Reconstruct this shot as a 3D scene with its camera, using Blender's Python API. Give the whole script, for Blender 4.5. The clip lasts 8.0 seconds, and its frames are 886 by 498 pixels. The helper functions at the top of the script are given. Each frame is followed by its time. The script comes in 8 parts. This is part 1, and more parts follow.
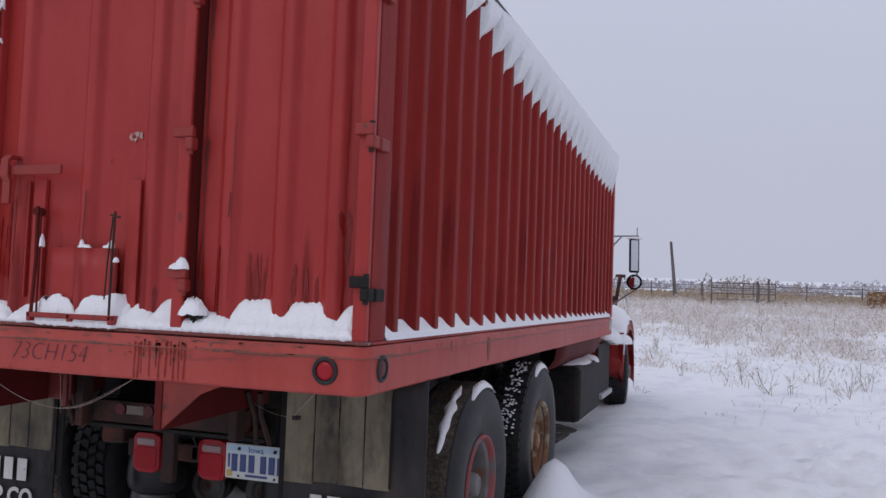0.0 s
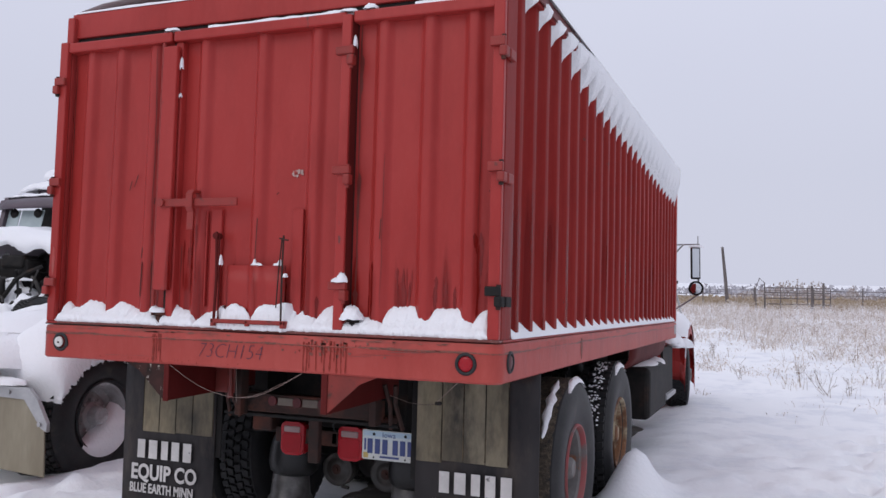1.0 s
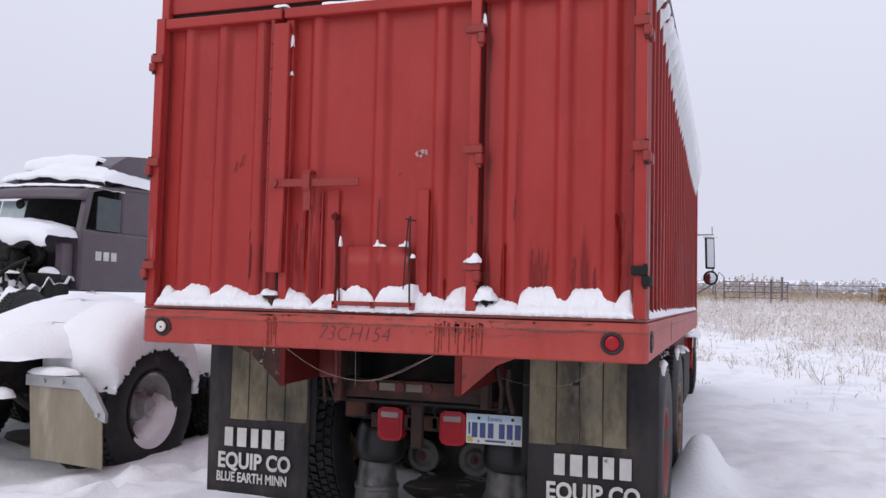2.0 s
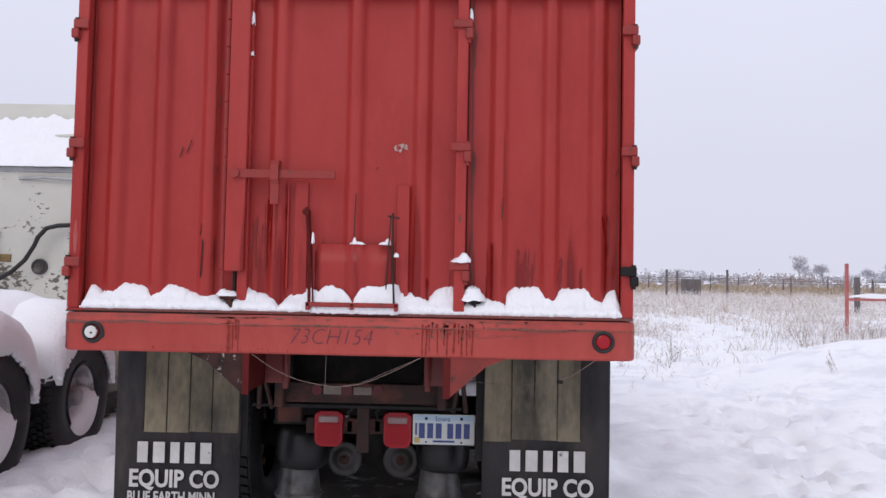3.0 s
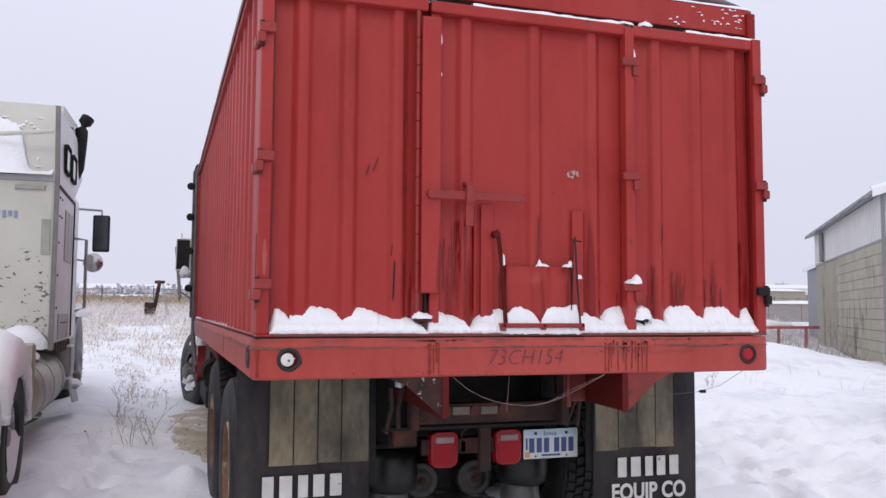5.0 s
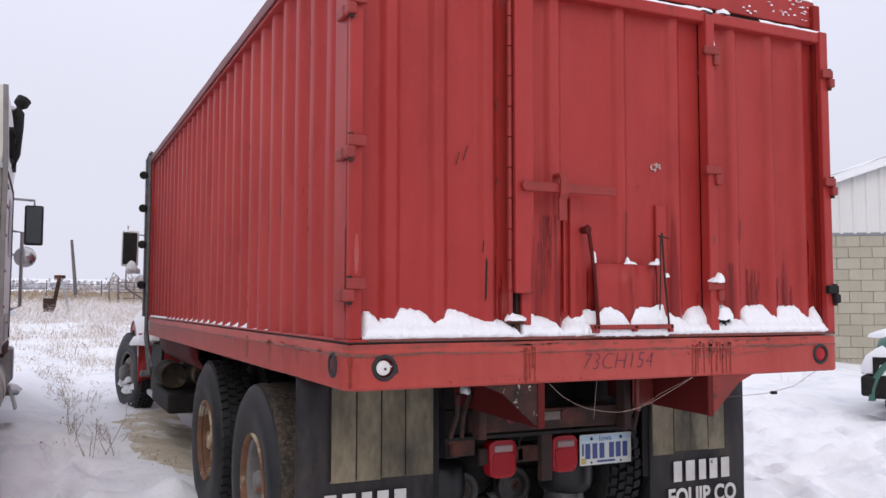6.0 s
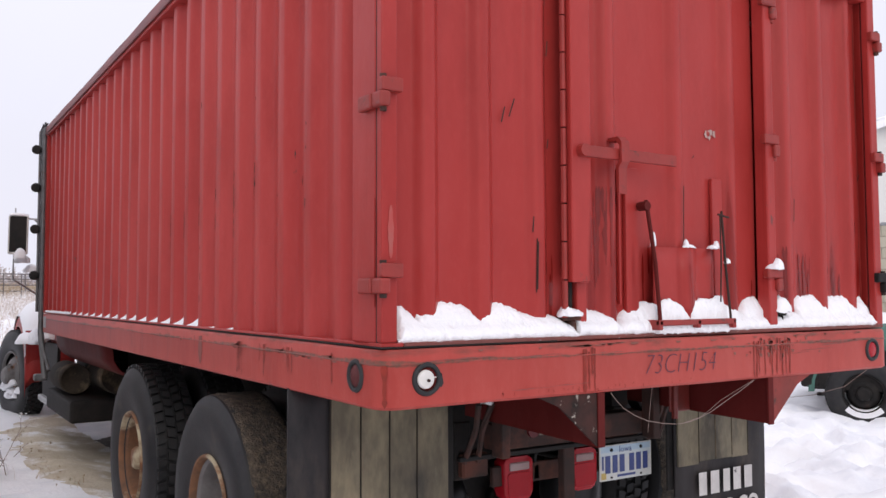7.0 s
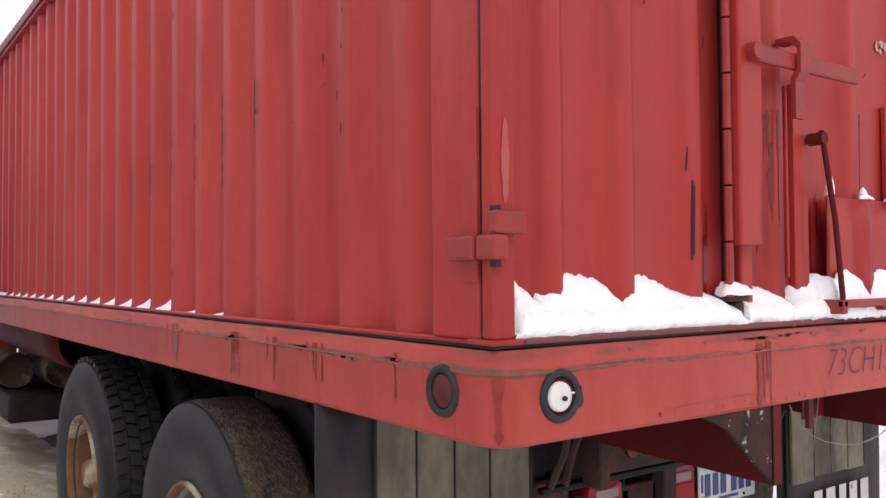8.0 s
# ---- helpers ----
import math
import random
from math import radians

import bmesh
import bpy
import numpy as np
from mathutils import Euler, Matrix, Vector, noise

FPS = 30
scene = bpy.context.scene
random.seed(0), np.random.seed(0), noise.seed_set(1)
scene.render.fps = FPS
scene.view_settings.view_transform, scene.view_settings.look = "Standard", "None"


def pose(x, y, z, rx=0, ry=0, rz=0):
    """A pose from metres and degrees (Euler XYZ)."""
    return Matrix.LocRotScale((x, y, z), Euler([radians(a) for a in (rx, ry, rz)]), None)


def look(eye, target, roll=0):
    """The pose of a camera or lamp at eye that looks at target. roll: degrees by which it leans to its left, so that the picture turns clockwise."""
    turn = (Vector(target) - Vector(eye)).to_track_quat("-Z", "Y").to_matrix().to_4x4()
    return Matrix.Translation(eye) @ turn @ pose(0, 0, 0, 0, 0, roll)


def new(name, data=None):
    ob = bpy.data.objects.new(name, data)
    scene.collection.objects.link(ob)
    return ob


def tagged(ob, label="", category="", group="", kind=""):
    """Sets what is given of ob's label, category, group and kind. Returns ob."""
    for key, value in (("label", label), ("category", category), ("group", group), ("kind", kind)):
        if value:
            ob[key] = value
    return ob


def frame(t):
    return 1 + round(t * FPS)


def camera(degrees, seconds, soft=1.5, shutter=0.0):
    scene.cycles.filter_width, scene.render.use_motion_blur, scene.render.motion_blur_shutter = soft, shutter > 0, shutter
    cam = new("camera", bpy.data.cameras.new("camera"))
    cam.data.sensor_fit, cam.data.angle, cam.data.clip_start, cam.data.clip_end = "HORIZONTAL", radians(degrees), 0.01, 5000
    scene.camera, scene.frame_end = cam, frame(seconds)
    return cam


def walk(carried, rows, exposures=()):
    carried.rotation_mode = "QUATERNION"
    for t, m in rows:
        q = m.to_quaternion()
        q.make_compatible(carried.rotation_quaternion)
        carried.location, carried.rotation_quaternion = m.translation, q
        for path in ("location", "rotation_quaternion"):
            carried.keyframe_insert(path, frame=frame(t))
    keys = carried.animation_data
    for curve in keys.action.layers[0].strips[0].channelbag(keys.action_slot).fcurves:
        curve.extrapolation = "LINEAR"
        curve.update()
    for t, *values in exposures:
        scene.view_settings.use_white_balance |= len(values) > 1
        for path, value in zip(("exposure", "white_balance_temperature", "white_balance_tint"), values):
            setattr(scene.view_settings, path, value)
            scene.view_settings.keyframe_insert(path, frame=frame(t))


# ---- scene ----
cam = camera(55.1, 8.0)
PATH = [
    (0, (2.373, -2.587, 1.474), (1.73, -0.696, 1.578), 2.1),
    (0.2, (2.348, -2.802, 1.457), (1.723, -0.906, 1.579), 1.7),
    (0.5, (2.334, -3.027, 1.485), (1.684, -1.14, 1.612), 1.7),
    (1, (2.3, -3.296, 1.46), (1.557, -1.443, 1.58), 1.5),
    (1.5, (1.968, -3.525, 1.405), (1.211, -1.677, 1.517), 1.5),
    (1.7, (1.81, -3.539, 1.39), (1.08, -1.68, 1.5), 1.4),
    (2.8, (0.688, -3.582, 1.359), (0.509, -1.593, 1.47), 1.2),
    (3, (0.487, -3.627, 1.403), (0.442, -1.63, 1.502), 1.1),
    (3.5, (-0.055, -3.591, 1.379), (0.14, -1.604, 1.5), 1.1),
    (4, (-0.655, -3.626, 1.376), (-0.294, -1.663, 1.513), 0.8),
    (4.5, (-1.102, -3.534, 1.351), (-0.614, -1.6, 1.492), 0.6),
    (4.7, (-1.302, -3.494, 1.402), (-0.758, -1.575, 1.544), 0.5),
    (5.8, (-2.113, -3.026, 1.402), (-1.302, -1.202, 1.537), 0.1),
    (6, (-2.209, -2.862, 1.428), (-1.358, -1.056, 1.558), 0.1),
    (6.2, (-2.326, -2.704, 1.433), (-1.423, -0.924, 1.559), 0.1),
    (6.5, (-2.437, -2.468, 1.429), (-1.455, -0.731, 1.551), -0.0),
    (7, (-2.342, -2.02, 1.432), (-1.258, -0.343, 1.541), -0.2),
    (7.5, (-2.239, -1.547, 1.402), (-1.115, 0.104, 1.5), -0.4),
    (8, (-2.128, -1.09, 1.414), (-0.958, 0.531, 1.473), -0.4),
]
EXPOSURES = [(0.0, -0.5, 6250, 10), (0.5, -0.50, 6300, 10), (1.0, -0.20, 6400, 10), (1.5, -0.06, 6500, 10), (2.8, 0.0, 6500, 10), (4.5, 0.02, 6500, 10), (6.0, 0.08, 6600, 10), (7.0, 0.24, 6800, 10), (8.0, 0.36, 7000, 10)]
walk(cam, [(t, look(eye, target, roll)) for t, eye, target, roll in PATH], EXPOSURES)

# ---- light ----
world = bpy.data.worlds.new("overcast_sky")
scene.world = world
world.use_nodes = True
wn = world.node_tree
wn.nodes.clear()
sky = wn.nodes.new("ShaderNodeTexSky")
sky.sky_type, sky.sun_disc = "NISHITA", False
sky.sun_elevation, sky.sun_rotation = radians(32), radians(200)
sky.dust_density, sky.air_density = 6.0, 1.2
cloud = wn.nodes.new("ShaderNodeTexNoise")
cloud.inputs["Scale"].default_value, cloud.inputs["Detail"].default_value = 1.6, 3.0
deck = wn.nodes.new("ShaderNodeMix")
deck.data_type = "RGBA"
deck.inputs[6].default_value = (7.35, 7.5, 9.0, 1)
deck.inputs[7].default_value = (8.2, 8.35, 9.8, 1)
veil = wn.nodes.new("ShaderNodeMix")
veil.data_type = "RGBA"
veil.inputs[0].default_value = 0.94
backg = wn.nodes.new("ShaderNodeBackground")
backg.inputs["Strength"].default_value = 0.095
wout = wn.nodes.new("ShaderNodeOutputWorld")
wn.links.new(cloud.outputs["Fac"], deck.inputs[0])
wn.links.new(sky.outputs["Color"], veil.inputs[6])
wn.links.new(deck.outputs[2], veil.inputs[7])
# an overcast sky is brighter overhead than at the horizon
up = wn.nodes.new("ShaderNodeTexCoord")
axes = wn.nodes.new("ShaderNodeSeparateXYZ")
rise = wn.nodes.new("ShaderNodeMapRange")
rise.inputs["From Min"].default_value, rise.inputs["From Max"].default_value = 0.15, 1.0
rise.inputs["To Min"].default_value, rise.inputs["To Max"].default_value = 1.0, 1.35
bright = wn.nodes.new("ShaderNodeMix")
bright.data_type, bright.blend_type = "RGBA", "MULTIPLY"
bright.inputs[0].default_value = 1.0
wn.links.new(up.outputs["Generated"], axes.inputs[0])
wn.links.new(axes.outputs["Z"], rise.inputs["Value"])
wn.links.new(veil.outputs[2], bright.inputs[6])
wn.links.new(rise.outputs["Result"], bright.inputs[7])
wn.links.new(bright.outputs[2], backg.inputs["Color"])
wn.links.new(backg.outputs["Background"], wout.inputs["Surface"])

sun_data = bpy.data.lights.new("sun", "SUN")
sun_data.energy, sun_data.angle, sun_data.color = 0.5, radians(30), (1.0, 0.96, 0.92)
sun = new("sun", sun_data)
sun.matrix_world = look((-6, -14, 12), (0, 0, 0))


# ---- materials ----
def node_mat(name):
    m = bpy.data.materials.new(name)
    m.use_nodes = True
    nt = m.node_tree
    return m, nt, nt.nodes["Principled BSDF"]


def add_node(nt, kind, **values):
    n = nt.nodes.new(kind)
    for key, value in values.items():
        n.inputs[key.replace("_", " ")].default_value = value
    return n


def coords(nt, scale=(1, 1, 1), world_=False):
    tc = nt.nodes.new("ShaderNodeNewGeometry" if world_ else "ShaderNodeTexCoord")
    mp = nt.nodes.new("ShaderNodeMapping")
    mp.inputs["Scale"].default_value = scale
    nt.links.new(tc.outputs["Position" if world_ else "Object"], mp.inputs["Vector"])
    return mp.outputs["Vector"]


def noise_fac(nt, scale, detail=4.0, stretch=(1, 1, 1), lo=0.35, hi=0.65, rough=0.55, world_=False):
    n = add_node(nt, "ShaderNodeTexNoise", Scale=scale, Detail=detail, Roughness=rough)
    nt.links.new(coords(nt, stretch, world_), n.inputs["Vector"])
    r = nt.nodes.new("ShaderNodeMapRange")
    r.inputs["From Min"].default_value, r.inputs["From Max"].default_value = lo, hi
    nt.links.new(n.outputs["Fac"], r.inputs["Value"])
    return r.outputs["Result"]


def mix(nt, fac, a, b):
    m = nt.nodes.new("ShaderNodeMix")
    m.data_type = "RGBA"
    for slot, v in ((6, a), (7, b)):
        if isinstance(v, tuple):
            m.inputs[slot].default_value = (*v, 1)
        else:
            nt.links.new(v, m.inputs[slot])
    if isinstance(fac, float):
        m.inputs[0].default_value = fac
    else:
        nt.links.new(fac, m.inputs[0])
    return m.outputs[2]


def math_node(nt, op, a, b=0.0):
    m = nt.nodes.new("ShaderNodeMath")
    m.operation = op
    for i, v in enumerate((a, b)):
        if isinstance(v, (int, float)):
            m.inputs[i].default_value = v
        else:
            nt.links.new(v, m.inputs[i])
    return m.outputs[0]


def bump(nt, bsdf, height, strength=0.3, distance=0.01):
    b = nt.nodes.new("ShaderNodeBump")
    b.inputs["Strength"].default_value, b.inputs["Distance"].default_value = strength, distance
    nt.links.new(height, b.inputs["Height"])
    nt.links.new(b.outputs["Normal"], bsdf.inputs["Normal"])


def surface(name, base, other, rough=0.6, metal=0.0, scale=6.0, fine=60.0, stain=None, stain_at=(0.6, 0.7), stain_scale=3.0,
            stretch=(1, 1, 1), relief=0.2, depth=0.003, spec=0.5):
    m, nt, b = node_mat(name)
    col = mix(nt, noise_fac(nt, scale, 5, stretch), base, other)
    col = mix(nt, math_node(nt, "MULTIPLY", noise_fac(nt, fine, 3, stretch), 0.35), col, other)
    if stain:
        col = mix(nt, noise_fac(nt, stain_scale, 8, stretch, *stain_at, rough=0.65), col, stain)
    nt.links.new(col, b.inputs["Base Color"])
    b.inputs["Roughness"].default_value, b.inputs["Metallic"].default_value = rough, metal
    b.inputs["Specular IOR Level"].default_value = spec
    if relief:
        bump(nt, b, noise_fac(nt, fine, 4, stretch, 0.2, 0.8), relief, depth)
    return m


def paint(name, fresh, faded, wet, wet_top=1.75, wet_soft=0.5, wet_rough=0.22, dry_rough=0.40, edge=0.22, dry_x=None, grime=None, sheen=0.27, seam=None):
    """Weathered enamel: faded patches, meltwater runs below wet_top, chips of rust."""
    m, nt, b = node_mat(name)
    col = mix(nt, noise_fac(nt, 0.9, 4, (1, 1, 0.5)), fresh, faded)
    col = mix(nt, math_node(nt, "MULTIPLY", noise_fac(nt, 14, 6, (1, 1, 0.25), 0.4, 0.75), 0.45), col, faded)
    dim = tuple(v * 0.72 for v in fresh)
    col = mix(nt, math_node(nt, "MULTIPLY", noise_fac(nt, 4.2, 8, (1, 1, 0.3), 0.48, 0.72, rough=0.68), 0.55), col, dim)
    chalk = (min(faded[0] * 1.15, 0.5), faded[1] * 1.6, faded[2] * 1.6)
    col = mix(nt, math_node(nt, "MULTIPLY", noise_fac(nt, 55, 4, (1, 1, 0.5), 0.5, 0.8), 0.16), col, chalk)
    tc = nt.nodes.new("ShaderNodeTexCoord")
    sep = nt.nodes.new("ShaderNodeSeparateXYZ")
    nt.links.new(tc.outputs["Object"], sep.inputs[0])
    runs = noise_fac(nt, 12.0, 2, (1, 1, 0.05), 0.3, 0.8)
    level = math_node(nt, "DIVIDE", math_node(nt, "SUBTRACT", wet_top, sep.outputs["Z"]), wet_soft)
    w = nt.nodes.new("ShaderNodeMapRange")
    w.inputs["From Min"].default_value, w.inputs["From Max"].default_value = 1.0, 1.0 + edge
    nt.links.new(math_node(nt, "ADD", math_node(nt, "MINIMUM", level, 0.62), runs), w.inputs["Value"])
    wetness = w.outputs["Result"]
    if dry_x is not None:
        # the lee end of the doors took no meltwater
        lee = nt.nodes.new("ShaderNodeMapRange")
        lee.inputs["From Min"].default_value, lee.inputs["From Max"].default_value = dry_x - 0.06, dry_x + 0.06
        nt.links.new(sep.outputs["X"], lee.inputs["Value"])
        wetness = math_node(nt, "MULTIPLY", wetness, lee.outputs["Result"])
    col = mix(nt, math_node(nt, "MULTIPLY", wetness, 0.75), col, wet)
    chips = noise_fac(nt, 9.0, 9, (1, 1, 0.35), 0.665, 0.70, rough=0.7)
    col = mix(nt, math_node(nt, "MULTIPLY", chips, 0.85), col, (0.075, 0.05, 0.045))
    # hairline dribbles and a thin film of road dust
    hair = noise_fac(nt, 34.0, 2, (1, 1, 0.02), 0.66, 0.72)
    hair = math_node(nt, "MULTIPLY", hair, noise_fac(nt, 2.3, 3, (1, 1, 0.6), 0.5, 0.62))
    col = mix(nt, math_node(nt, "MULTIPLY", hair, 0.55), col, wet)
    if grime:
        # brown scuffs along the upper edge
        band = nt.nodes.new("ShaderNodeMapRange")
        band.inputs["From Min"].default_value, band.inputs["From Max"].default_value = grime[0], grime[1]
        nt.links.new(sep.outputs["Z"], band.inputs["Value"])
        scuff = math_node(nt, "ADD", math_node(nt, "MULTIPLY", band.outputs["Result"], 0.62), math_node(nt, "MULTIPLY", noise_fac(nt, 4.5, 7, (1, 1, 5), 0.3, 0.7, rough=0.7), 0.6))
        sc = nt.nodes.new("ShaderNodeMapRange")
        sc.inputs["From Min"].default_value, sc.inputs["From Max"].default_value = 0.66, 0.95
        nt.links.new(scuff, sc.inputs["Value"])
        col = mix(nt, math_node(nt, "MULTIPLY", sc.outputs["Result"], 0.75), col, (0.125, 0.052, 0.040))
    if seam:
        # dirt caught along a weld seam, thick and thin, with gaps
        lift = math_node(nt, "MULTIPLY", math_node(nt, "SUBTRACT", noise_fac(nt, 3.0, 3, (1, 1, 0.2), 0.3, 0.7), 0.5), 0.010)
        off = math_node(nt, "ABSOLUTE", math_node(nt, "SUBTRACT", math_node(nt, "SUBTRACT", sep.outputs["Z"], seam), lift))
        wide = math_node(nt, "MULTIPLY", math_node(nt, "ADD", noise_fac(nt, 2.2, 7, (1, 1, 0.3), 0.36, 0.68, rough=0.75), 0.02), 0.0115)
        line = nt.nodes.new("ShaderNodeMapRange")
        line.inputs["From Min"].default_value, line.inputs["From Max"].default_value = -0.001, 0.003
        nt.links.new(math_node(nt, "SUBTRACT", wide, off), line.inputs["Value"])
        speck = math_node(nt, "ADD", math_node(nt, "MULTIPLY", noise_fac(nt, 60, 3, (1, 1, 1), 0.35, 0.6), 0.5), 0.42)
        col = mix(nt, math_node(nt, "MULTIPLY", line.outputs["Result"], speck), col, (0.105, 0.066, 0.048))
    nt.links.new(col, b.inputs["Base Color"])
    b.inputs["Specular IOR Level"].default_value = sheen
    rg = nt.nodes.new("ShaderNodeMapRange")
    rg.inputs["To Min"].default_value, rg.inputs["To Max"].default_value = dry_rough, wet_rough
    nt.links.new(wetness, rg.inputs["Value"])
    nt.links.new(rg.outputs["Result"], b.inputs["Roughness"])
    bump(nt, b, noise_fac(nt, 3.5, 8, (1, 1, 0.5), 0.2, 0.8), 0.32, 0.012)
    return m


RED = paint("red_enamel", (0.325, 0.024, 0.020), (0.385, 0.042, 0.037), (0.165, 0.007, 0.005), 2.02, 0.80, dry_x=-0.60)
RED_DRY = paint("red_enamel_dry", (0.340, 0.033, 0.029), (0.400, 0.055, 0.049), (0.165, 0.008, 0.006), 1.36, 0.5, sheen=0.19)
# right side wall: darker copy of the enamel, with wet runs below wet_top
RED_DARK_WET = paint("red_enamel_dark_wet", (0.225, 0.014, 0.011), (0.265, 0.024, 0.020), (0.125, 0.005, 0.004), 2.25, 0.8, 0.22, 0.50, edge=0.3, sheen=0.12)
RED_RAIL = paint("red_rail_enamel", (0.370, 0.050, 0.040), (0.440, 0.086, 0.070), (0.26, 0.024, 0.018), 1.14, 0.3, 0.3, 0.45, grime=(1.235, 1.30), sheen=0.17, seam=1.2435)
# darker red for parts under the bed; their shade is put into the colour
RED_DARK = paint("dark_red_paint", (0.085, 0.009, 0.008), (0.115, 0.017, 0.015), (0.05, 0.005, 0.005), 0.4, 0.5, dry_rough=0.6, sheen=0.10)
# gusset red: darkened base stands for shade under the rail, rust stains over it
RED_SHADED_RUST = surface("shaded_rusty_red", (0.25, 0.034, 0.026), (0.17, 0.030, 0.023), 0.55, scale=7, fine=60, stain=(0.07, 0.028, 0.020), stain_at=(0.55, 0.66), stain_scale=9, spec=0.3)
RUST_RUN = surface("rust_runs", (0.265, 0.027, 0.015), (0.185, 0.024, 0.015), 0.4, scale=30, fine=90, spec=0.25)
WET_RUN = surface("wet_paint_run", (0.165, 0.008, 0.006), (0.215, 0.012, 0.009), 0.22, scale=12, fine=60, relief=0.1, spec=0.4)
RUST_DARK = surface("dark_rust_stain", (0.115, 0.020, 0.014), (0.165, 0.018, 0.013), 0.5, scale=14, fine=70)
RUBBED = surface("rubbed_paint", (0.34, 0.080, 0.066), (0.38, 0.052, 0.044), 0.6, scale=20, fine=90)
WORN_LINE = surface("worn_seam", (0.17, 0.068, 0.055), (0.26, 0.066, 0.055), 0.75, fine=120)
CHIP = surface("bare_chips", (0.50, 0.40, 0.36), (0.33, 0.20, 0.17), 0.7, fine=120, stain=(0.36, 0.05, 0.04), stain_at=(0.5, 0.6), stain_scale=40)
SNOW = surface("fresh_snow", (0.915, 0.915, 0.925), (0.87, 0.875, 0.89), 0.65, scale=1.5, fine=45, relief=0.45, depth=0.012, spec=0.25)
GROUND = surface("snow_ground", (0.925, 0.925, 0.93), (0.87, 0.875, 0.89), 0.7, scale=0.9, fine=30, stain=(0.78, 0.79, 0.82), stain_at=(0.50, 0.62), stain_scale=1.7, relief=0.25, depth=0.02, spec=0.2)
BLACK_STEEL = surface("grimy_black_steel", (0.008, 0.008, 0.008), (0.022, 0.019, 0.017), 0.65, scale=9, stain=(0.055, 0.030, 0.020), stain_at=(0.6, 0.75), spec=0.2)
RUSTY = surface("rusty_steel", (0.055, 0.024, 0.019), (0.028, 0.020, 0.017), 0.75, scale=14, stain=(0.115, 0.042, 0.028), stain_at=(0.52, 0.65), spec=0.25)
RUBBER = surface("black_rubber", (0.012, 0.0125, 0.014), (0.025, 0.024, 0.024), 0.55, scale=10, fine=80, stain=(0.065, 0.054, 0.042), stain_at=(0.60, 0.78), stain_scale=5, spec=0.35)
BAG = surface("air_bag_rubber", (0.006, 0.006, 0.007), (0.012, 0.012, 0.012), 0.38, scale=8, stain=(0.04, 0.036, 0.03), stain_at=(0.6, 0.75), spec=0.4)
GRIME = surface("brown_grime", (0.185, 0.078, 0.056), (0.25, 0.074, 0.058), 0.8, scale=22, fine=90)
RUBBER_DIRT = surface("muddy_rubber", (0.030, 0.025, 0.021), (0.105, 0.080, 0.055), 0.9, scale=24, fine=110, stain=(0.155, 0.118, 0.076), stain_at=(0.50, 0.68), stain_scale=48, relief=1.0, depth=0.012)
FLAP = surface("rubber_flap", (0.013, 0.0125, 0.014), (0.038, 0.034, 0.034), 0.6, scale=6, fine=50, stain=(0.085, 0.068, 0.056), stain_at=(0.50, 0.76), stain_scale=4.5, stretch=(1, 1, 0.4), spec=0.2)
FLAP_GREY = surface("dusty_rubber", (0.235, 0.195, 0.120), (0.026, 0.023, 0.019), 0.75, scale=4.2, fine=38, stain=(0.32, 0.275, 0.185), stain_at=(0.50, 0.74), stain_scale=3.4, stretch=(1, 1, 0.40))
LETTER = surface("white_stencil_paint", (0.66, 0.64, 0.61), (0.50, 0.48, 0.46), 0.7, fine=70, stain=(0.10, 0.10, 0.10), stain_at=(0.66, 0.72), stain_scale=14)
LENS = surface("red_lens", (0.36, 0.008, 0.016), (0.29, 0.007, 0.013), 0.25, relief=0.1, spec=0.3)
LENS_DEEP = surface("deep_red_lens", (0.36, 0.008, 0.016), (0.27, 0.007, 0.012), 0.35, fine=140, relief=0.3, spec=0.2)
LENS_DULL = surface("dull_red_lens", (0.13, 0.012, 0.015), (0.075, 0.014, 0.014), 0.4, spec=0.3)
LENS_CLEAR = surface("clear_lens", (0.25, 0.15, 0.145), (0.33, 0.24, 0.23), 0.35, spec=0.25)
LAMP_WHITE = surface("white_lamp_base", (0.74, 0.72, 0.68), (0.60, 0.58, 0.54), 0.5)
RIM_GREY = surface("grey_rim_paint", (0.20, 0.19, 0.18), (0.12, 0.11, 0.105), 0.6, scale=8, stain=(0.20, 0.075, 0.03), stain_at=(0.58, 0.66), stain_scale=7)
RIM_FROST = surface("frosted_rim", (0.36, 0.35, 0.35), (0.24, 0.23, 0.225), 0.6, scale=8, stain=(0.62, 0.62, 0.63), stain_at=(0.52, 0.66), stain_scale=5)
RIM_RUST = surface("rust_yellow_rim", (0.24, 0.105, 0.045), (0.11, 0.055, 0.030), 0.8, scale=9, stain=(0.42, 0.35, 0.23), stain_at=(0.48, 0.62), stain_scale=6)
RIM_RED = surface("red_rim_paint", (0.36, 0.06, 0.065), (0.24, 0.08, 0.07), 0.6, scale=9, stain=(0.15, 0.13, 0.125), stain_at=(0.55, 0.65))
GALV = surface("galvanised_steel", (0.46, 0.46, 0.46), (0.34, 0.34, 0.345), 0.5, metal=0.5, fine=40)
WIRE = surface("dull_wire", (0.30, 0.22, 0.19), (0.20, 0.14, 0.12), 0.6, relief=0)
PLATE = surface("plate_enamel", (0.66, 0.66, 0.60), (0.58, 0.60, 0.58), 0.45, scale=9, stain=(0.36, 0.33, 0.27), stain_at=(0.62, 0.75), stain_scale=12)
PLATE_SKY = surface("plate_sky_band", (0.36, 0.50, 0.62), (0.45, 0.56, 0.62), 0.45, scale=9)
PLATE_PALE = surface("plate_pale_band", (0.52, 0.60, 0.63), (0.58, 0.63, 0.62), 0.45, scale=9)
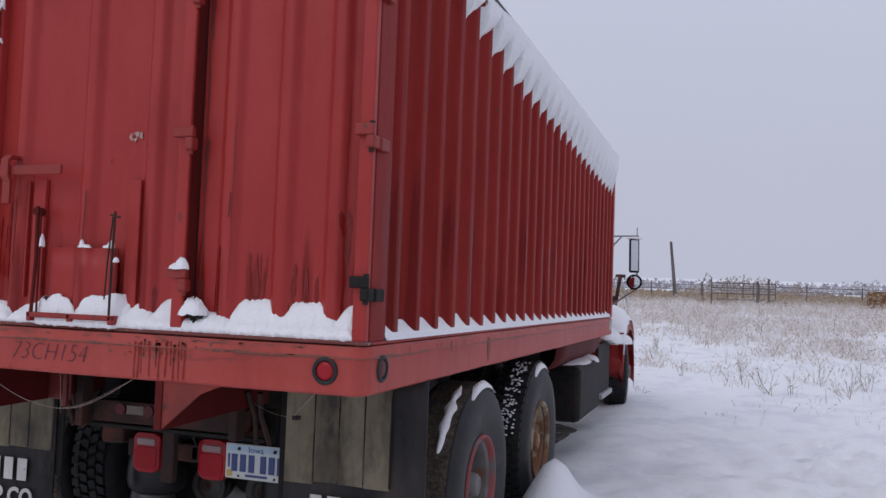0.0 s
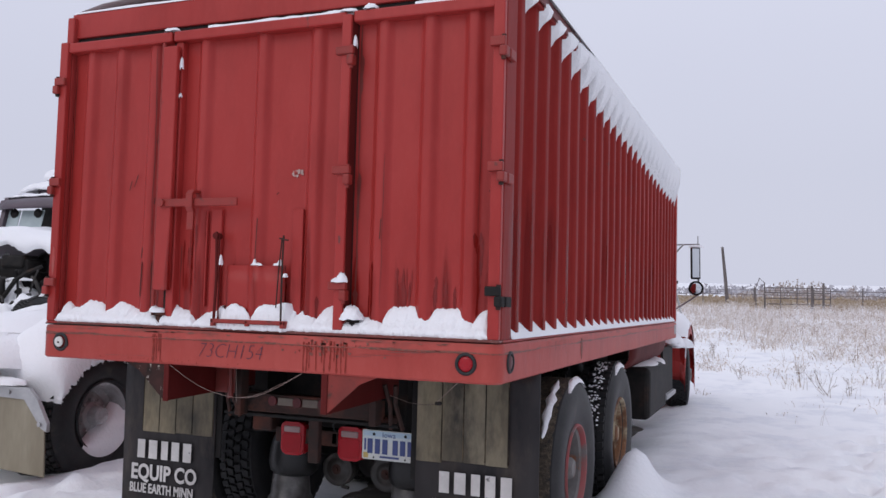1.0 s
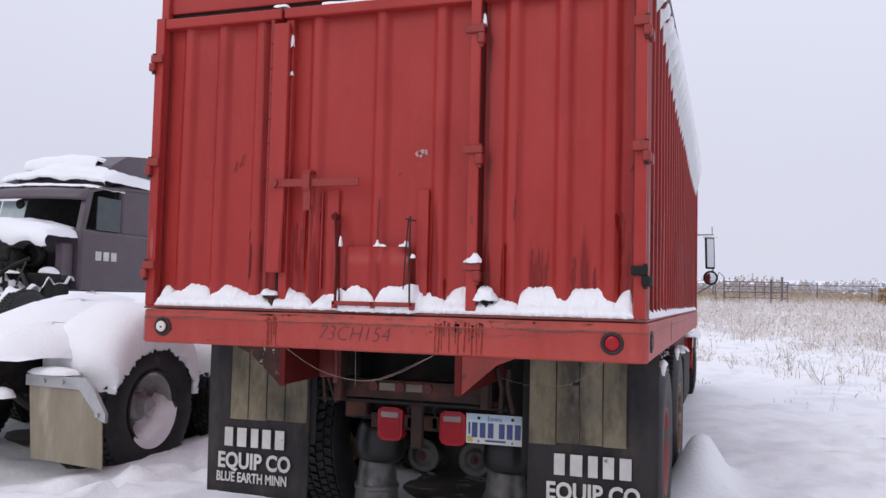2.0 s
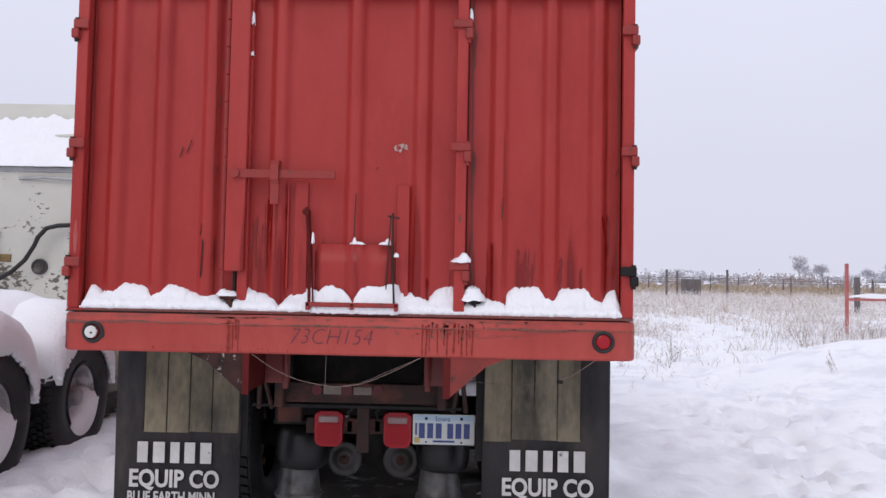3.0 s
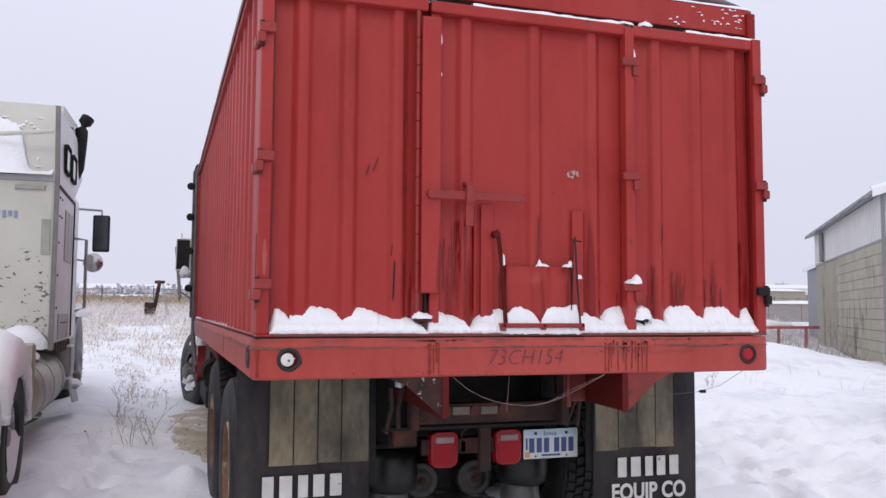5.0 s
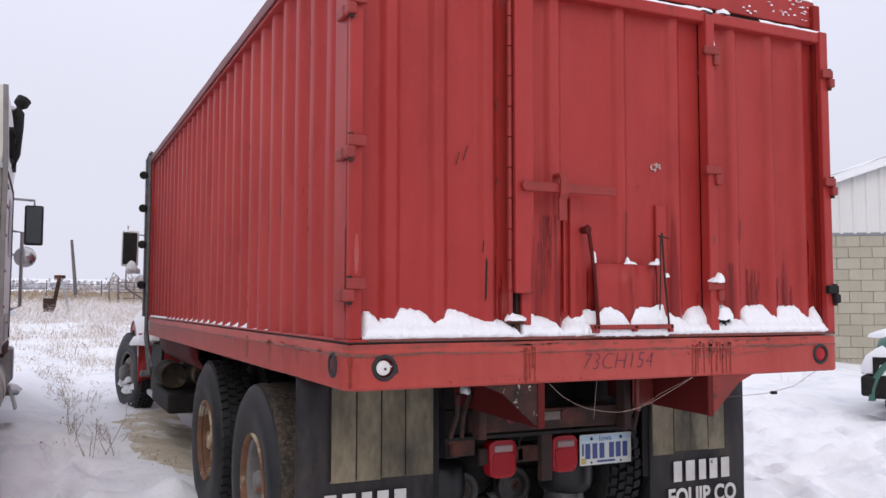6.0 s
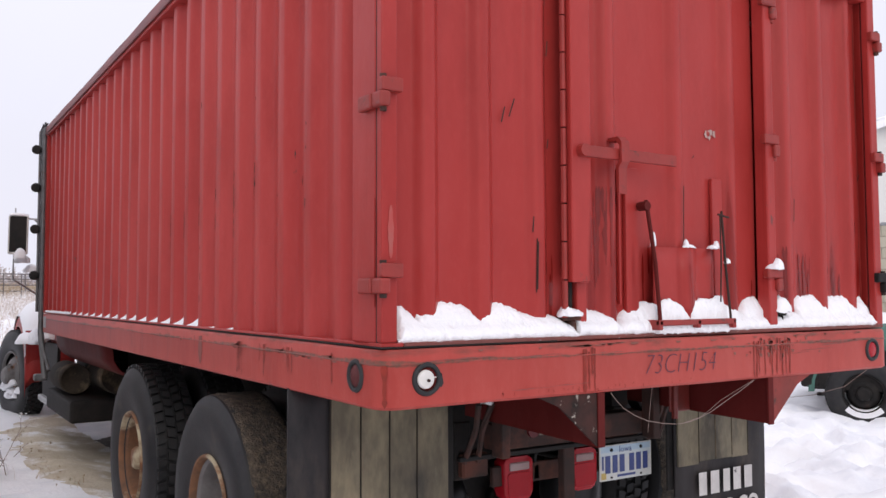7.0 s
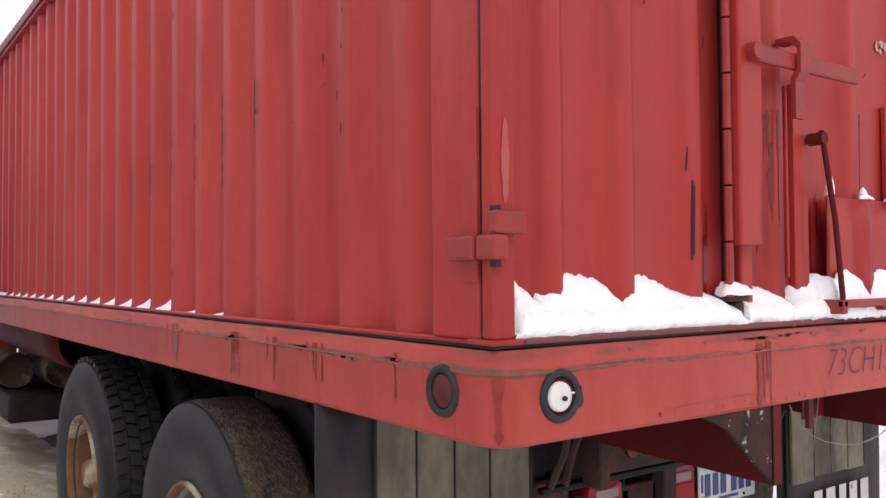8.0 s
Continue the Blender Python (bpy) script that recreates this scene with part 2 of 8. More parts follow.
PLATE_BLUE = surface("plate_blue", (0.035, 0.055, 0.19), (0.045, 0.07, 0.21), 0.5, relief=0)
INK = surface("dark_marker_ink", (0.055, 0.028, 0.05), (0.10, 0.03, 0.05), 0.7, relief=0)
TARP = surface("red_vinyl_tarp", (0.20, 0.045, 0.042), (0.14, 0.035, 0.035), 0.6, scale=5)
GRIT = surface("spattered_oxide", (0.020, 0.015, 0.013), (0.055, 0.024, 0.020), 0.85, scale=14, stain=(0.34, 0.30, 0.26), stain_at=(0.61, 0.64), stain_scale=42, spec=0.2)
CREAM = surface("cream_cab_paint", (0.60, 0.585, 0.52), (0.53, 0.52, 0.46), 0.5, scale=2.0)


def peeling(name, base, other, dark):
    """Cream paint that peels in speckled blotches towards its lower edge."""
    m, nt, b = node_mat(name)
    col = mix(nt, noise_fac(nt, 2.0, 5), base, other)
    tc = nt.nodes.new("ShaderNodeTexCoord")
    sep = nt.nodes.new("ShaderNodeSeparateXYZ")
    nt.links.new(tc.outputs["Object"], sep.inputs[0])
    lower = nt.nodes.new("ShaderNodeMapRange")
    lower.inputs["From Min"].default_value, lower.inputs["From Max"].default_value = 2.15, 1.45
    nt.links.new(sep.outputs["Z"], lower.inputs["Value"])
    patch = math_node(nt, "ADD", math_node(nt, "MULTIPLY", noise_fac(nt, 2.6, 3, lo=0.38, hi=0.68), 0.6), math_node(nt, "MULTIPLY", lower.outputs["Result"], 0.36))
    fleck = math_node(nt, "ADD", patch, math_node(nt, "MULTIPLY", noise_fac(nt, 17.0, 5, (1, 1, 1.6), 0.3, 0.7), 0.85))
    k = nt.nodes.new("ShaderNodeMapRange")
    k.inputs["From Min"].default_value, k.inputs["From Max"].default_value = 1.14, 1.22
    nt.links.new(fleck, k.inputs["Value"])
    col = mix(nt, k.outputs["Result"], col, dark)
    nt.links.new(col, b.inputs["Base Color"])
    b.inputs["Roughness"].default_value = 0.6
    bump(nt, b, k.outputs["Result"], 0.3, -0.004)
    return m


CREAM_LICHEN = peeling("peeling_cream_paint", (0.60, 0.585, 0.52), (0.53, 0.52, 0.46), (0.13, 0.115, 0.09))
WHITE_CAB = surface("white_cab_paint", (0.70, 0.68, 0.70), (0.62, 0.60, 0.61), 0.4, scale=2.0, stain=(0.36, 0.33, 0.32), stain_at=(0.66, 0.72), stain_scale=5)
PURPLE = surface("purple_cab_paint", (0.10, 0.072, 0.088), (0.075, 0.055, 0.068), 0.4, scale=3)
DARK_GLASS = surface("dark_glass", (0.035, 0.045, 0.05), (0.05, 0.06, 0.066), 0.08, relief=0)
MIRROR = surface("mirror_glass", (0.62, 0.64, 0.66), (0.58, 0.60, 0.62), 0.06, metal=1.0, relief=0)
CHROME = surface("weathered_chrome", (0.60, 0.60, 0.60), (0.48, 0.47, 0.46), 0.25, metal=1.0, fine=30)
TANK = surface("grimy_aluminium_tank", (0.50, 0.47, 0.40), (0.36, 0.33, 0.27), 0.45, metal=0.35, scale=4, stain=(0.22, 0.19, 0.14), stain_at=(0.55, 0.7))
OLIVE_FLAP = surface("muddy_steel_flap", (0.30, 0.265, 0.19), (0.20, 0.17, 0.115), 0.75, scale=4, fine=30, stain=(0.42, 0.38, 0.29), stain_at=(0.55, 0.7), stretch=(1, 1, 0.25))
GREEN = surface("green_truck_paint", (0.055, 0.16, 0.125), (0.04, 0.115, 0.09), 0.45, scale=4)


def block_material(name, base, other):
    """Painted concrete block: each a shade of its own, with dark damp runs down the whole wall."""
    m, nt, b = node_mat(name)
    info = nt.nodes.new("ShaderNodeObjectInfo")
    col = mix(nt, info.outputs["Random"], base, other)
    col = mix(nt, math_node(nt, "MULTIPLY", noise_fac(nt, 25, 3, world_=True), 0.35), col, other)
    col = mix(nt, math_node(nt, "MULTIPLY", noise_fac(nt, 1.1, 6, (1, 1, 0.4), 0.45, 0.7, 0.6, True), 0.5), col, (0.27, 0.24, 0.18))
    runs = math_node(nt, "MULTIPLY", noise_fac(nt, 2.6, 5, (1, 1, 0.22), 0.55, 0.62, 0.6, True), noise_fac(nt, 0.7, 2, (1, 1, 1), 0.45, 0.6, 0.5, True))
    col = mix(nt, math_node(nt, "MULTIPLY", runs, 0.85), col, (0.085, 0.070, 0.052))
    nt.links.new(col, b.inputs["Base Color"])
    b.inputs["Roughness"].default_value = 0.9
    bump(nt, b, noise_fac(nt, 30, 4, (1, 1, 1), 0.2, 0.8, world_=True), 0.5, 0.006)
    return m


BLOCK = block_material("concrete_block", (0.47, 0.435, 0.345), (0.39, 0.36, 0.28))
MORTAR = block_material("mortar", (0.40, 0.37, 0.29), (0.36, 0.33, 0.26))
SIDING = surface("white_metal_siding", (0.72, 0.71, 0.68), (0.66, 0.65, 0.62), 0.5, scale=1.2, stretch=(1, 1, 0.2))
GREY_SIDING = surface("grey_metal_siding", (0.25, 0.26, 0.275), (0.20, 0.21, 0.22), 0.5, scale=1.5)
RED_POST = surface("red_post_paint", (0.42, 0.085, 0.085), (0.50, 0.18, 0.17), 0.6, scale=6)
PLANK = surface("grey_plank", (0.34, 0.31, 0.30), (0.28, 0.255, 0.25), 0.85, scale=6, stretch=(0.3, 0.3, 2))
WOOD = surface("weathered_post_wood", (0.105, 0.088, 0.085), (0.17, 0.15, 0.145), 0.9, scale=10, stretch=(1, 1, 0.2))


def weed_material(name, colours):
    m, nt, b = node_mat(name)
    geo = nt.nodes.new("ShaderNodeNewGeometry")
    ramp = nt.nodes.new("ShaderNodeValToRGB")
    ramp.color_ramp.interpolation = "CONSTANT"
    for i, c in enumerate(colours):
        e = ramp.color_ramp.elements[i] if i < 2 else ramp.color_ramp.elements.new(i / len(colours))
        e.position, e.color = i / len(colours), (*c, 1)
    nt.links.new(geo.outputs["Random Per Island"], ramp.inputs["Fac"])
    nt.links.new(ramp.outputs["Color"], b.inputs["Base Color"])
    b.inputs["Roughness"].default_value = 0.9
    return m


WEED = weed_material("frosted_dry_weeds", [(0.54, 0.44, 0.36), (0.76, 0.71, 0.67), (0.84, 0.82, 0.82), (0.34, 0.25, 0.19), (0.87, 0.86, 0.87), (0.66, 0.57, 0.49), (0.82, 0.79, 0.78), (0.86, 0.85, 0.86), (0.46, 0.36, 0.29), (0.85, 0.84, 0.85)])
TAN = weed_material("tan_dead_grass", [(0.46, 0.36, 0.25), (0.54, 0.44, 0.33), (0.40, 0.31, 0.21), (0.60, 0.52, 0.42)])
# pale from frost, with distance haze mixed into the colours
BARE = weed_material("hazy_frosted_branches", [(0.44, 0.43, 0.46), (0.52, 0.51, 0.54), (0.38, 0.36, 0.38), (0.58, 0.57, 0.60)])
BRUSH = weed_material("brown_grey_brush", [(0.30, 0.25, 0.23), (0.44, 0.38, 0.36), (0.58, 0.55, 0.55), (0.36, 0.31, 0.29), (0.50, 0.46, 0.45)])
STALK = weed_material("brown_weed_stalks", [(0.28, 0.20, 0.15), (0.42, 0.34, 0.28), (0.70, 0.66, 0.63), (0.36, 0.28, 0.23), (0.80, 0.78, 0.78), (0.76, 0.73, 0.72)])
SILL = surface("grimy_sill", (0.15, 0.060, 0.052), (0.20, 0.055, 0.046), 0.85, scale=16, fine=70, stain=(0.50, 0.48, 0.48), stain_at=(0.62, 0.68), stain_scale=38)
CRANK = surface("dull_grey_pipe", (0.16, 0.16, 0.165), (0.10, 0.10, 0.10), 0.5, metal=0.3, scale=12, stain=(0.12, 0.06, 0.04), stain_at=(0.6, 0.7))
POT = surface("grimy_grey_casting", (0.14, 0.136, 0.132), (0.055, 0.051, 0.048), 0.35, metal=0.15, scale=10, stain=(0.03, 0.027, 0.024), stain_at=(0.56, 0.68), stain_scale=6)
HARDWARE = surface("grimy_red_hardware", (0.31, 0.030, 0.024), (0.235, 0.026, 0.020), 0.48, scale=10, fine=70, stain=(0.075, 0.036, 0.028), stain_at=(0.60, 0.72), stain_scale=16, spec=0.4)
DUSTY = surface("dusty_black_steel", (0.055, 0.042, 0.030), (0.020, 0.018, 0.016), 0.85, scale=5, stain=(0.20, 0.15, 0.095), stain_at=(0.52, 0.68), stain_scale=4, spec=0.2)
TAN_EARTH = surface("tan_frozen_mud", (0.66, 0.59, 0.46), (0.50, 0.43, 0.32), 0.95, scale=4, fine=40, stain=(0.85, 0.845, 0.84), stain_at=(0.50, 0.66), stain_scale=3.2, relief=0.6, depth=0.02)
# dark ground colour that stands in for the shade under the trucks
UNDER_SHADE = surface("under_truck_shade", (0.17, 0.15, 0.13), (0.09, 0.078, 0.068), 0.95, scale=3, fine=30, stain=(0.60, 0.60, 0.62), stain_at=(0.56, 0.68), stain_scale=5, relief=0.6, depth=0.02)
CASTING = surface("grimy_casting", (0.052, 0.045, 0.039), (0.022, 0.020, 0.018), 0.45, scale=12, stain=(0.15, 0.13, 0.115), stain_at=(0.6, 0.7), spec=0.45)


# ---- mesh tools ----
def part(name, bm, material, parent=None, label="", smooth=False):
    me = bpy.data.meshes.new(name)
    bmesh.ops.recalc_face_normals(bm, faces=bm.faces)
    bm.to_mesh(me)
    bm.free()
    me.materials.append(material)
    if smooth:
        me.polygons.foreach_set("use_smooth", [True] * len(me.polygons))
    ob = new(name, me)
    if parent:
        ob.parent = parent
    if label:
        tagged(ob, label)
    return ob


def again(ob, name, parent, m):
    """A further part that shares the mesh of ob, at the pose m."""
    o = new(name, ob.data)
    o.parent, o.matrix_basis = parent, m
    return o


def thing(name, label, category, group="", kind="", at=(0, 0, 0)):
    return tagged(new(name), label, category, group, kind)


def box(bm, x0, x1, y0, y1, z0, z1, bevel=0.0, seg=1):
    vs = [bm.verts.new((x, y, z)) for x in (x0, x1) for y in (y0, y1) for z in (z0, z1)]
    fs = [bm.faces.new([vs[i] for i in f]) for f in ((0, 1, 3, 2), (4, 6, 7, 5), (0, 4, 5, 1), (2, 3, 7, 6), (0, 2, 6, 4), (1, 5, 7, 3))]
    if bevel:
        es = list({e for f in fs for e in f.edges})
        bmesh.ops.bevel(bm, geom=es, offset=bevel, segments=seg, affect="EDGES", profile=0.5)
    return bm


def ring(bm, centre, u, v, r, n):
    return [bm.verts.new(centre + u * (r * math.cos(2 * math.pi * i / n)) + v * (r * math.sin(2 * math.pi * i / n))) for i in range(n)]


def bridge(bm, a, b):
    n = len(a)
    for i in range(n):
        bm.faces.new((a[i], a[(i + 1) % n], b[(i + 1) % n], b[i]))


def frame_of(d):
    d = Vector(d).normalized()
    u = d.cross(Vector((0, 0, 1)) if abs(d.z) < 0.95 else Vector((1, 0, 0))).normalized()
    return u, d.cross(u)


def cyl(bm, a, b, r, n=16, r2=None):
    a, b = Vector(a), Vector(b)
    u, v = frame_of(b - a)
    p, q = ring(bm, a, u, v, r, n), ring(bm, b, u, v, r if r2 is None else r2, n)
    bridge(bm, p, q)
    bm.faces.new(p[::-1])
    bm.faces.new(q)
    return bm


def tube(bm, pts, r, n=6, r2=None):
    pts = [Vector(p) for p in pts]
    last = None
    for i, p in enumerate(pts):
        d = pts[min(i + 1, len(pts) - 1)] - pts[max(i - 1, 0)]
        u, v = frame_of(d)
        k = i / max(1, len(pts) - 1)
        c = ring(bm, p, u, v, r if r2 is None else r + (r2 - r) * k, n)
        if last:
            bridge(bm, last, c)
        else:
            bm.faces.new(c[::-1])
        last = c
    bm.faces.new(last)
    return bm


def lathe(bm, profile, centre=(0, 0, 0), axis=(1, 0, 0), n=40):
    """profile: (radius, distance along the axis)."""
    c, a = Vector(centre), Vector(axis).normalized()
    u, v = frame_of(a)
    last = None
    for r, h in profile:
        cur = ring(bm, c + a * h, u, v, max(r, 0.0005), n)
        if last:
            bridge(bm, last, cur)
        last = cur
    return bm


def prism(bm, poly, by):
    """A flat polygon of points pushed along the vector by."""
    by = Vector(by)
    a = [bm.verts.new(Vector(p)) for p in poly]
    b = [bm.verts.new(Vector(p) + by) for p in poly]
    n = len(a)
    bm.faces.new(a[::-1])
    bm.faces.new(b)
    for i in range(n):
        bm.faces.new((a[i], a[(i + 1) % n], b[(i + 1) % n], b[i]))
    return bm


def grid(bm, rows):
    """Rows of points joined into a sheet."""
    vs = [[bm.verts.new(p) for p in row] for row in rows]
    for i in range(len(vs) - 1):
        for j in range(len(vs[0]) - 1):
            bm.faces.new((vs[i][j], vs[i][j + 1], vs[i + 1][j + 1], vs[i + 1][j]))
    return vs


def solid(bm, rows, by):
    """A sheet with a thickness given by the vector by."""
    a = grid(bm, rows)
    by = Vector(by)
    b = grid(bm, [[Vector(p) + by for p in row] for row in rows])
    rim = lambda g: g[0] + [r[-1] for r in g[1:]] + g[-1][-2::-1] + [r[0] for r in g[-2:0:-1]]
    bridge(bm, rim(a), rim(b))
    return bm


def disc(bm, centre, axis, r, n=20):
    u, v = frame_of(axis)
    bm.faces.new(ring(bm, Vector(centre), u, v, r, n))
    return bm


def letters(text, size, material, parent, name, m, thick=0.0012, thin=0.0):
    cu = bpy.data.curves.new("lettering", "FONT")
    cu.offset = -thin
    cu.body, cu.size, cu.extrude, cu.resolution_u = text, size, thick, 3
    ob = new("lettering", cu)
    bpy.context.view_layer.update()
    me = bpy.data.meshes.new_from_object(ob.evaluated_get(bpy.context.evaluated_depsgraph_get()))
    bpy.data.objects.remove(ob)
    bpy.data.curves.remove(cu)
    me.materials.clear()
    me.materials.append(material)
    me.transform(m)
    o = new(name, me)
    o.parent = parent
    return o


def wobble(x, y=0.0, z=0.0, s=1.0):
    return noise.noise(Vector((x * s, y * s, z * s)))


def smooth(a, b, x):
    k = min(1, max(0, (x - a) / (b - a)))
    return k * k * (3 - 2 * k)


# ---- ground ----
PRINTS = {}


def make_prints():
    """Boot prints in loose trails about the yard."""
    rnd = random.Random(31)
    trails = (((-2.2, -3.0), (-1.9, 7.0)), ((-1.75, -1.5), (-2.3, 5.5)), ((2.2, -2.4), (3.4, 7.0)), ((3.0, -1.0), (6.2, 5.2)), ((-3.0, -3.4), (4.0, -3.2)), ((2.4, 1.0), (5.0, 8.0)), ((4.5, -1.0), (4.0, 6.0)), ((1.8, -0.5), (4.5, 1.5)))
    for (ax, ay), (bx, by) in trails:
        ln = math.hypot(bx - ax, by - ay)
        dx, dy = (bx - ax) / ln, (by - ay) / ln
        n = int(ln / 0.36)
        for i in range(n):
            side = 0.13 * (1 if i % 2 else -1) + rnd.gauss(0, 0.07)
            px, py = ax + dx * ln * i / n - dy * side, ay + dy * ln * i / n + dx * side
            PRINTS.setdefault((int(px // 1), int(py // 1)), []).append((px, py, dx, dy, rnd.uniform(0.07, 0.14)))


make_prints()


def print_depth(x, y):
    d = 0.0
    for i in (-1, 0, 1):
        for j in (-1, 0, 1):
            for px, py, dx, dy, deep in PRINTS.get((int(x // 1) + i, int(y // 1) + j), ()):
                u, v = ((x - px) * dx + (y - py) * dy) / 0.17, ((x - px) * dy - (y - py) * dx) / 0.085
                q = u * u + v * v
                if q < 4:
                    d = max(d, deep * math.exp(-q * q)) if q < 1.3 else d - 0.10 * deep * math.exp(-(q - 1.9) ** 2 * 3)
    return d


def ground_z(x, y):
    z = 0.10 + (0.027 * y * (1 - 0.82 * smooth(-2.5, -1.6, x) * smooth(6.5, 3.8, x) * smooth(20, 9, y)) if y > 0 else 0.008 * y)
    z += 0.05 * wobble(x, y, 0, 0.6) + 0.025 * wobble(x, y, 4, 2.1) + 0.012 * wobble(x, y, 9, 6.0)
    z += 0.55 * math.exp(-(((x - 8.0) / 2.6) ** 2 + ((y - 9.4) / 1.7) ** 2))
    z += 0.34 * math.exp(-(((x - 1.37) / 0.18) ** 2 + ((y - 2.66) / 0.42) ** 2)) + 0.06 * math.exp(-(((x - 1.75) / 0.6) ** 2 + ((y - 2.8) / 1.2) ** 2))
    z += 0.12 * math.exp(-(((x + 1.36) / 0.14) ** 2 + ((y - 3.25) / 0.25) ** 2))
    z -= 0.13 * math.exp(-((x / 1.05) ** 6 + ((y - 4.0) / 5.2) ** 6))
    z -= 0.10 * math.exp(-(((x + 3.7) / 1.0) ** 6 + ((y - 4.6) / 4.4) ** 6))
    # lumpy trampled snow round the trucks
    tram = math.exp(-(((x + 2.05) / 0.55) ** 2)) * smooth(8.5, 5.0, y) + math.exp(-(((x - 4.6) / 2.6) ** 2)) * smooth(9.5, 4.0, y) * 0.8 + 0.35 * smooth(-0.5, -2.0, y)
    if tram > 0.02 and -6 < y < 10:
        lump = 1.0 + 0.9 * math.exp(-(((x - 3.2) / 1.8) ** 2)) * smooth(8.5, 5, y)
        z += tram * lump * (0.10 * abs(wobble(x, y, 14, 2.2)) - 0.22 * max(0, wobble(x, y, 11, 3.1) - 0.06) + 0.05 * wobble(x, y, 17, 6.0))
        z -= print_depth(x, y)
    # trodden tracks
    z -= 0.05 * math.exp(-((y + 3.0 - 0.25 * x * x * 0.2) / 0.45) ** 2) * (0.5 + 0.5 * wobble(x, y, 2, 4.5))
    z -= 0.07 * math.exp(-((x - 3.1 - 0.12 * y) / 0.5) ** 2) * smooth(-3, 0, y) * max(0, 0.3 + wobble(x, y, 7, 3.4))
    return z


def spread(lo, hi, step, far, grow=1.22):
    vals = list(np.arange(lo, hi + 1e-6, step))
    d, v = step, hi
    while v < far:
        d *= grow
        v += d
        vals.append(v)
    d, v = step, lo
    while v > -far:
        d *= grow
        v -= d
        vals.insert(0, v)
    return vals


def make_ground():
    xs, ys = spread(-5, 8, 0.065, 3000, 1.16), spread(-4.2, 10, 0.065, 3000, 1.16)
    verts = [(x, y, ground_z(x, y)) for y in ys for x in xs]
    w = len(xs)
    faces = [(j * w + i, j * w + i + 1, (j + 1) * w + i + 1, (j + 1) * w + i) for j in range(len(ys) - 1) for i in range(w - 1)]
    me = bpy.data.meshes.new("ground")
    me.from_pydata(verts, [], faces)
    me.materials.append(GROUND)
    me.polygons.foreach_set("use_smooth", [True] * len(me.polygons))
    tagged(new("ground", me), "trodden fresh snow over a flat farm yard", "ground", kind="structure")


make_ground()


def ground_sheets():
    """Dark sheets painting in shade under the trucks, and tan mud beside one."""
    for cx, y0, y1, half, label in ((0.04, 1.7, 7.6, 0.86, "dark sheet standing in for shade under the grain truck"), (-3.7, 2.0, 8.2, 0.95, "dark sheet standing in for shade under the tractor")):
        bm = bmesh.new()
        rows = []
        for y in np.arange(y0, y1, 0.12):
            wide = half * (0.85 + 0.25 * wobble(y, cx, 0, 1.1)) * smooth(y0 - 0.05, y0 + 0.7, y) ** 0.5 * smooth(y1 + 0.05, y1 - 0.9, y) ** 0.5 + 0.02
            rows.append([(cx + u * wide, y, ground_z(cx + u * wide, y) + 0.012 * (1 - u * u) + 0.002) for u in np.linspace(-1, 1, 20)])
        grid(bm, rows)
        tagged(part("ground_sheet", bm, UNDER_SHADE, None, "", True), label, "ground", kind="structure")
    bm = bmesh.new()
    rows = []
    for y in np.arange(3.6, 8.6, 0.04):
        ends = smooth(3.55, 4.5, y) * smooth(8.65, 7.2, y)
        a, b = -0.66, -1.12 - 0.62 * ends * (0.75 + 0.5 * wobble(y, 0, 3, 1.1)) - 0.10 * wobble(y, 0, 8, 4)
        rows.append([(a + (b - a) * k, y, ground_z(a + (b - a) * k, y) + 0.026 - 0.075 * k ** 4 + 0.012 * wobble(a + (b - a) * k, y, 6, 7)) for k in np.linspace(0, 1, 22)])
    grid(bm, rows)
    tagged(part("ground_sheet", bm, TAN_EARTH, None, "", True), "tan frozen mud and dead grass beside the truck", "ground", kind="structure")


ground_sheets()


# ---- wheels, shared by the trucks ----
def tyre_bm(r=0.525, w=0.27, lug=True, small=False):
    """A truck tyre about the x axis, its outer side at x = 0, body towards -x."""
    bm = bmesh.new()
    t = r - 0.018 if lug else r - 0.004
    bead = [(0.236, -0.036), (0.254, -0.018)] if small else [(0.264, -0.035)]
    lathe(bm, bead + [(0.282, -0.014 if small else -0.018), (0.31, -0.006), (0.38, 0.004), (0.45, 0.002), (t - 0.03, -0.012), (t - 0.006, -0.028),
               (t, -0.05), (t, -w + 0.05), (t - 0.006, -w + 0.028), (t - 0.03, -w + 0.012), (0.45, -w - 0.002), (0.38, -w - 0.004), (0.31, -w + 0.006), (0.264, -w + 0.035)], n=56)
    return bm


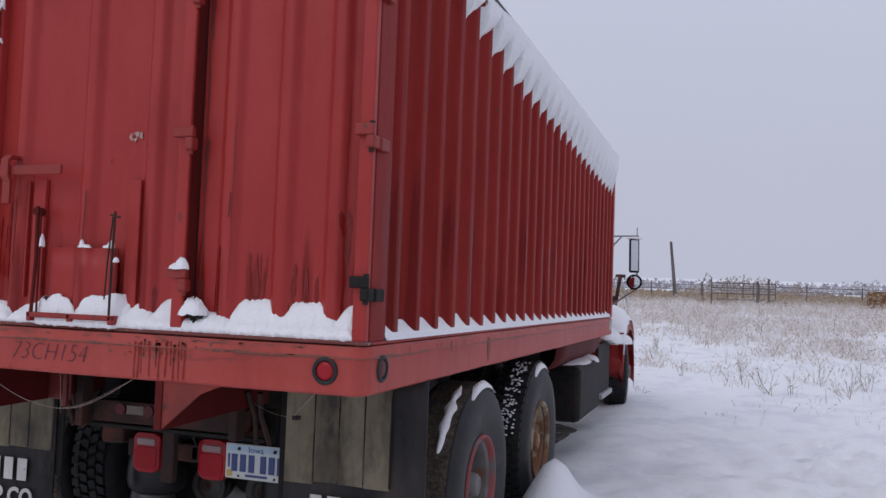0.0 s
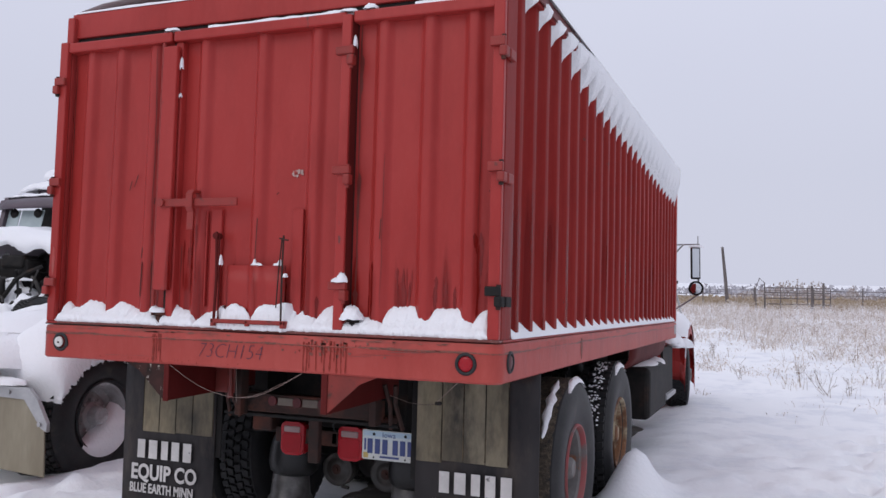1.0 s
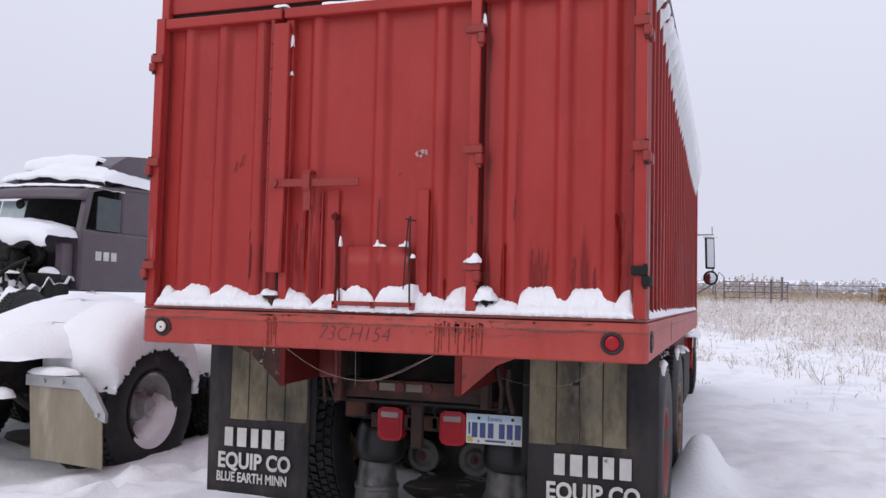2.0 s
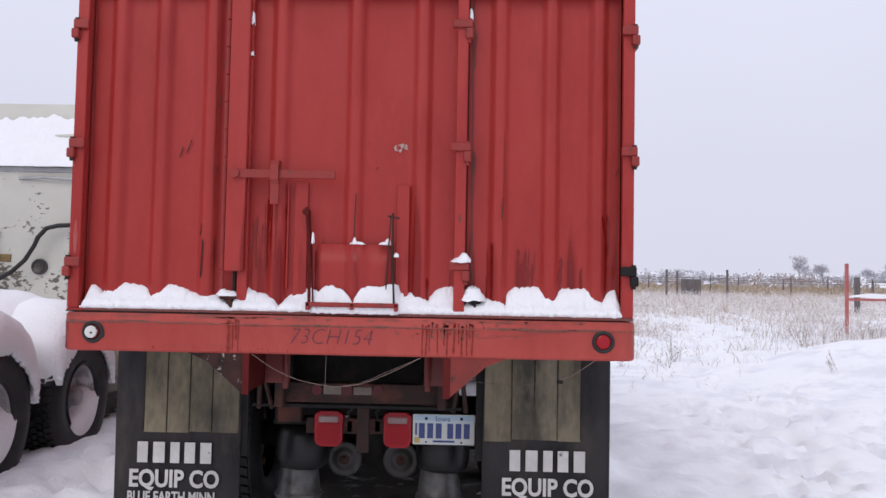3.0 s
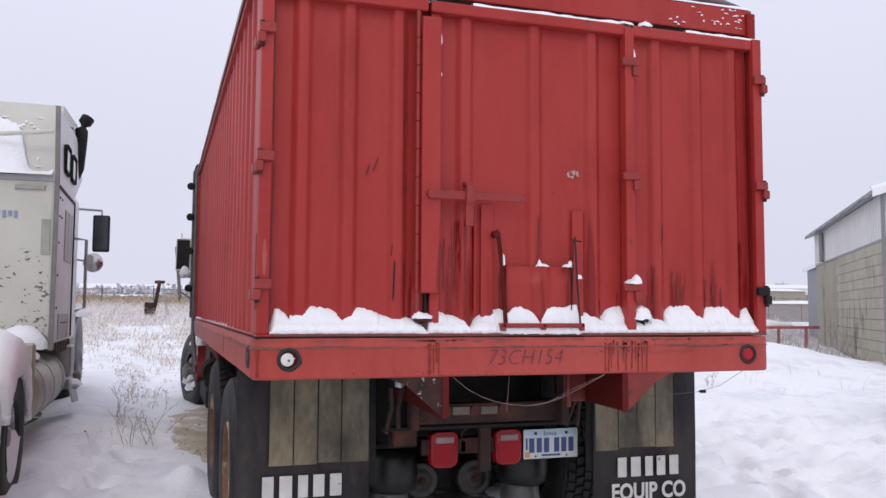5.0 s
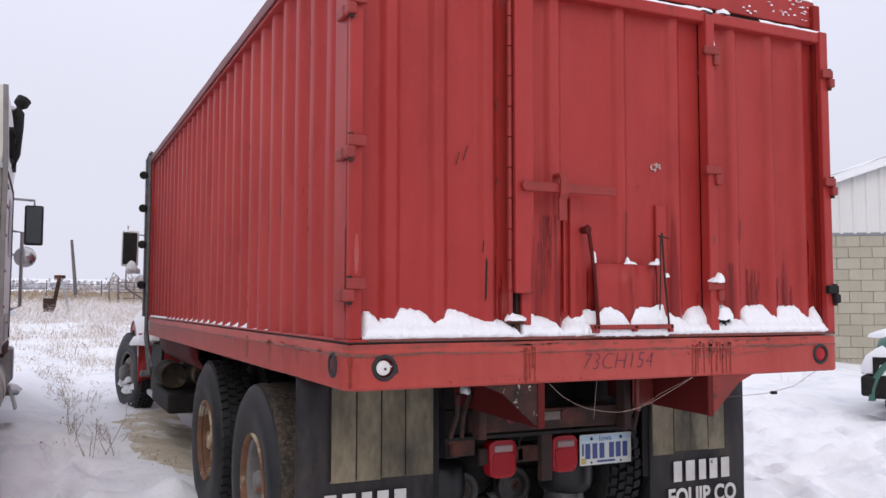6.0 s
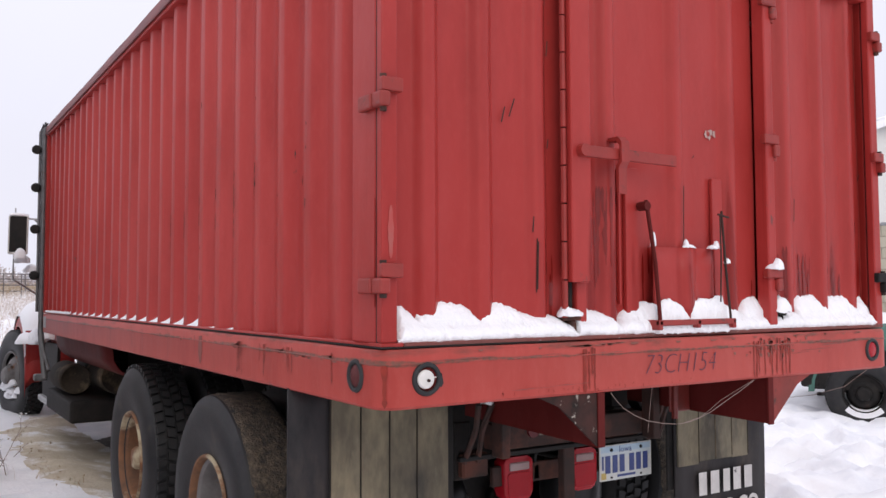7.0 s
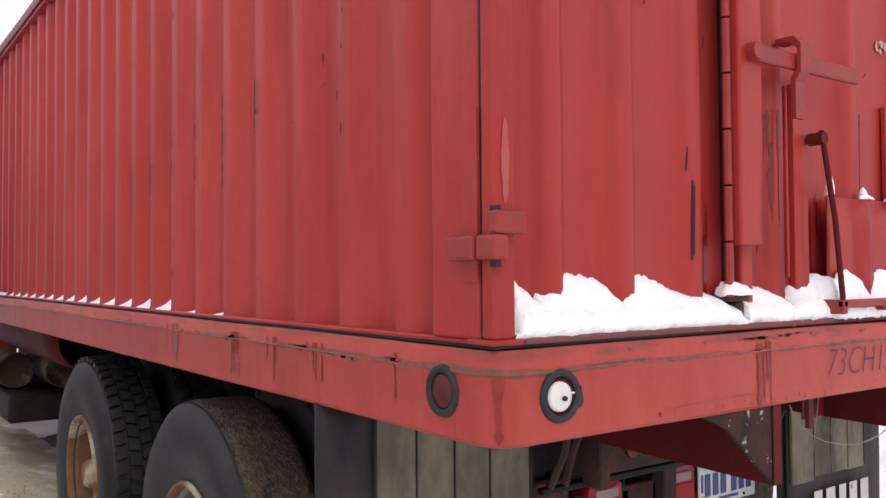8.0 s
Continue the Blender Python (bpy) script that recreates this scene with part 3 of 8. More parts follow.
def tread_bm(r=0.525, w=0.27, blocks=56, lug=True, rows=4):
    """The tread of that tyre: blocks, or a worn band."""
    bm = bmesh.new()
    t = r - 0.018 if lug else r - 0.004
    if not lug:
        lathe(bm, [(t - 0.004, -0.036), (t + 0.002, -0.052), (r, -0.07), (r - 0.003, -0.10), (r, -0.135), (r - 0.003, -0.17), (r, -w + 0.07), (t + 0.002, -w + 0.052), (t - 0.004, -w + 0.036)], n=72)
        for v in bm.verts:
            v.co *= 1 + 0.006 * noise.noise(v.co * 30)
    if lug:
        step = (w - 0.06) / rows
        for k in range(blocks):
            for j in range(rows):
                a = 2 * math.pi * (k + (0.5 if j % 2 else 0.0)) / blocks
                x1 = -0.03 - j * step - 0.004
                x0 = x1 - step + 0.012
                half = math.pi / blocks * 0.66
                vs = []
                for rr in (t - 0.004, r):
                    for xx, sk in ((x0, -0.25), (x1, 0.25)):
                        for da in (-half, half):
                            q = a + da + sk * half * (1 if j % 2 else -1)
                            vs.append(bm.verts.new((xx, rr * math.cos(q), rr * math.sin(q))))
                for f in ((0, 1, 3, 2), (4, 6, 7, 5), (0, 4, 5, 1), (2, 3, 7, 6), (0, 2, 6, 4), (1, 5, 7, 3)):
                    bm.faces.new([vs[i] for i in f])
    return bm


def dish_bm(depth=0.16):
    """The dished disc of an outer dual wheel, open towards +x."""
    bm = bmesh.new()
    lathe(bm, [(0.297, -0.030), (0.272, -0.045), (0.262, -0.085), (0.252, -depth), (0.20, -depth - 0.02), (0.15, -depth - 0.005), (0.145, -depth), (0.10, -depth), (0.001, -depth)], n=44)
    for k in range(5):
        a = 2 * math.pi * k / 5 + 0.3
        c = Vector((-depth - 0.012, 0.218 * math.cos(a), 0.218 * math.sin(a)))
        lathe(bm, [(0.028, 0.0), (0.028, -0.03), (0.001, -0.03)], c, (1, 0, 0), 12)
    return bm


def flange_bm():
    bm = bmesh.new()
    lathe(bm, [(0.290, -0.034), (0.302, -0.028), (0.318, -0.016), (0.313, -0.003), (0.302, -0.004), (0.294, -0.014), (0.290, -0.034)], n=48)
    return bm


def hub_bm(depth=0.16):
    bm = bmesh.new()
    lathe(bm, [(0.13, -depth), (0.115, -depth + 0.03), (0.085, -depth + 0.045), (0.075, -depth + 0.12), (0.06, -depth + 0.135), (0.001, -depth + 0.137)], n=24)
    return bm


def nuts_bm(x):
    bm = bmesh.new()
    for k in range(10):
        a = 2 * math.pi * k / 10
        c = Vector((x, 0.140 * math.cos(a), 0.140 * math.sin(a)))
        cyl(bm, c, c + Vector((0.035, 0, 0)), 0.014, 6)
    return bm


def out_bm(depth):
    """The convex disc of a front steering wheel."""
    bm = bmesh.new()
    lathe(bm, [(0.27, -0.10), (0.245, -0.06), (0.215, -0.03), (0.16, -0.015), (0.12, -0.01), (0.11, 0.05), (0.08, 0.075), (0.001, 0.08)], n=36)
    return bm


class Wheel:
    """Builds a wheel once for a look and places it again with shared meshes."""

    def __init__(self, tyre_mat, rim_mat, flange_mat, hub_mat, tread_mat=None, front=False, lug=True, r=0.525, rim=0.88):
        self.mats = (tyre_mat, rim_mat, flange_mat, hub_mat, tread_mat or tyre_mat, hub_mat)
        self.front, self.lug, self.r, self.rim, self.first = front, lug, r, rim, None

    def place(self, parent, x, y, z, side, spin=0.0):
        m = pose(x, y, z, spin, 0, 0 if side > 0 else 180)
        names = ("wheel", "rim", "flange", "hub", "tread", "lug_nuts")
        if not self.first:
            bms = (tyre_bm(self.r, lug=self.lug, small=self.rim < 0.85), out_bm(0) if self.front else dish_bm(), flange_bm(), hub_bm() if not self.front else cyl(bmesh.new(), (-0.2, 0, 0), (-0.1, 0, 0), 0.2), tread_bm(self.r, lug=self.lug), nuts_bm(-0.015 if self.front else -0.16))
            obs = [part(n, b, mt, None, smooth=False) for n, b, mt in zip(names, bms, self.mats)]
            self.first = obs
            for o in obs[1:4] + obs[5:]:
                o.data.transform(Matrix.Diagonal((1, self.rim, self.rim, 1)))
            for o in obs:
                n_smooth(o.data)
        else:
            obs = [new(n, o.data) for n, o in zip(names, self.first)]
        obs[0].parent, obs[0].matrix_basis = parent, m
        for o in obs[1:]:
            o.parent = obs[0]
        tagged(obs[5], kind="stuff")
        obs[0].name = "wheel"
        return obs[0]


def n_smooth(me):
    """Smooth the round faces, keep the tread blocks flat."""
    me.polygons.foreach_set("use_smooth", [p.area < 0.02 and len(p.vertices) == 4 for p in me.polygons])
    me.set_sharp_from_angle(angle=radians(34))
    return me


# ---- the red grain truck ----
truck = thing("grain_truck", "weathered red tandem-axle grain truck with corrugated box parked in snow", "truck")
BOX_Y, RAIL_X, REC_X, RIB_X, BOX_TOP = 6.16, 1.235, 1.175, 1.212, 2.90
RIB0, PITCH = 0.344, 0.2286


def rail_path():
    pts = [((-RAIL_X, BOX_Y), (1, 0))]
    pts += [((-RAIL_X, y), (1, 0)) for y in np.linspace(5.5, 0.09, 61)]
    for k in range(7):
        a = math.pi / 2 * k / 6
        pts.append(((-RAIL_X + 0.07 - 0.07 * math.cos(a), 0.07 - 0.07 * math.sin(a)), (math.cos(a), math.sin(a))))
    pts += [((x, 0), (0, 1)) for x in np.linspace(-1.15, 1.15, 93)]
    for k in range(7):
        a = math.pi / 2 * k / 6
        pts.append(((RAIL_X - 0.07 + 0.07 * math.sin(a), 0.07 - 0.07 * math.cos(a)), (-math.sin(a), math.cos(a))))
    pts += [((RAIL_X, y), (-1, 0)) for y in np.linspace(0.09, 5.5, 61)]
    pts.append(((RAIL_X, BOX_Y), (-1, 0)))
    return pts


def make_rail():
    bm = bmesh.new()
    prof = [(0.10, 1.122), (0.008, 1.120), (0.0, 1.128), (0.0, 1.238), (-0.004, 1.243), (0.0, 1.249), (0.0, 1.274), (0.007, 1.284), (0.10, 1.285)]
    rows = []
    for (x, y), (nx, ny) in rail_path():
        dent = 0.001 * wobble(x * 3, y * 3, 1)
        rows.append([(x + nx * (d + dent), y + ny * (d + dent), z + 0.002 * wobble(x, y, 5, 2)) for d, z in prof])
    grid(bm, rows)
    rail = part("bed_rail", bm, RED_RAIL, truck, "faded red steel bed rail with rust runs", True)
    rail.data.set_sharp_from_angle(angle=radians(40))
    # rust runs under the ledge
    rnd = random.Random(5)
    bm = bmesh.new()

    grime = bmesh.new()

    def run(px, py, nx, ny, z0, ln, w, to=None):
        tx, ty = -ny, nx
        n = 9
        rows = []
        off = 0.0
        for i in range(n):
            k = i / (n - 1)
            ww = w * (0.45 + 0.55 * (1 - k) ** 2 + (0.35 if i == n - 2 else 0)) * (0.7 + 0.6 * rnd.random()) * (0.3 if i == n - 1 else 1)
            off += 0.0014 * rnd.uniform(-1, 1)
            rows.append([(px + tx * (s * ww + off) - nx * 0.0024, py + ty * (s * ww + off) - ny * 0.0024, z0 - ln * k) for s in (-1, 1)])
        grid(to or bm, rows)

    for cx, ln, w in ((0.326, 0.14, 0.0026), (0.340, 0.148, 0.0036), (0.352, 0.12, 0.0020), (0.366, 0.06, 0.0024), (0.386, 0.13, 0.0026), (0.418, 0.10, 0.0034), (0.430, 0.148, 0.0030), (0.462, 0.135, 0.0040),
                      (0.478, 0.09, 0.0022), (0.496, 0.145, 0.0034), (0.512, 0.148, 0.0028), (0.524, 0.07, 0.0022), (0.540, 0.135, 0.0036), (-0.506, 0.15, 0.0058), (-0.490, 0.12, 0.0030), (-0.476, 0.09, 0.0034), (-0.464, 0.14, 0.0022)):
        top = 1.272 - 0.02 * rnd.random()
        run(cx, 0, 0, 1, top, min(ln, top - 1.123), 1.5 * w)
    # brown dirt lodged along the seam and round the runs
    for i in range(46):
        run(rnd.gauss(0.44, 0.11), 0, 0, 1, 1.262 + rnd.uniform(-0.055, 0.012), rnd.uniform(0.004, 0.016), rnd.uniform(0.003, 0.011), grime)
    for i in range(60):
        x = rnd.choice((rnd.uniform(0.55, 1.05), rnd.uniform(-0.62, -0.36), rnd.uniform(-1.15, 1.15)))
        run(x, 0, 0, 1, rnd.choice((1.247, 1.276)) + rnd.uniform(-0.003, 0.003), rnd.uniform(0.003, 0.008), rnd.uniform(0.006, 0.030), grime)
    for y0, sp, n in ((0.42, 0.10, 16), (0.75, 0.06, 9), (1.12, 0.06, 18), (1.60, 0.3, 14), (3.2, 1.2, 16)):
        for i in range(n):
            run(-RAIL_X, rnd.gauss(y0, sp), 1, 0, 1.248 + rnd.uniform(-0.005, 0.006), rnd.uniform(0.004, 0.012), rnd.uniform(0.006, 0.030), grime)
    for y0, n in ((0.33, 1), (0.62, 2), (0.66, 2), (0.88, 3), (1.10, 4), (1.13, 3), (1.66, 2), (2.1, 2), (2.6, 2), (3.4, 2)):
        for i in range(n):
            run(-RAIL_X, y0 + rnd.uniform(-0.03, 0.03), 1, 0, 1.262, rnd.uniform(0.05, 0.138), rnd.uniform(0.0020, 0.0050))
            run(RAIL_X, y0 + rnd.uniform(-0.3, 0.3), -1, 0, 1.268, rnd.uniform(0.03, 0.08), rnd.uniform(0.002, 0.005))
    run(-RAIL_X + 0.0205, 0.0205, 0.7071, 0.7071, 1.24, 0.115, 0.009)
    for i in range(16):
        run(rnd.gauss(0.41, 0.09), 0, 0, 1, 1.235 + rnd.uniform(-0.015, 0.025), rnd.uniform(0.004, 0.014), rnd.uniform(0.002, 0.006))
    for i in range(22):
        run(-0.50 + rnd.uniform(-0.35, 0.5), 0, 0, 1, 1.135 + rnd.uniform(0, 0.012), rnd.uniform(0.004, 0.012), rnd.uniform(0.001, 0.003))
    tagged(part("rust_staining", bm, RUST_RUN, truck), "dark red rust runs down the rail", kind="stuff")
    tagged(part("seam_dirt", grime, GRIME, truck), "brown dirt lodged along the rail seam", kind="stuff")
    for s, y0 in ((-1, 1.60), (1, 1.52)):
        bm = bmesh.new()
        prism(bm, [(s * (RAIL_X + 0.001), y0 + a, b) for a, b in ((-0.02, 1.265), (0.02, 1.262), (0.028, 1.2), (0.012, 1.15), (-0.008, 1.145), (-0.022, 1.2))], (s * 0.001, 0, 0))
        part("worn_patch", bm, WORN_LINE, truck, "brown worn patch")
        bm = box(bmesh.new(), s * (RAIL_X + 0.002) - 0.002, s * (RAIL_X + 0.002) + 0.002, 5.98, 6.12, 1.165, 1.262, 0.0015)
        part("data_plate", bm, GALV, truck, "grey metal plate on the rail end")
    # bed floor, with the dark joint under the doors
    bm = bmesh.new()
    box(bm, -1.155, 1.155, 0.10, BOX_Y, 1.20, 1.30)
    part("bed_floor", bm, BLACK_STEEL, truck)
    bm = bmesh.new()
    box(bm, -1.150, 1.222, 0.022, 0.098, 1.288, 1.302, 0.003)
    part("sill", bm, SILL, truck, "grimy sill lip under the doors")
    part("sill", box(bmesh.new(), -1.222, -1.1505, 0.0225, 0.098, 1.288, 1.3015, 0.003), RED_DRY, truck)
    gap = box(bmesh.new(), -1.2235, -1.19, 0.020, 5.0, 1.2862, 1.2915)
    box(gap, -1.1895, -0.60, 0.0195, 0.03, 1.2862, 1.2910)
    part("sill_gap", gap, BLACK_STEEL, truck, "dark joint between sill and rail")
    for s in (-1, 1):
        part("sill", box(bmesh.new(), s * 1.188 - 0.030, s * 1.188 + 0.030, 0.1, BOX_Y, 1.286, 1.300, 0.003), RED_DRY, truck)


make_rail()


def side_profile(y):
    """How far the sheet stands out at y: 0 in the flats, 1 on the ribs."""
    k = (y - RIB0 + 0.101) % PITCH
    pts = ((0.0, -0.06), (0.008, -0.02), (0.018, 0.08), (0.046, 0.92), (0.056, 1), (0.101, 1), (0.116, 0.06), (0.124, -0.02), (0.165, -0.03), (0.205, -0.05), (PITCH, -0.06))
    for (a, va), (b, vb) in zip(pts, pts[1:]):
        if a <= k <= b:
            return va + (vb - va) * (k - a) / (b - a)
    return 0


def side_ys():
    ys, k = [0.20], 0
    start = RIB0 - 0.101
    while start + k * PITCH < BOX_Y:
        ys += [start + k * PITCH + d for d in (0.0, 0.008, 0.018, 0.032, 0.046, 0.056, 0.095, 0.101, 0.106, 0.116, 0.124, 0.150, 0.175, 0.205, 0.219) if 0.20 < start + k * PITCH + d < BOX_Y]
        k += 1
    return ys + [BOX_Y]


def make_sides():
    for s, mat_, lab in ((-1, RED_DRY, "faded red corrugated steel side wall"), (1, RED_DARK_WET, "dark red corrugated steel side wall, wet and glossy lower down")):
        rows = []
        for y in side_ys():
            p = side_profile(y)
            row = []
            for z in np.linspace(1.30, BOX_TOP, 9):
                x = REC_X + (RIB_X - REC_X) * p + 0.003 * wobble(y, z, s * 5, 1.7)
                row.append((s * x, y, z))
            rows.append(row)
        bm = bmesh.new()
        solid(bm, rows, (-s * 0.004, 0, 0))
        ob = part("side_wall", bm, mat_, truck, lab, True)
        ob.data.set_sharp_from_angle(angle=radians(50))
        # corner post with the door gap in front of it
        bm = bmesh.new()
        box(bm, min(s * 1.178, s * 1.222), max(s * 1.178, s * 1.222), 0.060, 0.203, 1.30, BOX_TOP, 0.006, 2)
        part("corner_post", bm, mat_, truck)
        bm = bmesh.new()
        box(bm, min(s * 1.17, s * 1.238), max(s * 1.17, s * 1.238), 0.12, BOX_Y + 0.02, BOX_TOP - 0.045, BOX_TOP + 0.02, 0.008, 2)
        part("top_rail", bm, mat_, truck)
    bm = bmesh.new()
    box(bm, -1.20, 1.20, BOX_Y, BOX_Y + 0.05, 1.20, BOX_TOP)
    for s in (-1, 1):
        box(bm, s * 1.20 - 0.03, s * 1.20 + 0.03, BOX_Y - 0.02, BOX_Y + 0.06, 1.29, BOX_TOP, 0.006)
    part("front_wall", bm, RED, truck)
    # flaking chips along the crests of the corrugated side
    rnd = random.Random(9)

    def flake(y, z0, z1, w):
        """A ragged sliver of bare metal between two heights."""
        x, n = -RIB_X - 0.0035, 9
        rows = []
        for i in range(n):
            k = i / (n - 1)
            ww = w * (0.25 + rnd.random()) * math.sin(math.pi * (0.06 + 0.88 * k)) ** 0.7
            c = y + rnd.uniform(-0.3, 0.3) * w
            rows.append([(x, c - ww, z0 + (z1 - z0) * k), (x - 0.0012, c, z0 + (z1 - z0) * k), (x, c + ww, z0 + (z1 - z0) * k)])
        grid(bm, rows)

    bm = bmesh.new()
    for k, spans in ((3, ((1.806, 1.935),)), (4, ((1.666, 1.70), (1.71, 1.745), (1.76, 1.88), (1.89, 1.934))), (5, ((1.71, 1.775), (1.84, 1.882))), (6, ((1.743, 1.80), (1.83, 1.878))), (7, ((1.70, 1.828),)), (8, ((1.661, 1.70), (1.72, 1.826))), (11, ((1.78, 1.80), (1.83, 1.853))), (20, ((1.866, 1.89),))):
        for z0, z1 in spans:
            flake(RIB0 + PITCH * (k - 0.28) + 0.062, z0, z1, 0.0042 if z1 - z0 > 0.1 else 0.0026)
    for y, z0, z1, w in ((0.640, 1.894, 1.922, 0.007), (0.632, 1.846, 1.856, 0.004), (0.648, 1.845, 1.852, 0.003), (0.575, 1.799, 1.826, 0.002)):
        flake(y, z0, z1, w)
    for i in range(26):
        z = rnd.uniform(1.36, 2.6)
        flake(RIB0 + PITCH * rnd.randint(1, 20) - 0.028 * rnd.random(), z, z + rnd.choice((0.006, 0.012, 0.03)), rnd.uniform(0.001, 0.0025))
    tagged(part("paint_chips", bm, RUSTY, truck), "rust showing through chipped paint", kind="stuff")


make_sides()


DOORS = ((-1.172, -0.512, (-1.045, -0.848, -0.632)), (-0.492, 0.462, (-0.325, 0.008, 0.302)), (0.507, 1.172, (0.642, 0.866, 1.070)))


def door_y(x, ribs):
    for c in ribs:
        d = abs(x - c)
        if d < 0.052:
            return -0.029 * (1 if d < 0.011 else 0.5 + 0.5 * math.cos(math.pi * (d - 0.011) / 0.041))
    return 0.0


def make_door(x0, x1, ribs, z1):
    bm = bmesh.new()
    xs = {x0, x1}
    for c in ribs:
        xs |= {c + d for d in (-0.0519, -0.046, -0.040, -0.034, -0.028, -0.022, -0.018, -0.012, 0.0, 0.012, 0.018, 0.022, 0.028, 0.034, 0.040, 0.046, 0.0519) if x0 < c + d < x1}
    xs = sorted(xs | set(np.linspace(x0, x1, 9)))
    rows = []
    for x in xs:
        rows.append([(x, 0.086 + door_y(x, ribs) + 0.004 * wobble(x, z, 3, 1.6), z) for z in np.linspace(1.305, z1, 11)])
    solid(bm, rows, (0, 0.004, 0))
    door = part("door", bm, RED, truck, "red ribbed steel grain door", True)
    door.data.set_sharp_from_angle(angle=radians(45))
    bm = bmesh.new()
    box(bm, x0 - 0.004, x1 + 0.004, 0.030, 0.094, z1 - 0.012, z1 + 0.040, 0.008, 2)
    part("top_bar", bm, RED, door)
    return door


def hinge(parent, x, z, side, mat_, wide=0.075):
    """A strap across the gap with a knuckle hanging beside it."""
    bm = bmesh.new()
    a, b = (x - wide, x + 0.018) if side > 0 else (x - 0.018, x + wide)
    box(bm, a, b, 0.004, 0.030, z - 0.004, z + 0.032, 0.004)
    part("hinge_strap", bm, mat_, parent)
    bm = bmesh.new()
    k0, k1 = (x - 0.014, x + 0.020) if side > 0 else (x - 0.020, x + 0.014)
    box(bm, k0, k1, 0.002, 0.042, z - 0.052, z - 0.004, 0.008, 2)
    cyl(bm, ((k0 + k1) / 2, 0.022, z - 0.066), ((k0 + k1) / 2, 0.022, z + 0.040), 0.009, 10)
    part("hinge_knuckle", bm, mat_, parent)


def make_rear():
    doors = [make_door(x0, x1, r, 2.712) for x0, x1, r in DOORS]
    for s in (-1, 1):
        bm = bmesh.new()
        box(bm, min(s * 1.172, s * 1.222), max(s * 1.172, s * 1.222), 0.022, 0.054, 1.302, 2.755, 0.005, 2)
        post = part("door_post", bm, RED, truck)
        for z in (2.530, 2.003, 1.487):
            dark = s > 0 and z < 1.6
            metal = BLACK_STEEL if dark else HARDWARE
            # strap on the post above, two leaves round the corner below, one pin through both
            a, b = sorted((s * 1.232, s * 1.164))
            strap = part("hinge_strap", box(bmesh.new(), a, b, 0.000, 0.024, z - 0.006, z + 0.034, 0.005, 2), metal, post)
            a, b = sorted((s * 1.240, s * 1.206))
            part("hinge_knuckle", box(bmesh.new(), a, b, -0.004, 0.050, z - 0.050, z - 0.0065, 0.007, 2), metal, post)
            a, b = sorted((s * 1.222, s * 1.244))
            part("hinge_block", box(bmesh.new(), a, b, 0.052, 0.128, z - 0.050, z - 0.0065, 0.006, 2), metal, post)
            part("hinge_pin", cyl(bmesh.new(), (s * 1.221, 0.016, z - 0.062), (s * 1.221, 0.016, z + 0.042), 0.010, 10), RUSTY, post)
        part("corner_gap", box(bmesh.new(), min(s * 1.18, s * 1.219), max(s * 1.18, s * 1.219), 0.0545, 0.0595, 1.302, 2.75), BLACK_STEEL, truck, "dark joint between door post and corner")
    # rubbed streak and a welded patch beside the lower hinge of the near post
    bm = bmesh.new()
    rows = []
    for k in np.linspace(0, 1, 16):
        w = 0.0105 * math.sin(math.pi * (0.04 + 0.92 * k)) ** 0.6 * (0.85 + 0.3 * wobble(k, 0, 0, 6))
        rows.append([(-1.194 + u * w, 0.0205, 1.535 + 0.146 * k) for u in (-1, 0, 1)])
    grid(bm, rows)
    part("rubbed_streak", bm, RUBBED, truck, "pale streak rubbed into the paint")
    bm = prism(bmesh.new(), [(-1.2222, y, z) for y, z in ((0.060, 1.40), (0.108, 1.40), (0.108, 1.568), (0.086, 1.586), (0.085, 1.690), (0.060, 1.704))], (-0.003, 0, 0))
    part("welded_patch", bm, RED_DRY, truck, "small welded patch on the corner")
    # overlapping bar of the left door with its long hinge
    bm = bmesh.new()
    box(bm, -0.540, -0.455, 0.012, 0.040, 1.472, 2.672, 0.006, 2)
    bar = part("astragal", bm, RED, doors[0], "flat red overlap bar")
    knuckle = part("knuckle", cyl(bmesh.new(), (-0.553, 0.036, 1.36), (-0.553, 0.036, 1.477), 0.010, 8), HARDWARE, doors[0])
    for i in range(1, 11):
        again(knuckle, "knuckle", doors[0], pose(0, 0, i * 0.122))
    bm = bmesh.new()
    box(bm, -0.512, -0.500, 0.062, 0.090, 1.31, 2.70)
    part("door_gap", bm, BLACK_STEEL, truck)
    part("door_gap", box(bmesh.new(), 0.5005, 0.5065, 0.084, 0.092, 1.31, 2.72), BLACK_STEEL, truck)
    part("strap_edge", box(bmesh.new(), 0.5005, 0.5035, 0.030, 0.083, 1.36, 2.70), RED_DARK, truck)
    bm = bmesh.new()
    box(bm, -0.492, -0.448, 0.048, 0.092, 1.315, 2.70, 0.006, 2)
    part("door_stile", bm, RED, doors[1])
    # strap with three hinges on the right of the middle door
    bm = bmesh.new()
    box(bm, 0.452, 0.500, 0.018, 0.075, 1.315, 2.735, 0.006, 2)
    strap = part("door_stile", bm, RED, doors[1])
    for z in (2.552, 2.012, 1.497):
        hinge(strap, 0.500, z, 1, HARDWARE, 0.07)
    # latch lever across the middle door
    bm = bmesh.new()
    box(bm, -0.512, -0.065, 0.000, 0.014, 1.876, 1.914, 0.003)
    cyl(bm, (-0.500, -0.012, 1.895), (-0.500, 0.03, 1.895), 0.020, 10)
    lever = part("latch_bar", bm, HARDWARE, doors[1], "flat red latch bar")
    bm = bmesh.new()
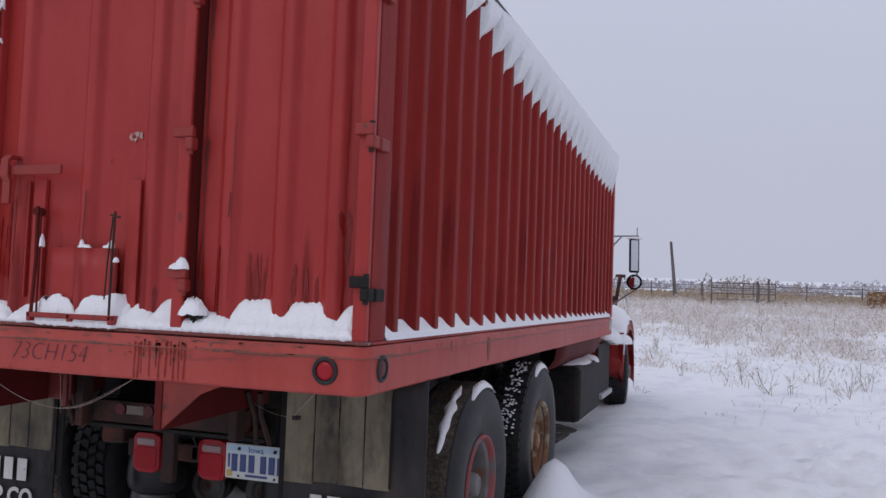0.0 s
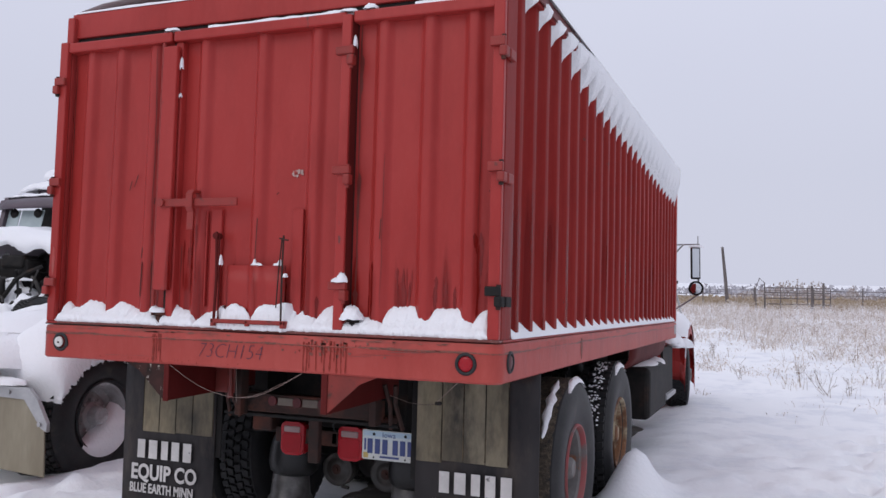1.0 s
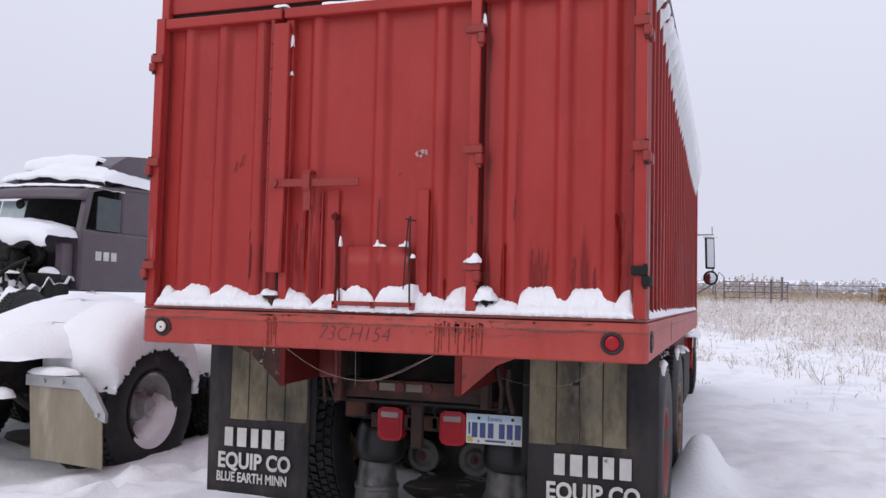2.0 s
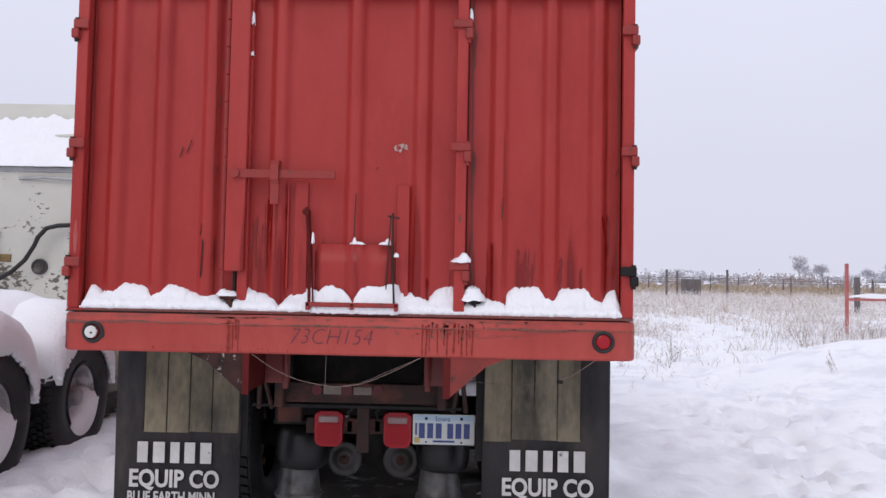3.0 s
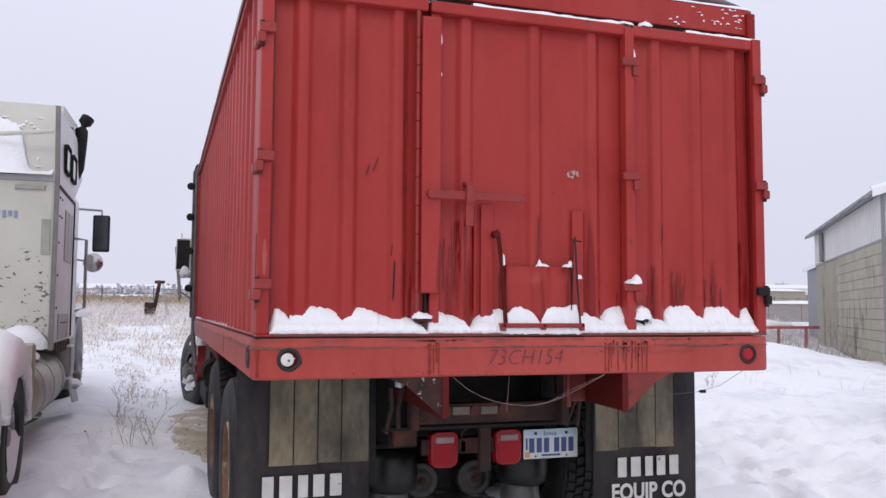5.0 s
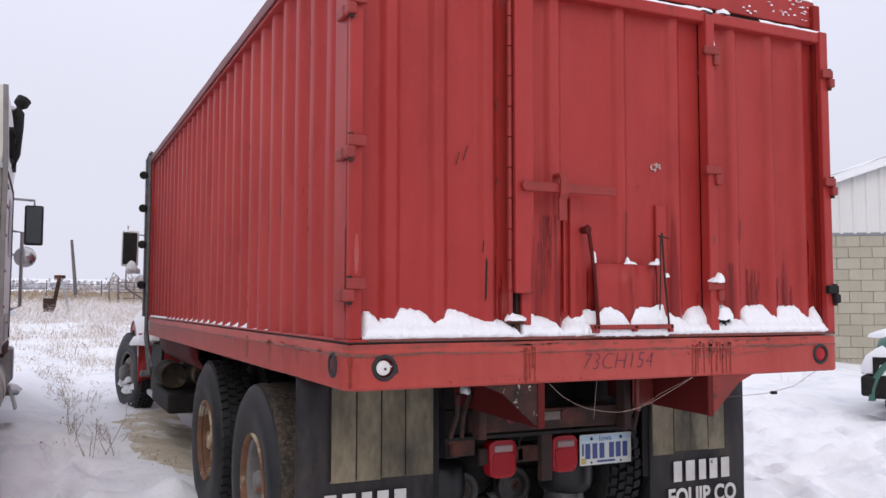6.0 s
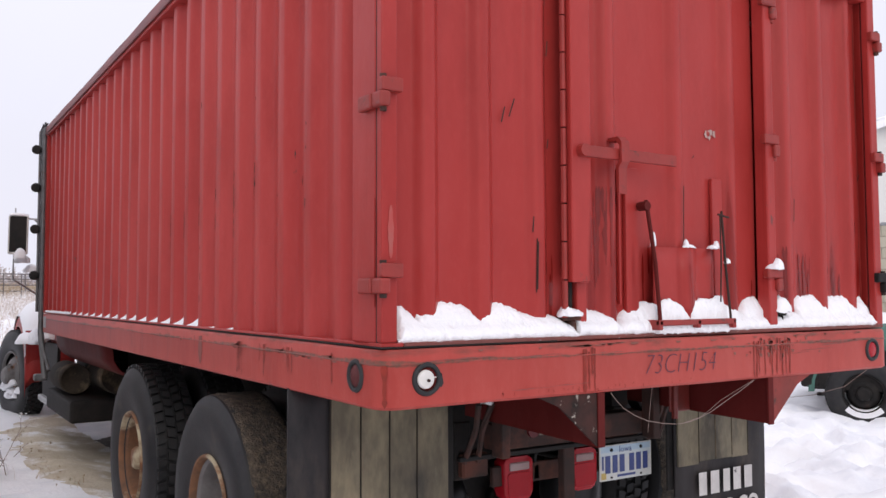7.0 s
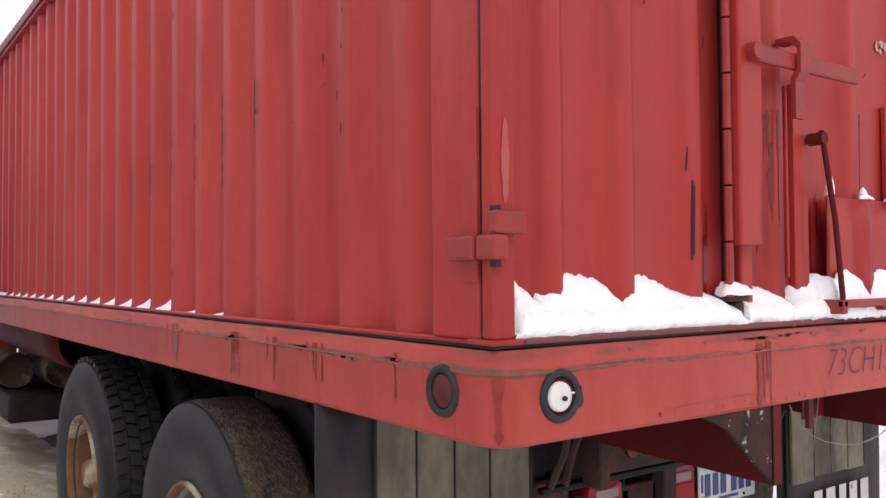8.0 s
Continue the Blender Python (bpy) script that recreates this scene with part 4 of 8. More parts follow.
    prism(bm, [(-0.345, y, z) for y, z in ((0.05, 1.955), (0.004, 1.955), (-0.014, 1.935), (-0.014, 1.870), (0.0, 1.85), (0.0, 1.765), (0.012, 1.765), (0.012, 1.86), (-0.004, 1.88), (-0.004, 1.925), (0.012, 1.942), (0.05, 1.942))], (0.036, 0, 0))
    part("latch_keeper", bm, HARDWARE, doors[1])
    for x0, x1, y0, y1, z0, z1 in ((-0.250, -0.192, 0.066, 0.084, 1.34, 1.868), (-0.282, -0.274, 0.066, 0.084, 1.40, 1.86), (0.198, 0.254, 0.070, 0.084, 1.34, 1.862)):
        part("slide_guide", box(bmesh.new(), x0, x1, y0, y1, z0, z1, 0.002), RED, doors[1])
    # small grain chute gate with its two rods and foot bar
    bm = bmesh.new()
    rows = [[(x, 0.050 + door_y(x, (0.03,)) * 0.7 + 0.004 * wobble(x, z, 1, 9), z) for z in (1.335, 1.40, 1.5, 1.598)] for x in np.linspace(-0.138, 0.182, 22)]
    solid(bm, rows, (0, 0.004, 0))
    gate = part("chute_gate", bm, RED, doors[1], "small red sliding chute gate", True)
    bm = bmesh.new()
    tube(bm, [(-0.190, 0.030, 1.755), (-0.168, 0.012, 1.54), (-0.164, -0.002, 1.335)], 0.007, 8)
    tube(bm, [(-0.178, 0.034, 1.745), (-0.160, 0.020, 1.56), (-0.150, 0.01, 1.345)], 0.004, 6)
    cyl(bm, (-0.192, 0.06, 1.735), (-0.192, 0.02, 1.735), 0.016, 8)
    part("gate_rod", bm, RED_DARK, gate)
    bm = bmesh.new()
    tube(bm, [(0.186, 0.020, 1.735), (0.190, 0.010, 1.54), (0.200, -0.002, 1.335)], 0.0045, 8)
    tube(bm, [(0.178, 0.020, 1.725), (0.170, 0.012, 1.56), (0.163, 0.012, 1.405)], 0.003, 6)
    tube(bm, [(0.165, 0.02, 1.722), (0.215, 0.012, 1.712)], 0.004, 5)
    part("gate_rod", bm, RUSTY, gate)
    bm = bmesh.new()
    box(bm, -0.178, 0.218, -0.012, 0.006, 1.326, 1.346, 0.004)
    box(bm, -0.178, -0.160, -0.012, 0.06, 1.312, 1.346, 0.003)
    box(bm, 0.200, 0.218, -0.012, 0.06, 1.312, 1.346, 0.003)
    box(bm, 0.012, 0.030, -0.012, 0.06, 1.316, 1.344, 0.003)
    part("foot_bar", bm, HARDWARE, gate)
    for s, x in ((-1, -0.52), (1, 0.54)):
        bm = bmesh.new()
        box(bm, x - 0.032 + 0.008 * s, x + 0.032, 0.030, 0.07, 1.350, 1.364, 0.004)
        box(bm, x - 0.012, x + 0.012, 0.030, 0.06, 1.30, 1.350, 0.004)
        part("door_catch", bm, RUSTY if s < 0 else BLACK_STEEL, truck, "small rusty black catch")
    # bare patch and scratches
    rnd = random.Random(3)
    bm = bmesh.new()
    for i in range(9):
        cx, cz = 0.205 + rnd.uniform(-0.035, 0.035), 2.03 + rnd.uniform(-0.012, 0.012)
        y = 0.0835 + door_y(cx, DOORS[1][2]) + 0.004 * wobble(cx, cz, 3, 1.6) - 0.001
        prism(bm, [(cx + rnd.uniform(0.003, 0.011) * math.cos(a), y, cz + rnd.uniform(0.004, 0.014) * math.sin(a)) for a in np.linspace(0, 5.4, 7)], (0, -0.0008, 0))
    tagged(part("bare_patch", bm, CHIP, doors[1]), "patch of bare pale metal", kind="stuff")
    bm = bmesh.new()
    for x, z, dx, h in ((-0.74, 1.99, 0.02, 0.06), (-0.77, 1.97, 0.012, 0.05), (-0.655, 1.44, 0.004, 0.17), (-0.652, 1.45, 0.004, 0.15), (-0.662, 1.63, 0.004, 0.05), (0.10, 1.93, 0.01, 0.012), (1.15, 1.92, 0.012, 0.03), (0.655, 1.72, 0.004, 0.09), (0.012, 1.58, 0.006, 0.24), (-0.60, 1.9, 0.004, 0.03), (-0.598, 2.2, 0.004, 0.05)):
        ribs = DOORS[0][2] if x < -0.5 else DOORS[1][2] if x < 0.5 else DOORS[2][2]
        y = 0.082 + door_y(x, ribs) - 0.004
        prism(bm, [(x, y, z), (x + 0.004, y, z), (x + dx + 0.005, y, z + h), (x + dx + 0.001, y, z + h)], (0, -0.0008, 0))
    tagged(part("paint_scratch", bm, RUSTY, truck), "thin scratches in the paint", kind="stuff")
    # meltwater runs and rust stains on the doors
    rnd = random.Random(14)
    wet, brown = bmesh.new(), bmesh.new()

    def run(bm, x, z1, z0, w):
        ribs = DOORS[0][2] if x < -0.5 else DOORS[1][2] if x < 0.485 else DOORS[2][2]
        rows, off, n = [], 0.0, max(6, int((z1 - z0) / 0.018))
        for i in range(n):
            k = i / (n - 1)
            off += 0.0012 * rnd.uniform(-1, 1)
            ww = w * (0.55 + 0.45 * math.sin(3.1 * min(1, 2.2 * k)) + 0.35 * wobble(x * 9, k * 5, 2)) * (0.4 if i in (0, n - 1) else 1)
            row = []
            for u in (-1, 0, 1):
                xx, zz = x + off + u * max(ww, 0.0006), z1 + (z0 - z1) * k
                row.append((xx, 0.086 + door_y(xx, ribs) + 0.004 * wobble(xx, zz, 3, 1.6) - 0.0022, zz))
            rows.append(row)
        grid(bm, rows)

    for x0, x1, n, top in ((-0.44, -0.28, 16, 1.80), (-0.17, -0.10, 3, 1.62), (0.12, 0.19, 5, 1.58), (0.33, 0.44, 6, 1.50), (0.56, 0.63, 6, 1.62), (0.69, 0.82, 10, 1.60), (0.90, 1.03, 14, 1.56), (1.09, 1.16, 6, 1.75), (-0.60, -0.55, 4, 1.56)):
        for i in range(n):
            z1 = top - 0.16 * rnd.random() ** 1.5
            run(wet, rnd.uniform(x0, x1), z1, max(1.345, z1 - rnd.uniform(0.06, 0.38)), rnd.uniform(0.0012, 0.0075))
    for x, z1, z0, w in ((0.522, 2.72, 1.42, 0.005), (0.527, 2.56, 2.38, 0.011), (0.530, 2.02, 1.80, 0.010), (0.526, 1.50, 1.37, 0.012), (-0.435, 1.70, 1.36, 0.003), (-0.600, 1.62, 1.38, 0.004), (-0.615, 2.68, 1.75, 0.0016), (1.160, 2.66, 1.36, 0.0035), (-1.160, 2.66, 1.40, 0.0028), (0.665, 2.10, 1.42, 0.0012), (1.112, 2.2, 1.6, 0.0014)):
        run(brown, x, z1, z0, w)
    tagged(part("meltwater_runs", wet, WET_RUN, truck, "", True), "dark wet runs down the doors", kind="stuff")
    tagged(part("rust_stains", brown, RUST_DARK, truck, "", True), "dark rust stains along the door seams", kind="stuff")
    # header board over the doors
    bm = bmesh.new()
    box(bm, -1.212, 1.212, 0.085, 0.125, 2.792, 2.925, 0.006, 2)
    part("header_board", bm, RED, truck, "plain red header board above the doors")
    bm = bmesh.new()
    box(bm, -1.19, 1.19, 0.10, 0.14, 2.72, 2.80)
    part("header_joint", bm, BLACK_STEEL, truck)
    # arched tarpaulin over the top
    bm = bmesh.new()
    rows = []
    for y in np.linspace(0.115, BOX_Y + 0.03, 24):
        row = [(-1.245, y, BOX_TOP - 0.02)]
        for x in np.linspace(-1.24, 1.24, 15):
            row.append((x, y, BOX_TOP + 0.035 + 0.07 * (1 - (x / 1.24) ** 2) * smooth(0.1, 0.5, y) + 0.008 * wobble(x, y, 1, 2)))
        row.append((1.245, y, BOX_TOP - 0.02 - 0.02 * abs(wobble(0, y, 3, 3))))
        rows.append(row)
    solid(bm, rows, (0, 0, -0.012))
    part("roof_tarp", bm, TARP, truck, "red vinyl roll tarp over the box", True)
    # marker pen code on the rail
    letters("73CH154", 0.098, INK, truck, "marker_code", pose(-0.25, -0.0032, 1.166, 90, 0, 0) @ Matrix(((0.93, 0.24, 0, 0), (0, 1, 0, 0), (0, 0, 1, 0), (0, 0, 0, 1))), 0.0003, 0.0028)
    bm = bmesh.new()
    scr = random.Random(2)
    for x0, x1, z, h in ((0.60, 0.82, 1.215, 0.0012), (0.74, 0.93, 1.232, 0.0018), (0.55, 0.66, 1.205, 0.001), (-0.80, -0.60, 1.246, 0.0018), (-1.10, -0.86, 1.249, 0.0018), (-0.80, -0.48, 1.150, 0.001)):
        rows = []
        for i in range(14):
            k = i / 13
            w = h * (0.3 + 0.9 * scr.random()) * (0.2 if i in (0, 13) else 1)
            zz = z + 0.005 * k + 0.0012 * scr.uniform(-1, 1)
            rows.append([(x0 + (x1 - x0) * k, -0.0026, zz - w), (x0 + (x1 - x0) * k, -0.0026, zz + w)])
        grid(bm, rows)
    tagged(part("rail_scrapes", bm, WORN_LINE, truck), "long brown scrapes", kind="stuff")


make_rear()


def round_lamp(x, y, z, axis, lens_mat, r=0.033):
    bm = bmesh.new()
    lathe(bm, [(r, -0.004), (r, 0.004), (r + 0.004, 0.008), (r + 0.012, 0.007), (r + 0.015, 0.0), (r + 0.015, -0.006)], (x, y, z), axis, 28)
    lamp = part("marker_lamp", bm, RUBBER, truck, "round marker lamp in a black rubber ring", True)
    bm = bmesh.new()
    lathe(bm, [(0.0005, 0.007), (r * 0.5, 0.0065), (r * 0.85, 0.004), (r, 0.0), (r, -0.006)], (x, y, z), axis, 24)
    part("lens", bm, lens_mat, lamp, "", True)
    return lamp


round_lamp(1.092, 0, 1.200, (0, -1, 0), LENS)
left_lamp = round_lamp(-1.092, 0, 1.200, (0, -1, 0), RED_DARK)
bm = lathe(bmesh.new(), [(0.0005, 0.0125), (0.020, 0.012), (0.0255, 0.0105), (0.0265, 0.004)], (-1.0985, 0, 1.200), (0, -1, 0), 24)
part("lamp_base", bm, LAMP_WHITE, left_lamp, "chalky white lamp base without its lens", True)
part("bulb", cyl(bmesh.new(), (-1.094, -0.010, 1.197), (-1.094, -0.018, 1.197), 0.0045, 8), RUSTY, left_lamp)
part("terminal", box(bmesh.new(), -1.080, -1.068, -0.013, -0.009, 1.2035, 1.2065), LAMP_WHITE, left_lamp)
part("torn_rubber", prism(bmesh.new(), [(-1.046, -0.001, 1.214), (-1.040, -0.001, 1.186), (-1.047, -0.001, 1.176), (-1.054, -0.001, 1.180), (-1.050, -0.001, 1.200)], (0, -0.006, 0)), RUBBER, left_lamp)
round_lamp(1.235, 0.150, 1.205, (1, 0, 0), LENS_DULL)
round_lamp(-1.235, 0.150, 1.205, (-1, 0, 0), LENS_DULL)


# ---- mud flaps with stencilled letters ----
def bars_row(bm, x0, x1, z0, z1, widths, y, gap):
    """Plain letter-sized bars from x0 to x1."""
    total = sum(widths)
    k = (x1 - x0 - gap * (len(widths) - 1)) / total
    x = x0
    for w in widths:
        box(bm, x, x + w * k, y - 0.0015, y, z0, z1, 0.0008)
        x += w * k + gap


def mud_flap(s):
    rnd = random.Random(20 + s)
    x_in, x_out = 0.605, 1.235
    bm = bmesh.new()
    rows = []
    for x in np.linspace(x_in, x_out, 12):
        rows.append([(s * x, 0.640 + 0.018 * wobble(x, z, s, 2.2) * (1.1 - z), z + (0.006 * wobble(x, 0, s, 8) if z < 0.3 else 0)) for z in np.linspace(0.262, 1.125, 14)])
    solid(bm, rows, (0, 0.010, 0))
    flap = part("mud_flap", bm, FLAP, truck, "black rubber mud flap with white stencilled lettering", True)
    # ribbed dusty upper panel
    for a, b in ((0.612, 0.746), (0.748, 0.859), (0.861, 0.973), (0.975, 1.088)):
        z0 = 0.660 + 0.022 * rnd.random()
        xa, xb = sorted((s * a, s * b))
        strip = part("rubber_strip", box(bmesh.new(), xa, xb, 0.624, 0.636, z0, 1.122, 0.0025), FLAP_GREY, flap, "dusty olive rubber strip")
        part("strip_edge", box(bmesh.new(), s * b - 0.0022, s * b + 0.0022, 0.6215, 0.630, z0 + 0.01, 1.120, 0.001), DUSTY, strip)
    x0 = -1.115 if s < 0 else 0.740
    x = x0
    for w in (0.066, 0.074, 0.058, 0.066, 0.070):
        part("letter_bar", box(bmesh.new(), x, x + w * 0.80, 0.621, 0.6225, 0.522, 0.625, 0.0008), LETTER, flap, "white letter-sized bar")
        x += w + 0.013
    up = pose(0, 0, 0, 90, 0, 0)
    letters("EQUIP CO", 0.118, LETTER, flap, "lettering", Matrix.Translation((x0 - 0.040, 0.6215, 0.405)) @ up @ Matrix.Diagonal((0.84, 1, 1, 1)), thin=-0.0035)
    letters("BLUE EARTH MINN", 0.073, LETTER, flap, "lettering", Matrix.Translation((x0 - 0.045, 0.6215, 0.330)) @ up @ Matrix.Diagonal((0.71, 1, 1, 1)), thin=-0.0018)
    return flap


for s in (-1, 1):
    mud_flap(s)


# ---- underbody ----
def make_underbody():
    for s in (-1, 1):
        x = s * 0.445
        bm = bmesh.new()
        prism(bm, [(x, 0.012, 1.122), (s * 0.690, 0.012, 1.122), (s * 0.60, 0.012, 1.085), (x, 0.012, 0.950)], (0, 0.010, 0))
        part("gusset", bm, GRIT if s < 0 else RED_SHADED_RUST, truck, "triangular gusset under the rail, spattered" if s < 0 else "triangular red gusset under the rail")
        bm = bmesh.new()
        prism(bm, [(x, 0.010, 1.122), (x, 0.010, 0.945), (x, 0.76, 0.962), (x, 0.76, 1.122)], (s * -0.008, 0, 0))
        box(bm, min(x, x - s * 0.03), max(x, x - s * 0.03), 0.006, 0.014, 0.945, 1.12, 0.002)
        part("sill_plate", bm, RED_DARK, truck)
        a, b = sorted((s * 0.436, s * 0.318))
        bm = box(bmesh.new(), a, b, 0.400, 0.410, 0.955, 1.121, 0.003)
        tube(bm, [(s * 0.345, 0.398, 1.11), (s * 0.338, 0.392, 1.05), (s * 0.335, 0.392, 0.93)], 0.014, 6)
        part("hanger_plate", bm, RUST_DARK, truck, "rust-brown plate behind the sill")
        bm = bmesh.new()
        box(bm, s * 0.43 - 0.04, s * 0.43 + 0.04, 0.80, 10.0, 0.70, 0.93, 0.006)
        part("chassis_rail", bm, BLACK_STEEL, truck)
        # hanger bracket with its two links
        bm = bmesh.new()
        if s < 0:
            box(bm, -0.450, -0.325, 0.768, 0.86, 0.712, 0.806, 0.008)
        else:
            box(bm, 0.30, 0.43, 0.68, 0.80, 0.805, 0.850, 0.008)
        tube(bm, [(s * 0.455, 0.66, 0.80), (s * 0.475, 0.60, 0.93), (s * 0.46, 0.56, 1.03)], 0.012, 6)
        tube(bm, [(s * 0.52, 0.66, 0.80), (s * 0.505, 0.60, 0.93), (s * 0.52, 0.56, 1.03)], 0.012, 6)
        box(bm, s * 0.40 - 0.02, s * 0.40 + 0.02, 0.55, 0.62, 0.82, 1.12, 0.004)
        part("hanger_bracket", bm, RUSTY, truck, "rusty spring hanger bracket")
        # sill added to block the bright view above the chassis rail
        part("subframe_filler", box(bmesh.new(), s * 0.43 - 0.05, s * 0.43 + 0.05, 0.80, 6.20, 0.932, 1.128), BLACK_STEEL, truck)
        # added plate that covers the bright gap beside the mud flap
        a, b = sorted((s * 0.57, s * 0.66))
        part("flap_gap_plate", box(bmesh.new(), a, b, 0.652, 0.664, 0.56, 1.122, 0.004), BLACK_STEEL, truck, "black plate closing the bright gap beside the mud flap")
    bm = bmesh.new()
    box(bm, -0.40, 0.40, 0.62, 0.70, 0.838, 0.935, 0.004)
    part("rear_crossmember", bm, RUSTY, truck)
    bm = bmesh.new()
    box(bm, -0.55, 0.50, 0.640, 0.665, 0.808, 0.826, 0.003)
    part("lamp_bar", bm, BLACK_STEEL, truck)
    pale = surface("dirty_reflector", (0.22, 0.185, 0.14), (0.13, 0.10, 0.08), 0.6)
    for x in (-0.190, -0.040):
        part("reflector", box(bmesh.new(), x, x + 0.092, 0.612, 0.620, 0.880, 0.920, 0.002), pale, truck, "dirty pale reflector strip")
    for x in (-0.222, -0.071, 0.079):
        part("reflector", cyl(bmesh.new(), (x, 0.622, 0.900), (x, 0.608, 0.900), 0.026, 16), LENS_DULL, truck, "round dull red reflector")
    bm = bmesh.new()
    box(bm, -0.025, 0.035, 0.66, 0.70, 0.585, 0.835, 0.004)
    box(bm, -0.30, 0.32, 0.775, 0.80, 0.66, 0.74, 0.004)
    part("lamp_bracket", bm, RUSTY, truck)
    for x in (-0.182, 0.172):
        def rounded(w, z0, z1, y0, y1, r):
            """A slab with round corners, a little narrower below."""
            pts = []
            for cx, cz, a0 in ((w - r, z1 - r, 0), (-w + r, z1 - r, 90), (-w * 0.93 + r, z0 + r, 180), (w * 0.93 - r, z0 + r, 270)):
                pts += [(x + cx + r * math.cos(radians(a0 + 18 * k)), y0, cz + r * math.sin(radians(a0 + 18 * k))) for k in range(6)]
            return prism(bmesh.new(), pts, (0, y1 - y0, 0))
        bm = rounded(0.076, 0.597, 0.775, 0.756, 0.83, 0.032)
        bmesh.ops.bevel(bm, geom=[e for e in bm.edges if abs(e.verts[0].co.y - e.verts[1].co.y) < 1e-6], offset=0.009, segments=2, affect="EDGES", profile=0.5)
        lamp = part("tail_lamp", bm, LENS, truck, "rounded red tail lamp", True)
        lamp.data.set_sharp_from_angle(angle=radians(40))
        part("lens", rounded(0.060, 0.614, 0.712, 0.751, 0.7555, 0.018), LENS_DEEP, lamp, "darker ribbed lens panel")
        part("clear_window", box(bmesh.new(), x - 0.050, x + 0.050, 0.750, 0.7555, 0.720, 0.752, 0.004), LENS_CLEAR, lamp)
        part("lamp_shell", box(bmesh.new(), x - 0.05, x + 0.05, 0.831, 0.885, 0.62, 0.75, 0.015), BLACK_STEEL, lamp)
    for x, z in ((-0.075, 0.70), (0.068, 0.705)):
        part("wiring_socket", box(bmesh.new(), x - 0.018, x + 0.018, 0.775, 0.80, z - 0.035, z + 0.03, 0.006), CASTING, truck)
        part("wiring_lead", tube(bmesh.new(), [(x, 0.785, z + 0.03), (x - 0.01, 0.77, z + 0.07), (x + 0.025, 0.765, z + 0.10)], 0.006, 6), RUBBER, truck)
    bm = bmesh.new()
    box(bm, 0.252, 0.567, 0.746, 0.750, 0.620, 0.773, 0.004)
    plate = part("number_plate", bm, PLATE, truck, "pale blue and cream number plate")
    part("printed_band", box(bmesh.new(), 0.258, 0.561, 0.7450, 0.7458, 0.742, 0.768), PLATE_SKY, plate)
    part("printed_band", box(bmesh.new(), 0.258, 0.561, 0.7450, 0.7458, 0.716, 0.7418), PLATE_PALE, plate)
    for x in (0.283, 0.326, 0.369, 0.428, 0.470, 0.512):
        part("number_bar", box(bmesh.new(), x, x + 0.030, 0.7428, 0.7446, 0.652, 0.728, 0.0012), PLATE_BLUE, plate)
    letters("Iowa", 0.040, PLATE_BLUE, plate, "lettering", pose(0.366, 0.7442, 0.738, 90, 0, 0), 0.0005)
    part("county_bar", box(bmesh.new(), 0.355, 0.465, 0.7440, 0.7455, 0.632, 0.642), PLATE_BLUE, plate)
    part("side_bar", box(bmesh.new(), 0.264, 0.274, 0.7440, 0.7455, 0.668, 0.728), PLATE_BLUE, plate)
    bm = bmesh.new()
    for x in (0.320, 0.500):
        cyl(bm, (x, 0.741, 0.752), (x, 0.747, 0.752), 0.008, 8)
        cyl(bm, (x, 0.742, 0.633), (x, 0.747, 0.633), 0.005, 8)
    tagged(part("plate_bolts", bm, BLACK_STEEL, plate), "small dark plate bolts", kind="stuff")
    part("plate_sticker", box(bmesh.new(), 0.260, 0.288, 0.7440, 0.7455, 0.628, 0.656), surface("yellow_sticker", (0.55, 0.40, 0.12), (0.45, 0.33, 0.12), 0.6), plate)
    # brake chambers, discs and axle housings
    for x, r in ((-0.160, 0.100), (0.162, 0.104)):
        bm = bmesh.new()
        lathe(bm, [(0.030, -0.004), (0.052, -0.002), (0.060, 0.006), (0.080, 0.008), (r - 0.008, 0.0), (r, 0.010), (r, 0.03), (r * 0.94, 0.035), (r, 0.04), (r, 0.06), (r * 0.86, 0.12), (0.001, 0.13)], (x, 1.235, 0.440), (0, 1, 0), 32)
        pot = part("brake_chamber", bm, CASTING, truck, "round grimy brake chamber", True)
        part("chamber_hub", lathe(bmesh.new(), [(0.0005, -0.016), (0.012, -0.016), (0.013, -0.006), (0.030, -0.004), (0.031, 0.004)], (x, 1.235, 0.440), (0, 1, 0), 16), RUSTY, pot)
        part("clamp_bolt", cyl(bmesh.new(), (x + 0.03, 1.25, 0.34), (x + 0.075, 1.25, 0.335), 0.010, 8), CASTING, pot)
    for x in (-0.390, 0.385):
        at = (x, 1.10, 0.0)
        bm = lathe(bmesh.new(), [(0.001, 0.10), (0.118, 0.10), (0.126, 0.13), (0.128, 0.20), (0.124, 0.26), (0.131, 0.268), (0.131, 0.285), (0.118, 0.30), (0.112, 0.36), (0.106, 0.42), (0.094, 0.435), (0.001, 0.435)], at, (0, 0, 1), 36)
        pot = part("air_spring", bm, POT, truck, "grey cast air spring piston", True)
        pot.data.set_sharp_from_angle(angle=radians(40))
        bm = lathe(bmesh.new(), [(0.090, 0.425), (0.112, 0.420), (0.136, 0.44), (0.148, 0.48), (0.148, 0.54), (0.140, 0.60), (0.118, 0.655), (0.001, 0.665)], at, (0.03, 0.02, 1), 32)
        part("air_bag", bm, BAG, pot, "black rubber air bag", True)
        part("spring_seat", box(bmesh.new(), x - 0.13, x + 0.13, 0.98, 1.22, 0.668, 0.70, 0.01), BLACK_STEEL, pot)
    for y in (1.58, 2.98):
        bm = bmesh.new()
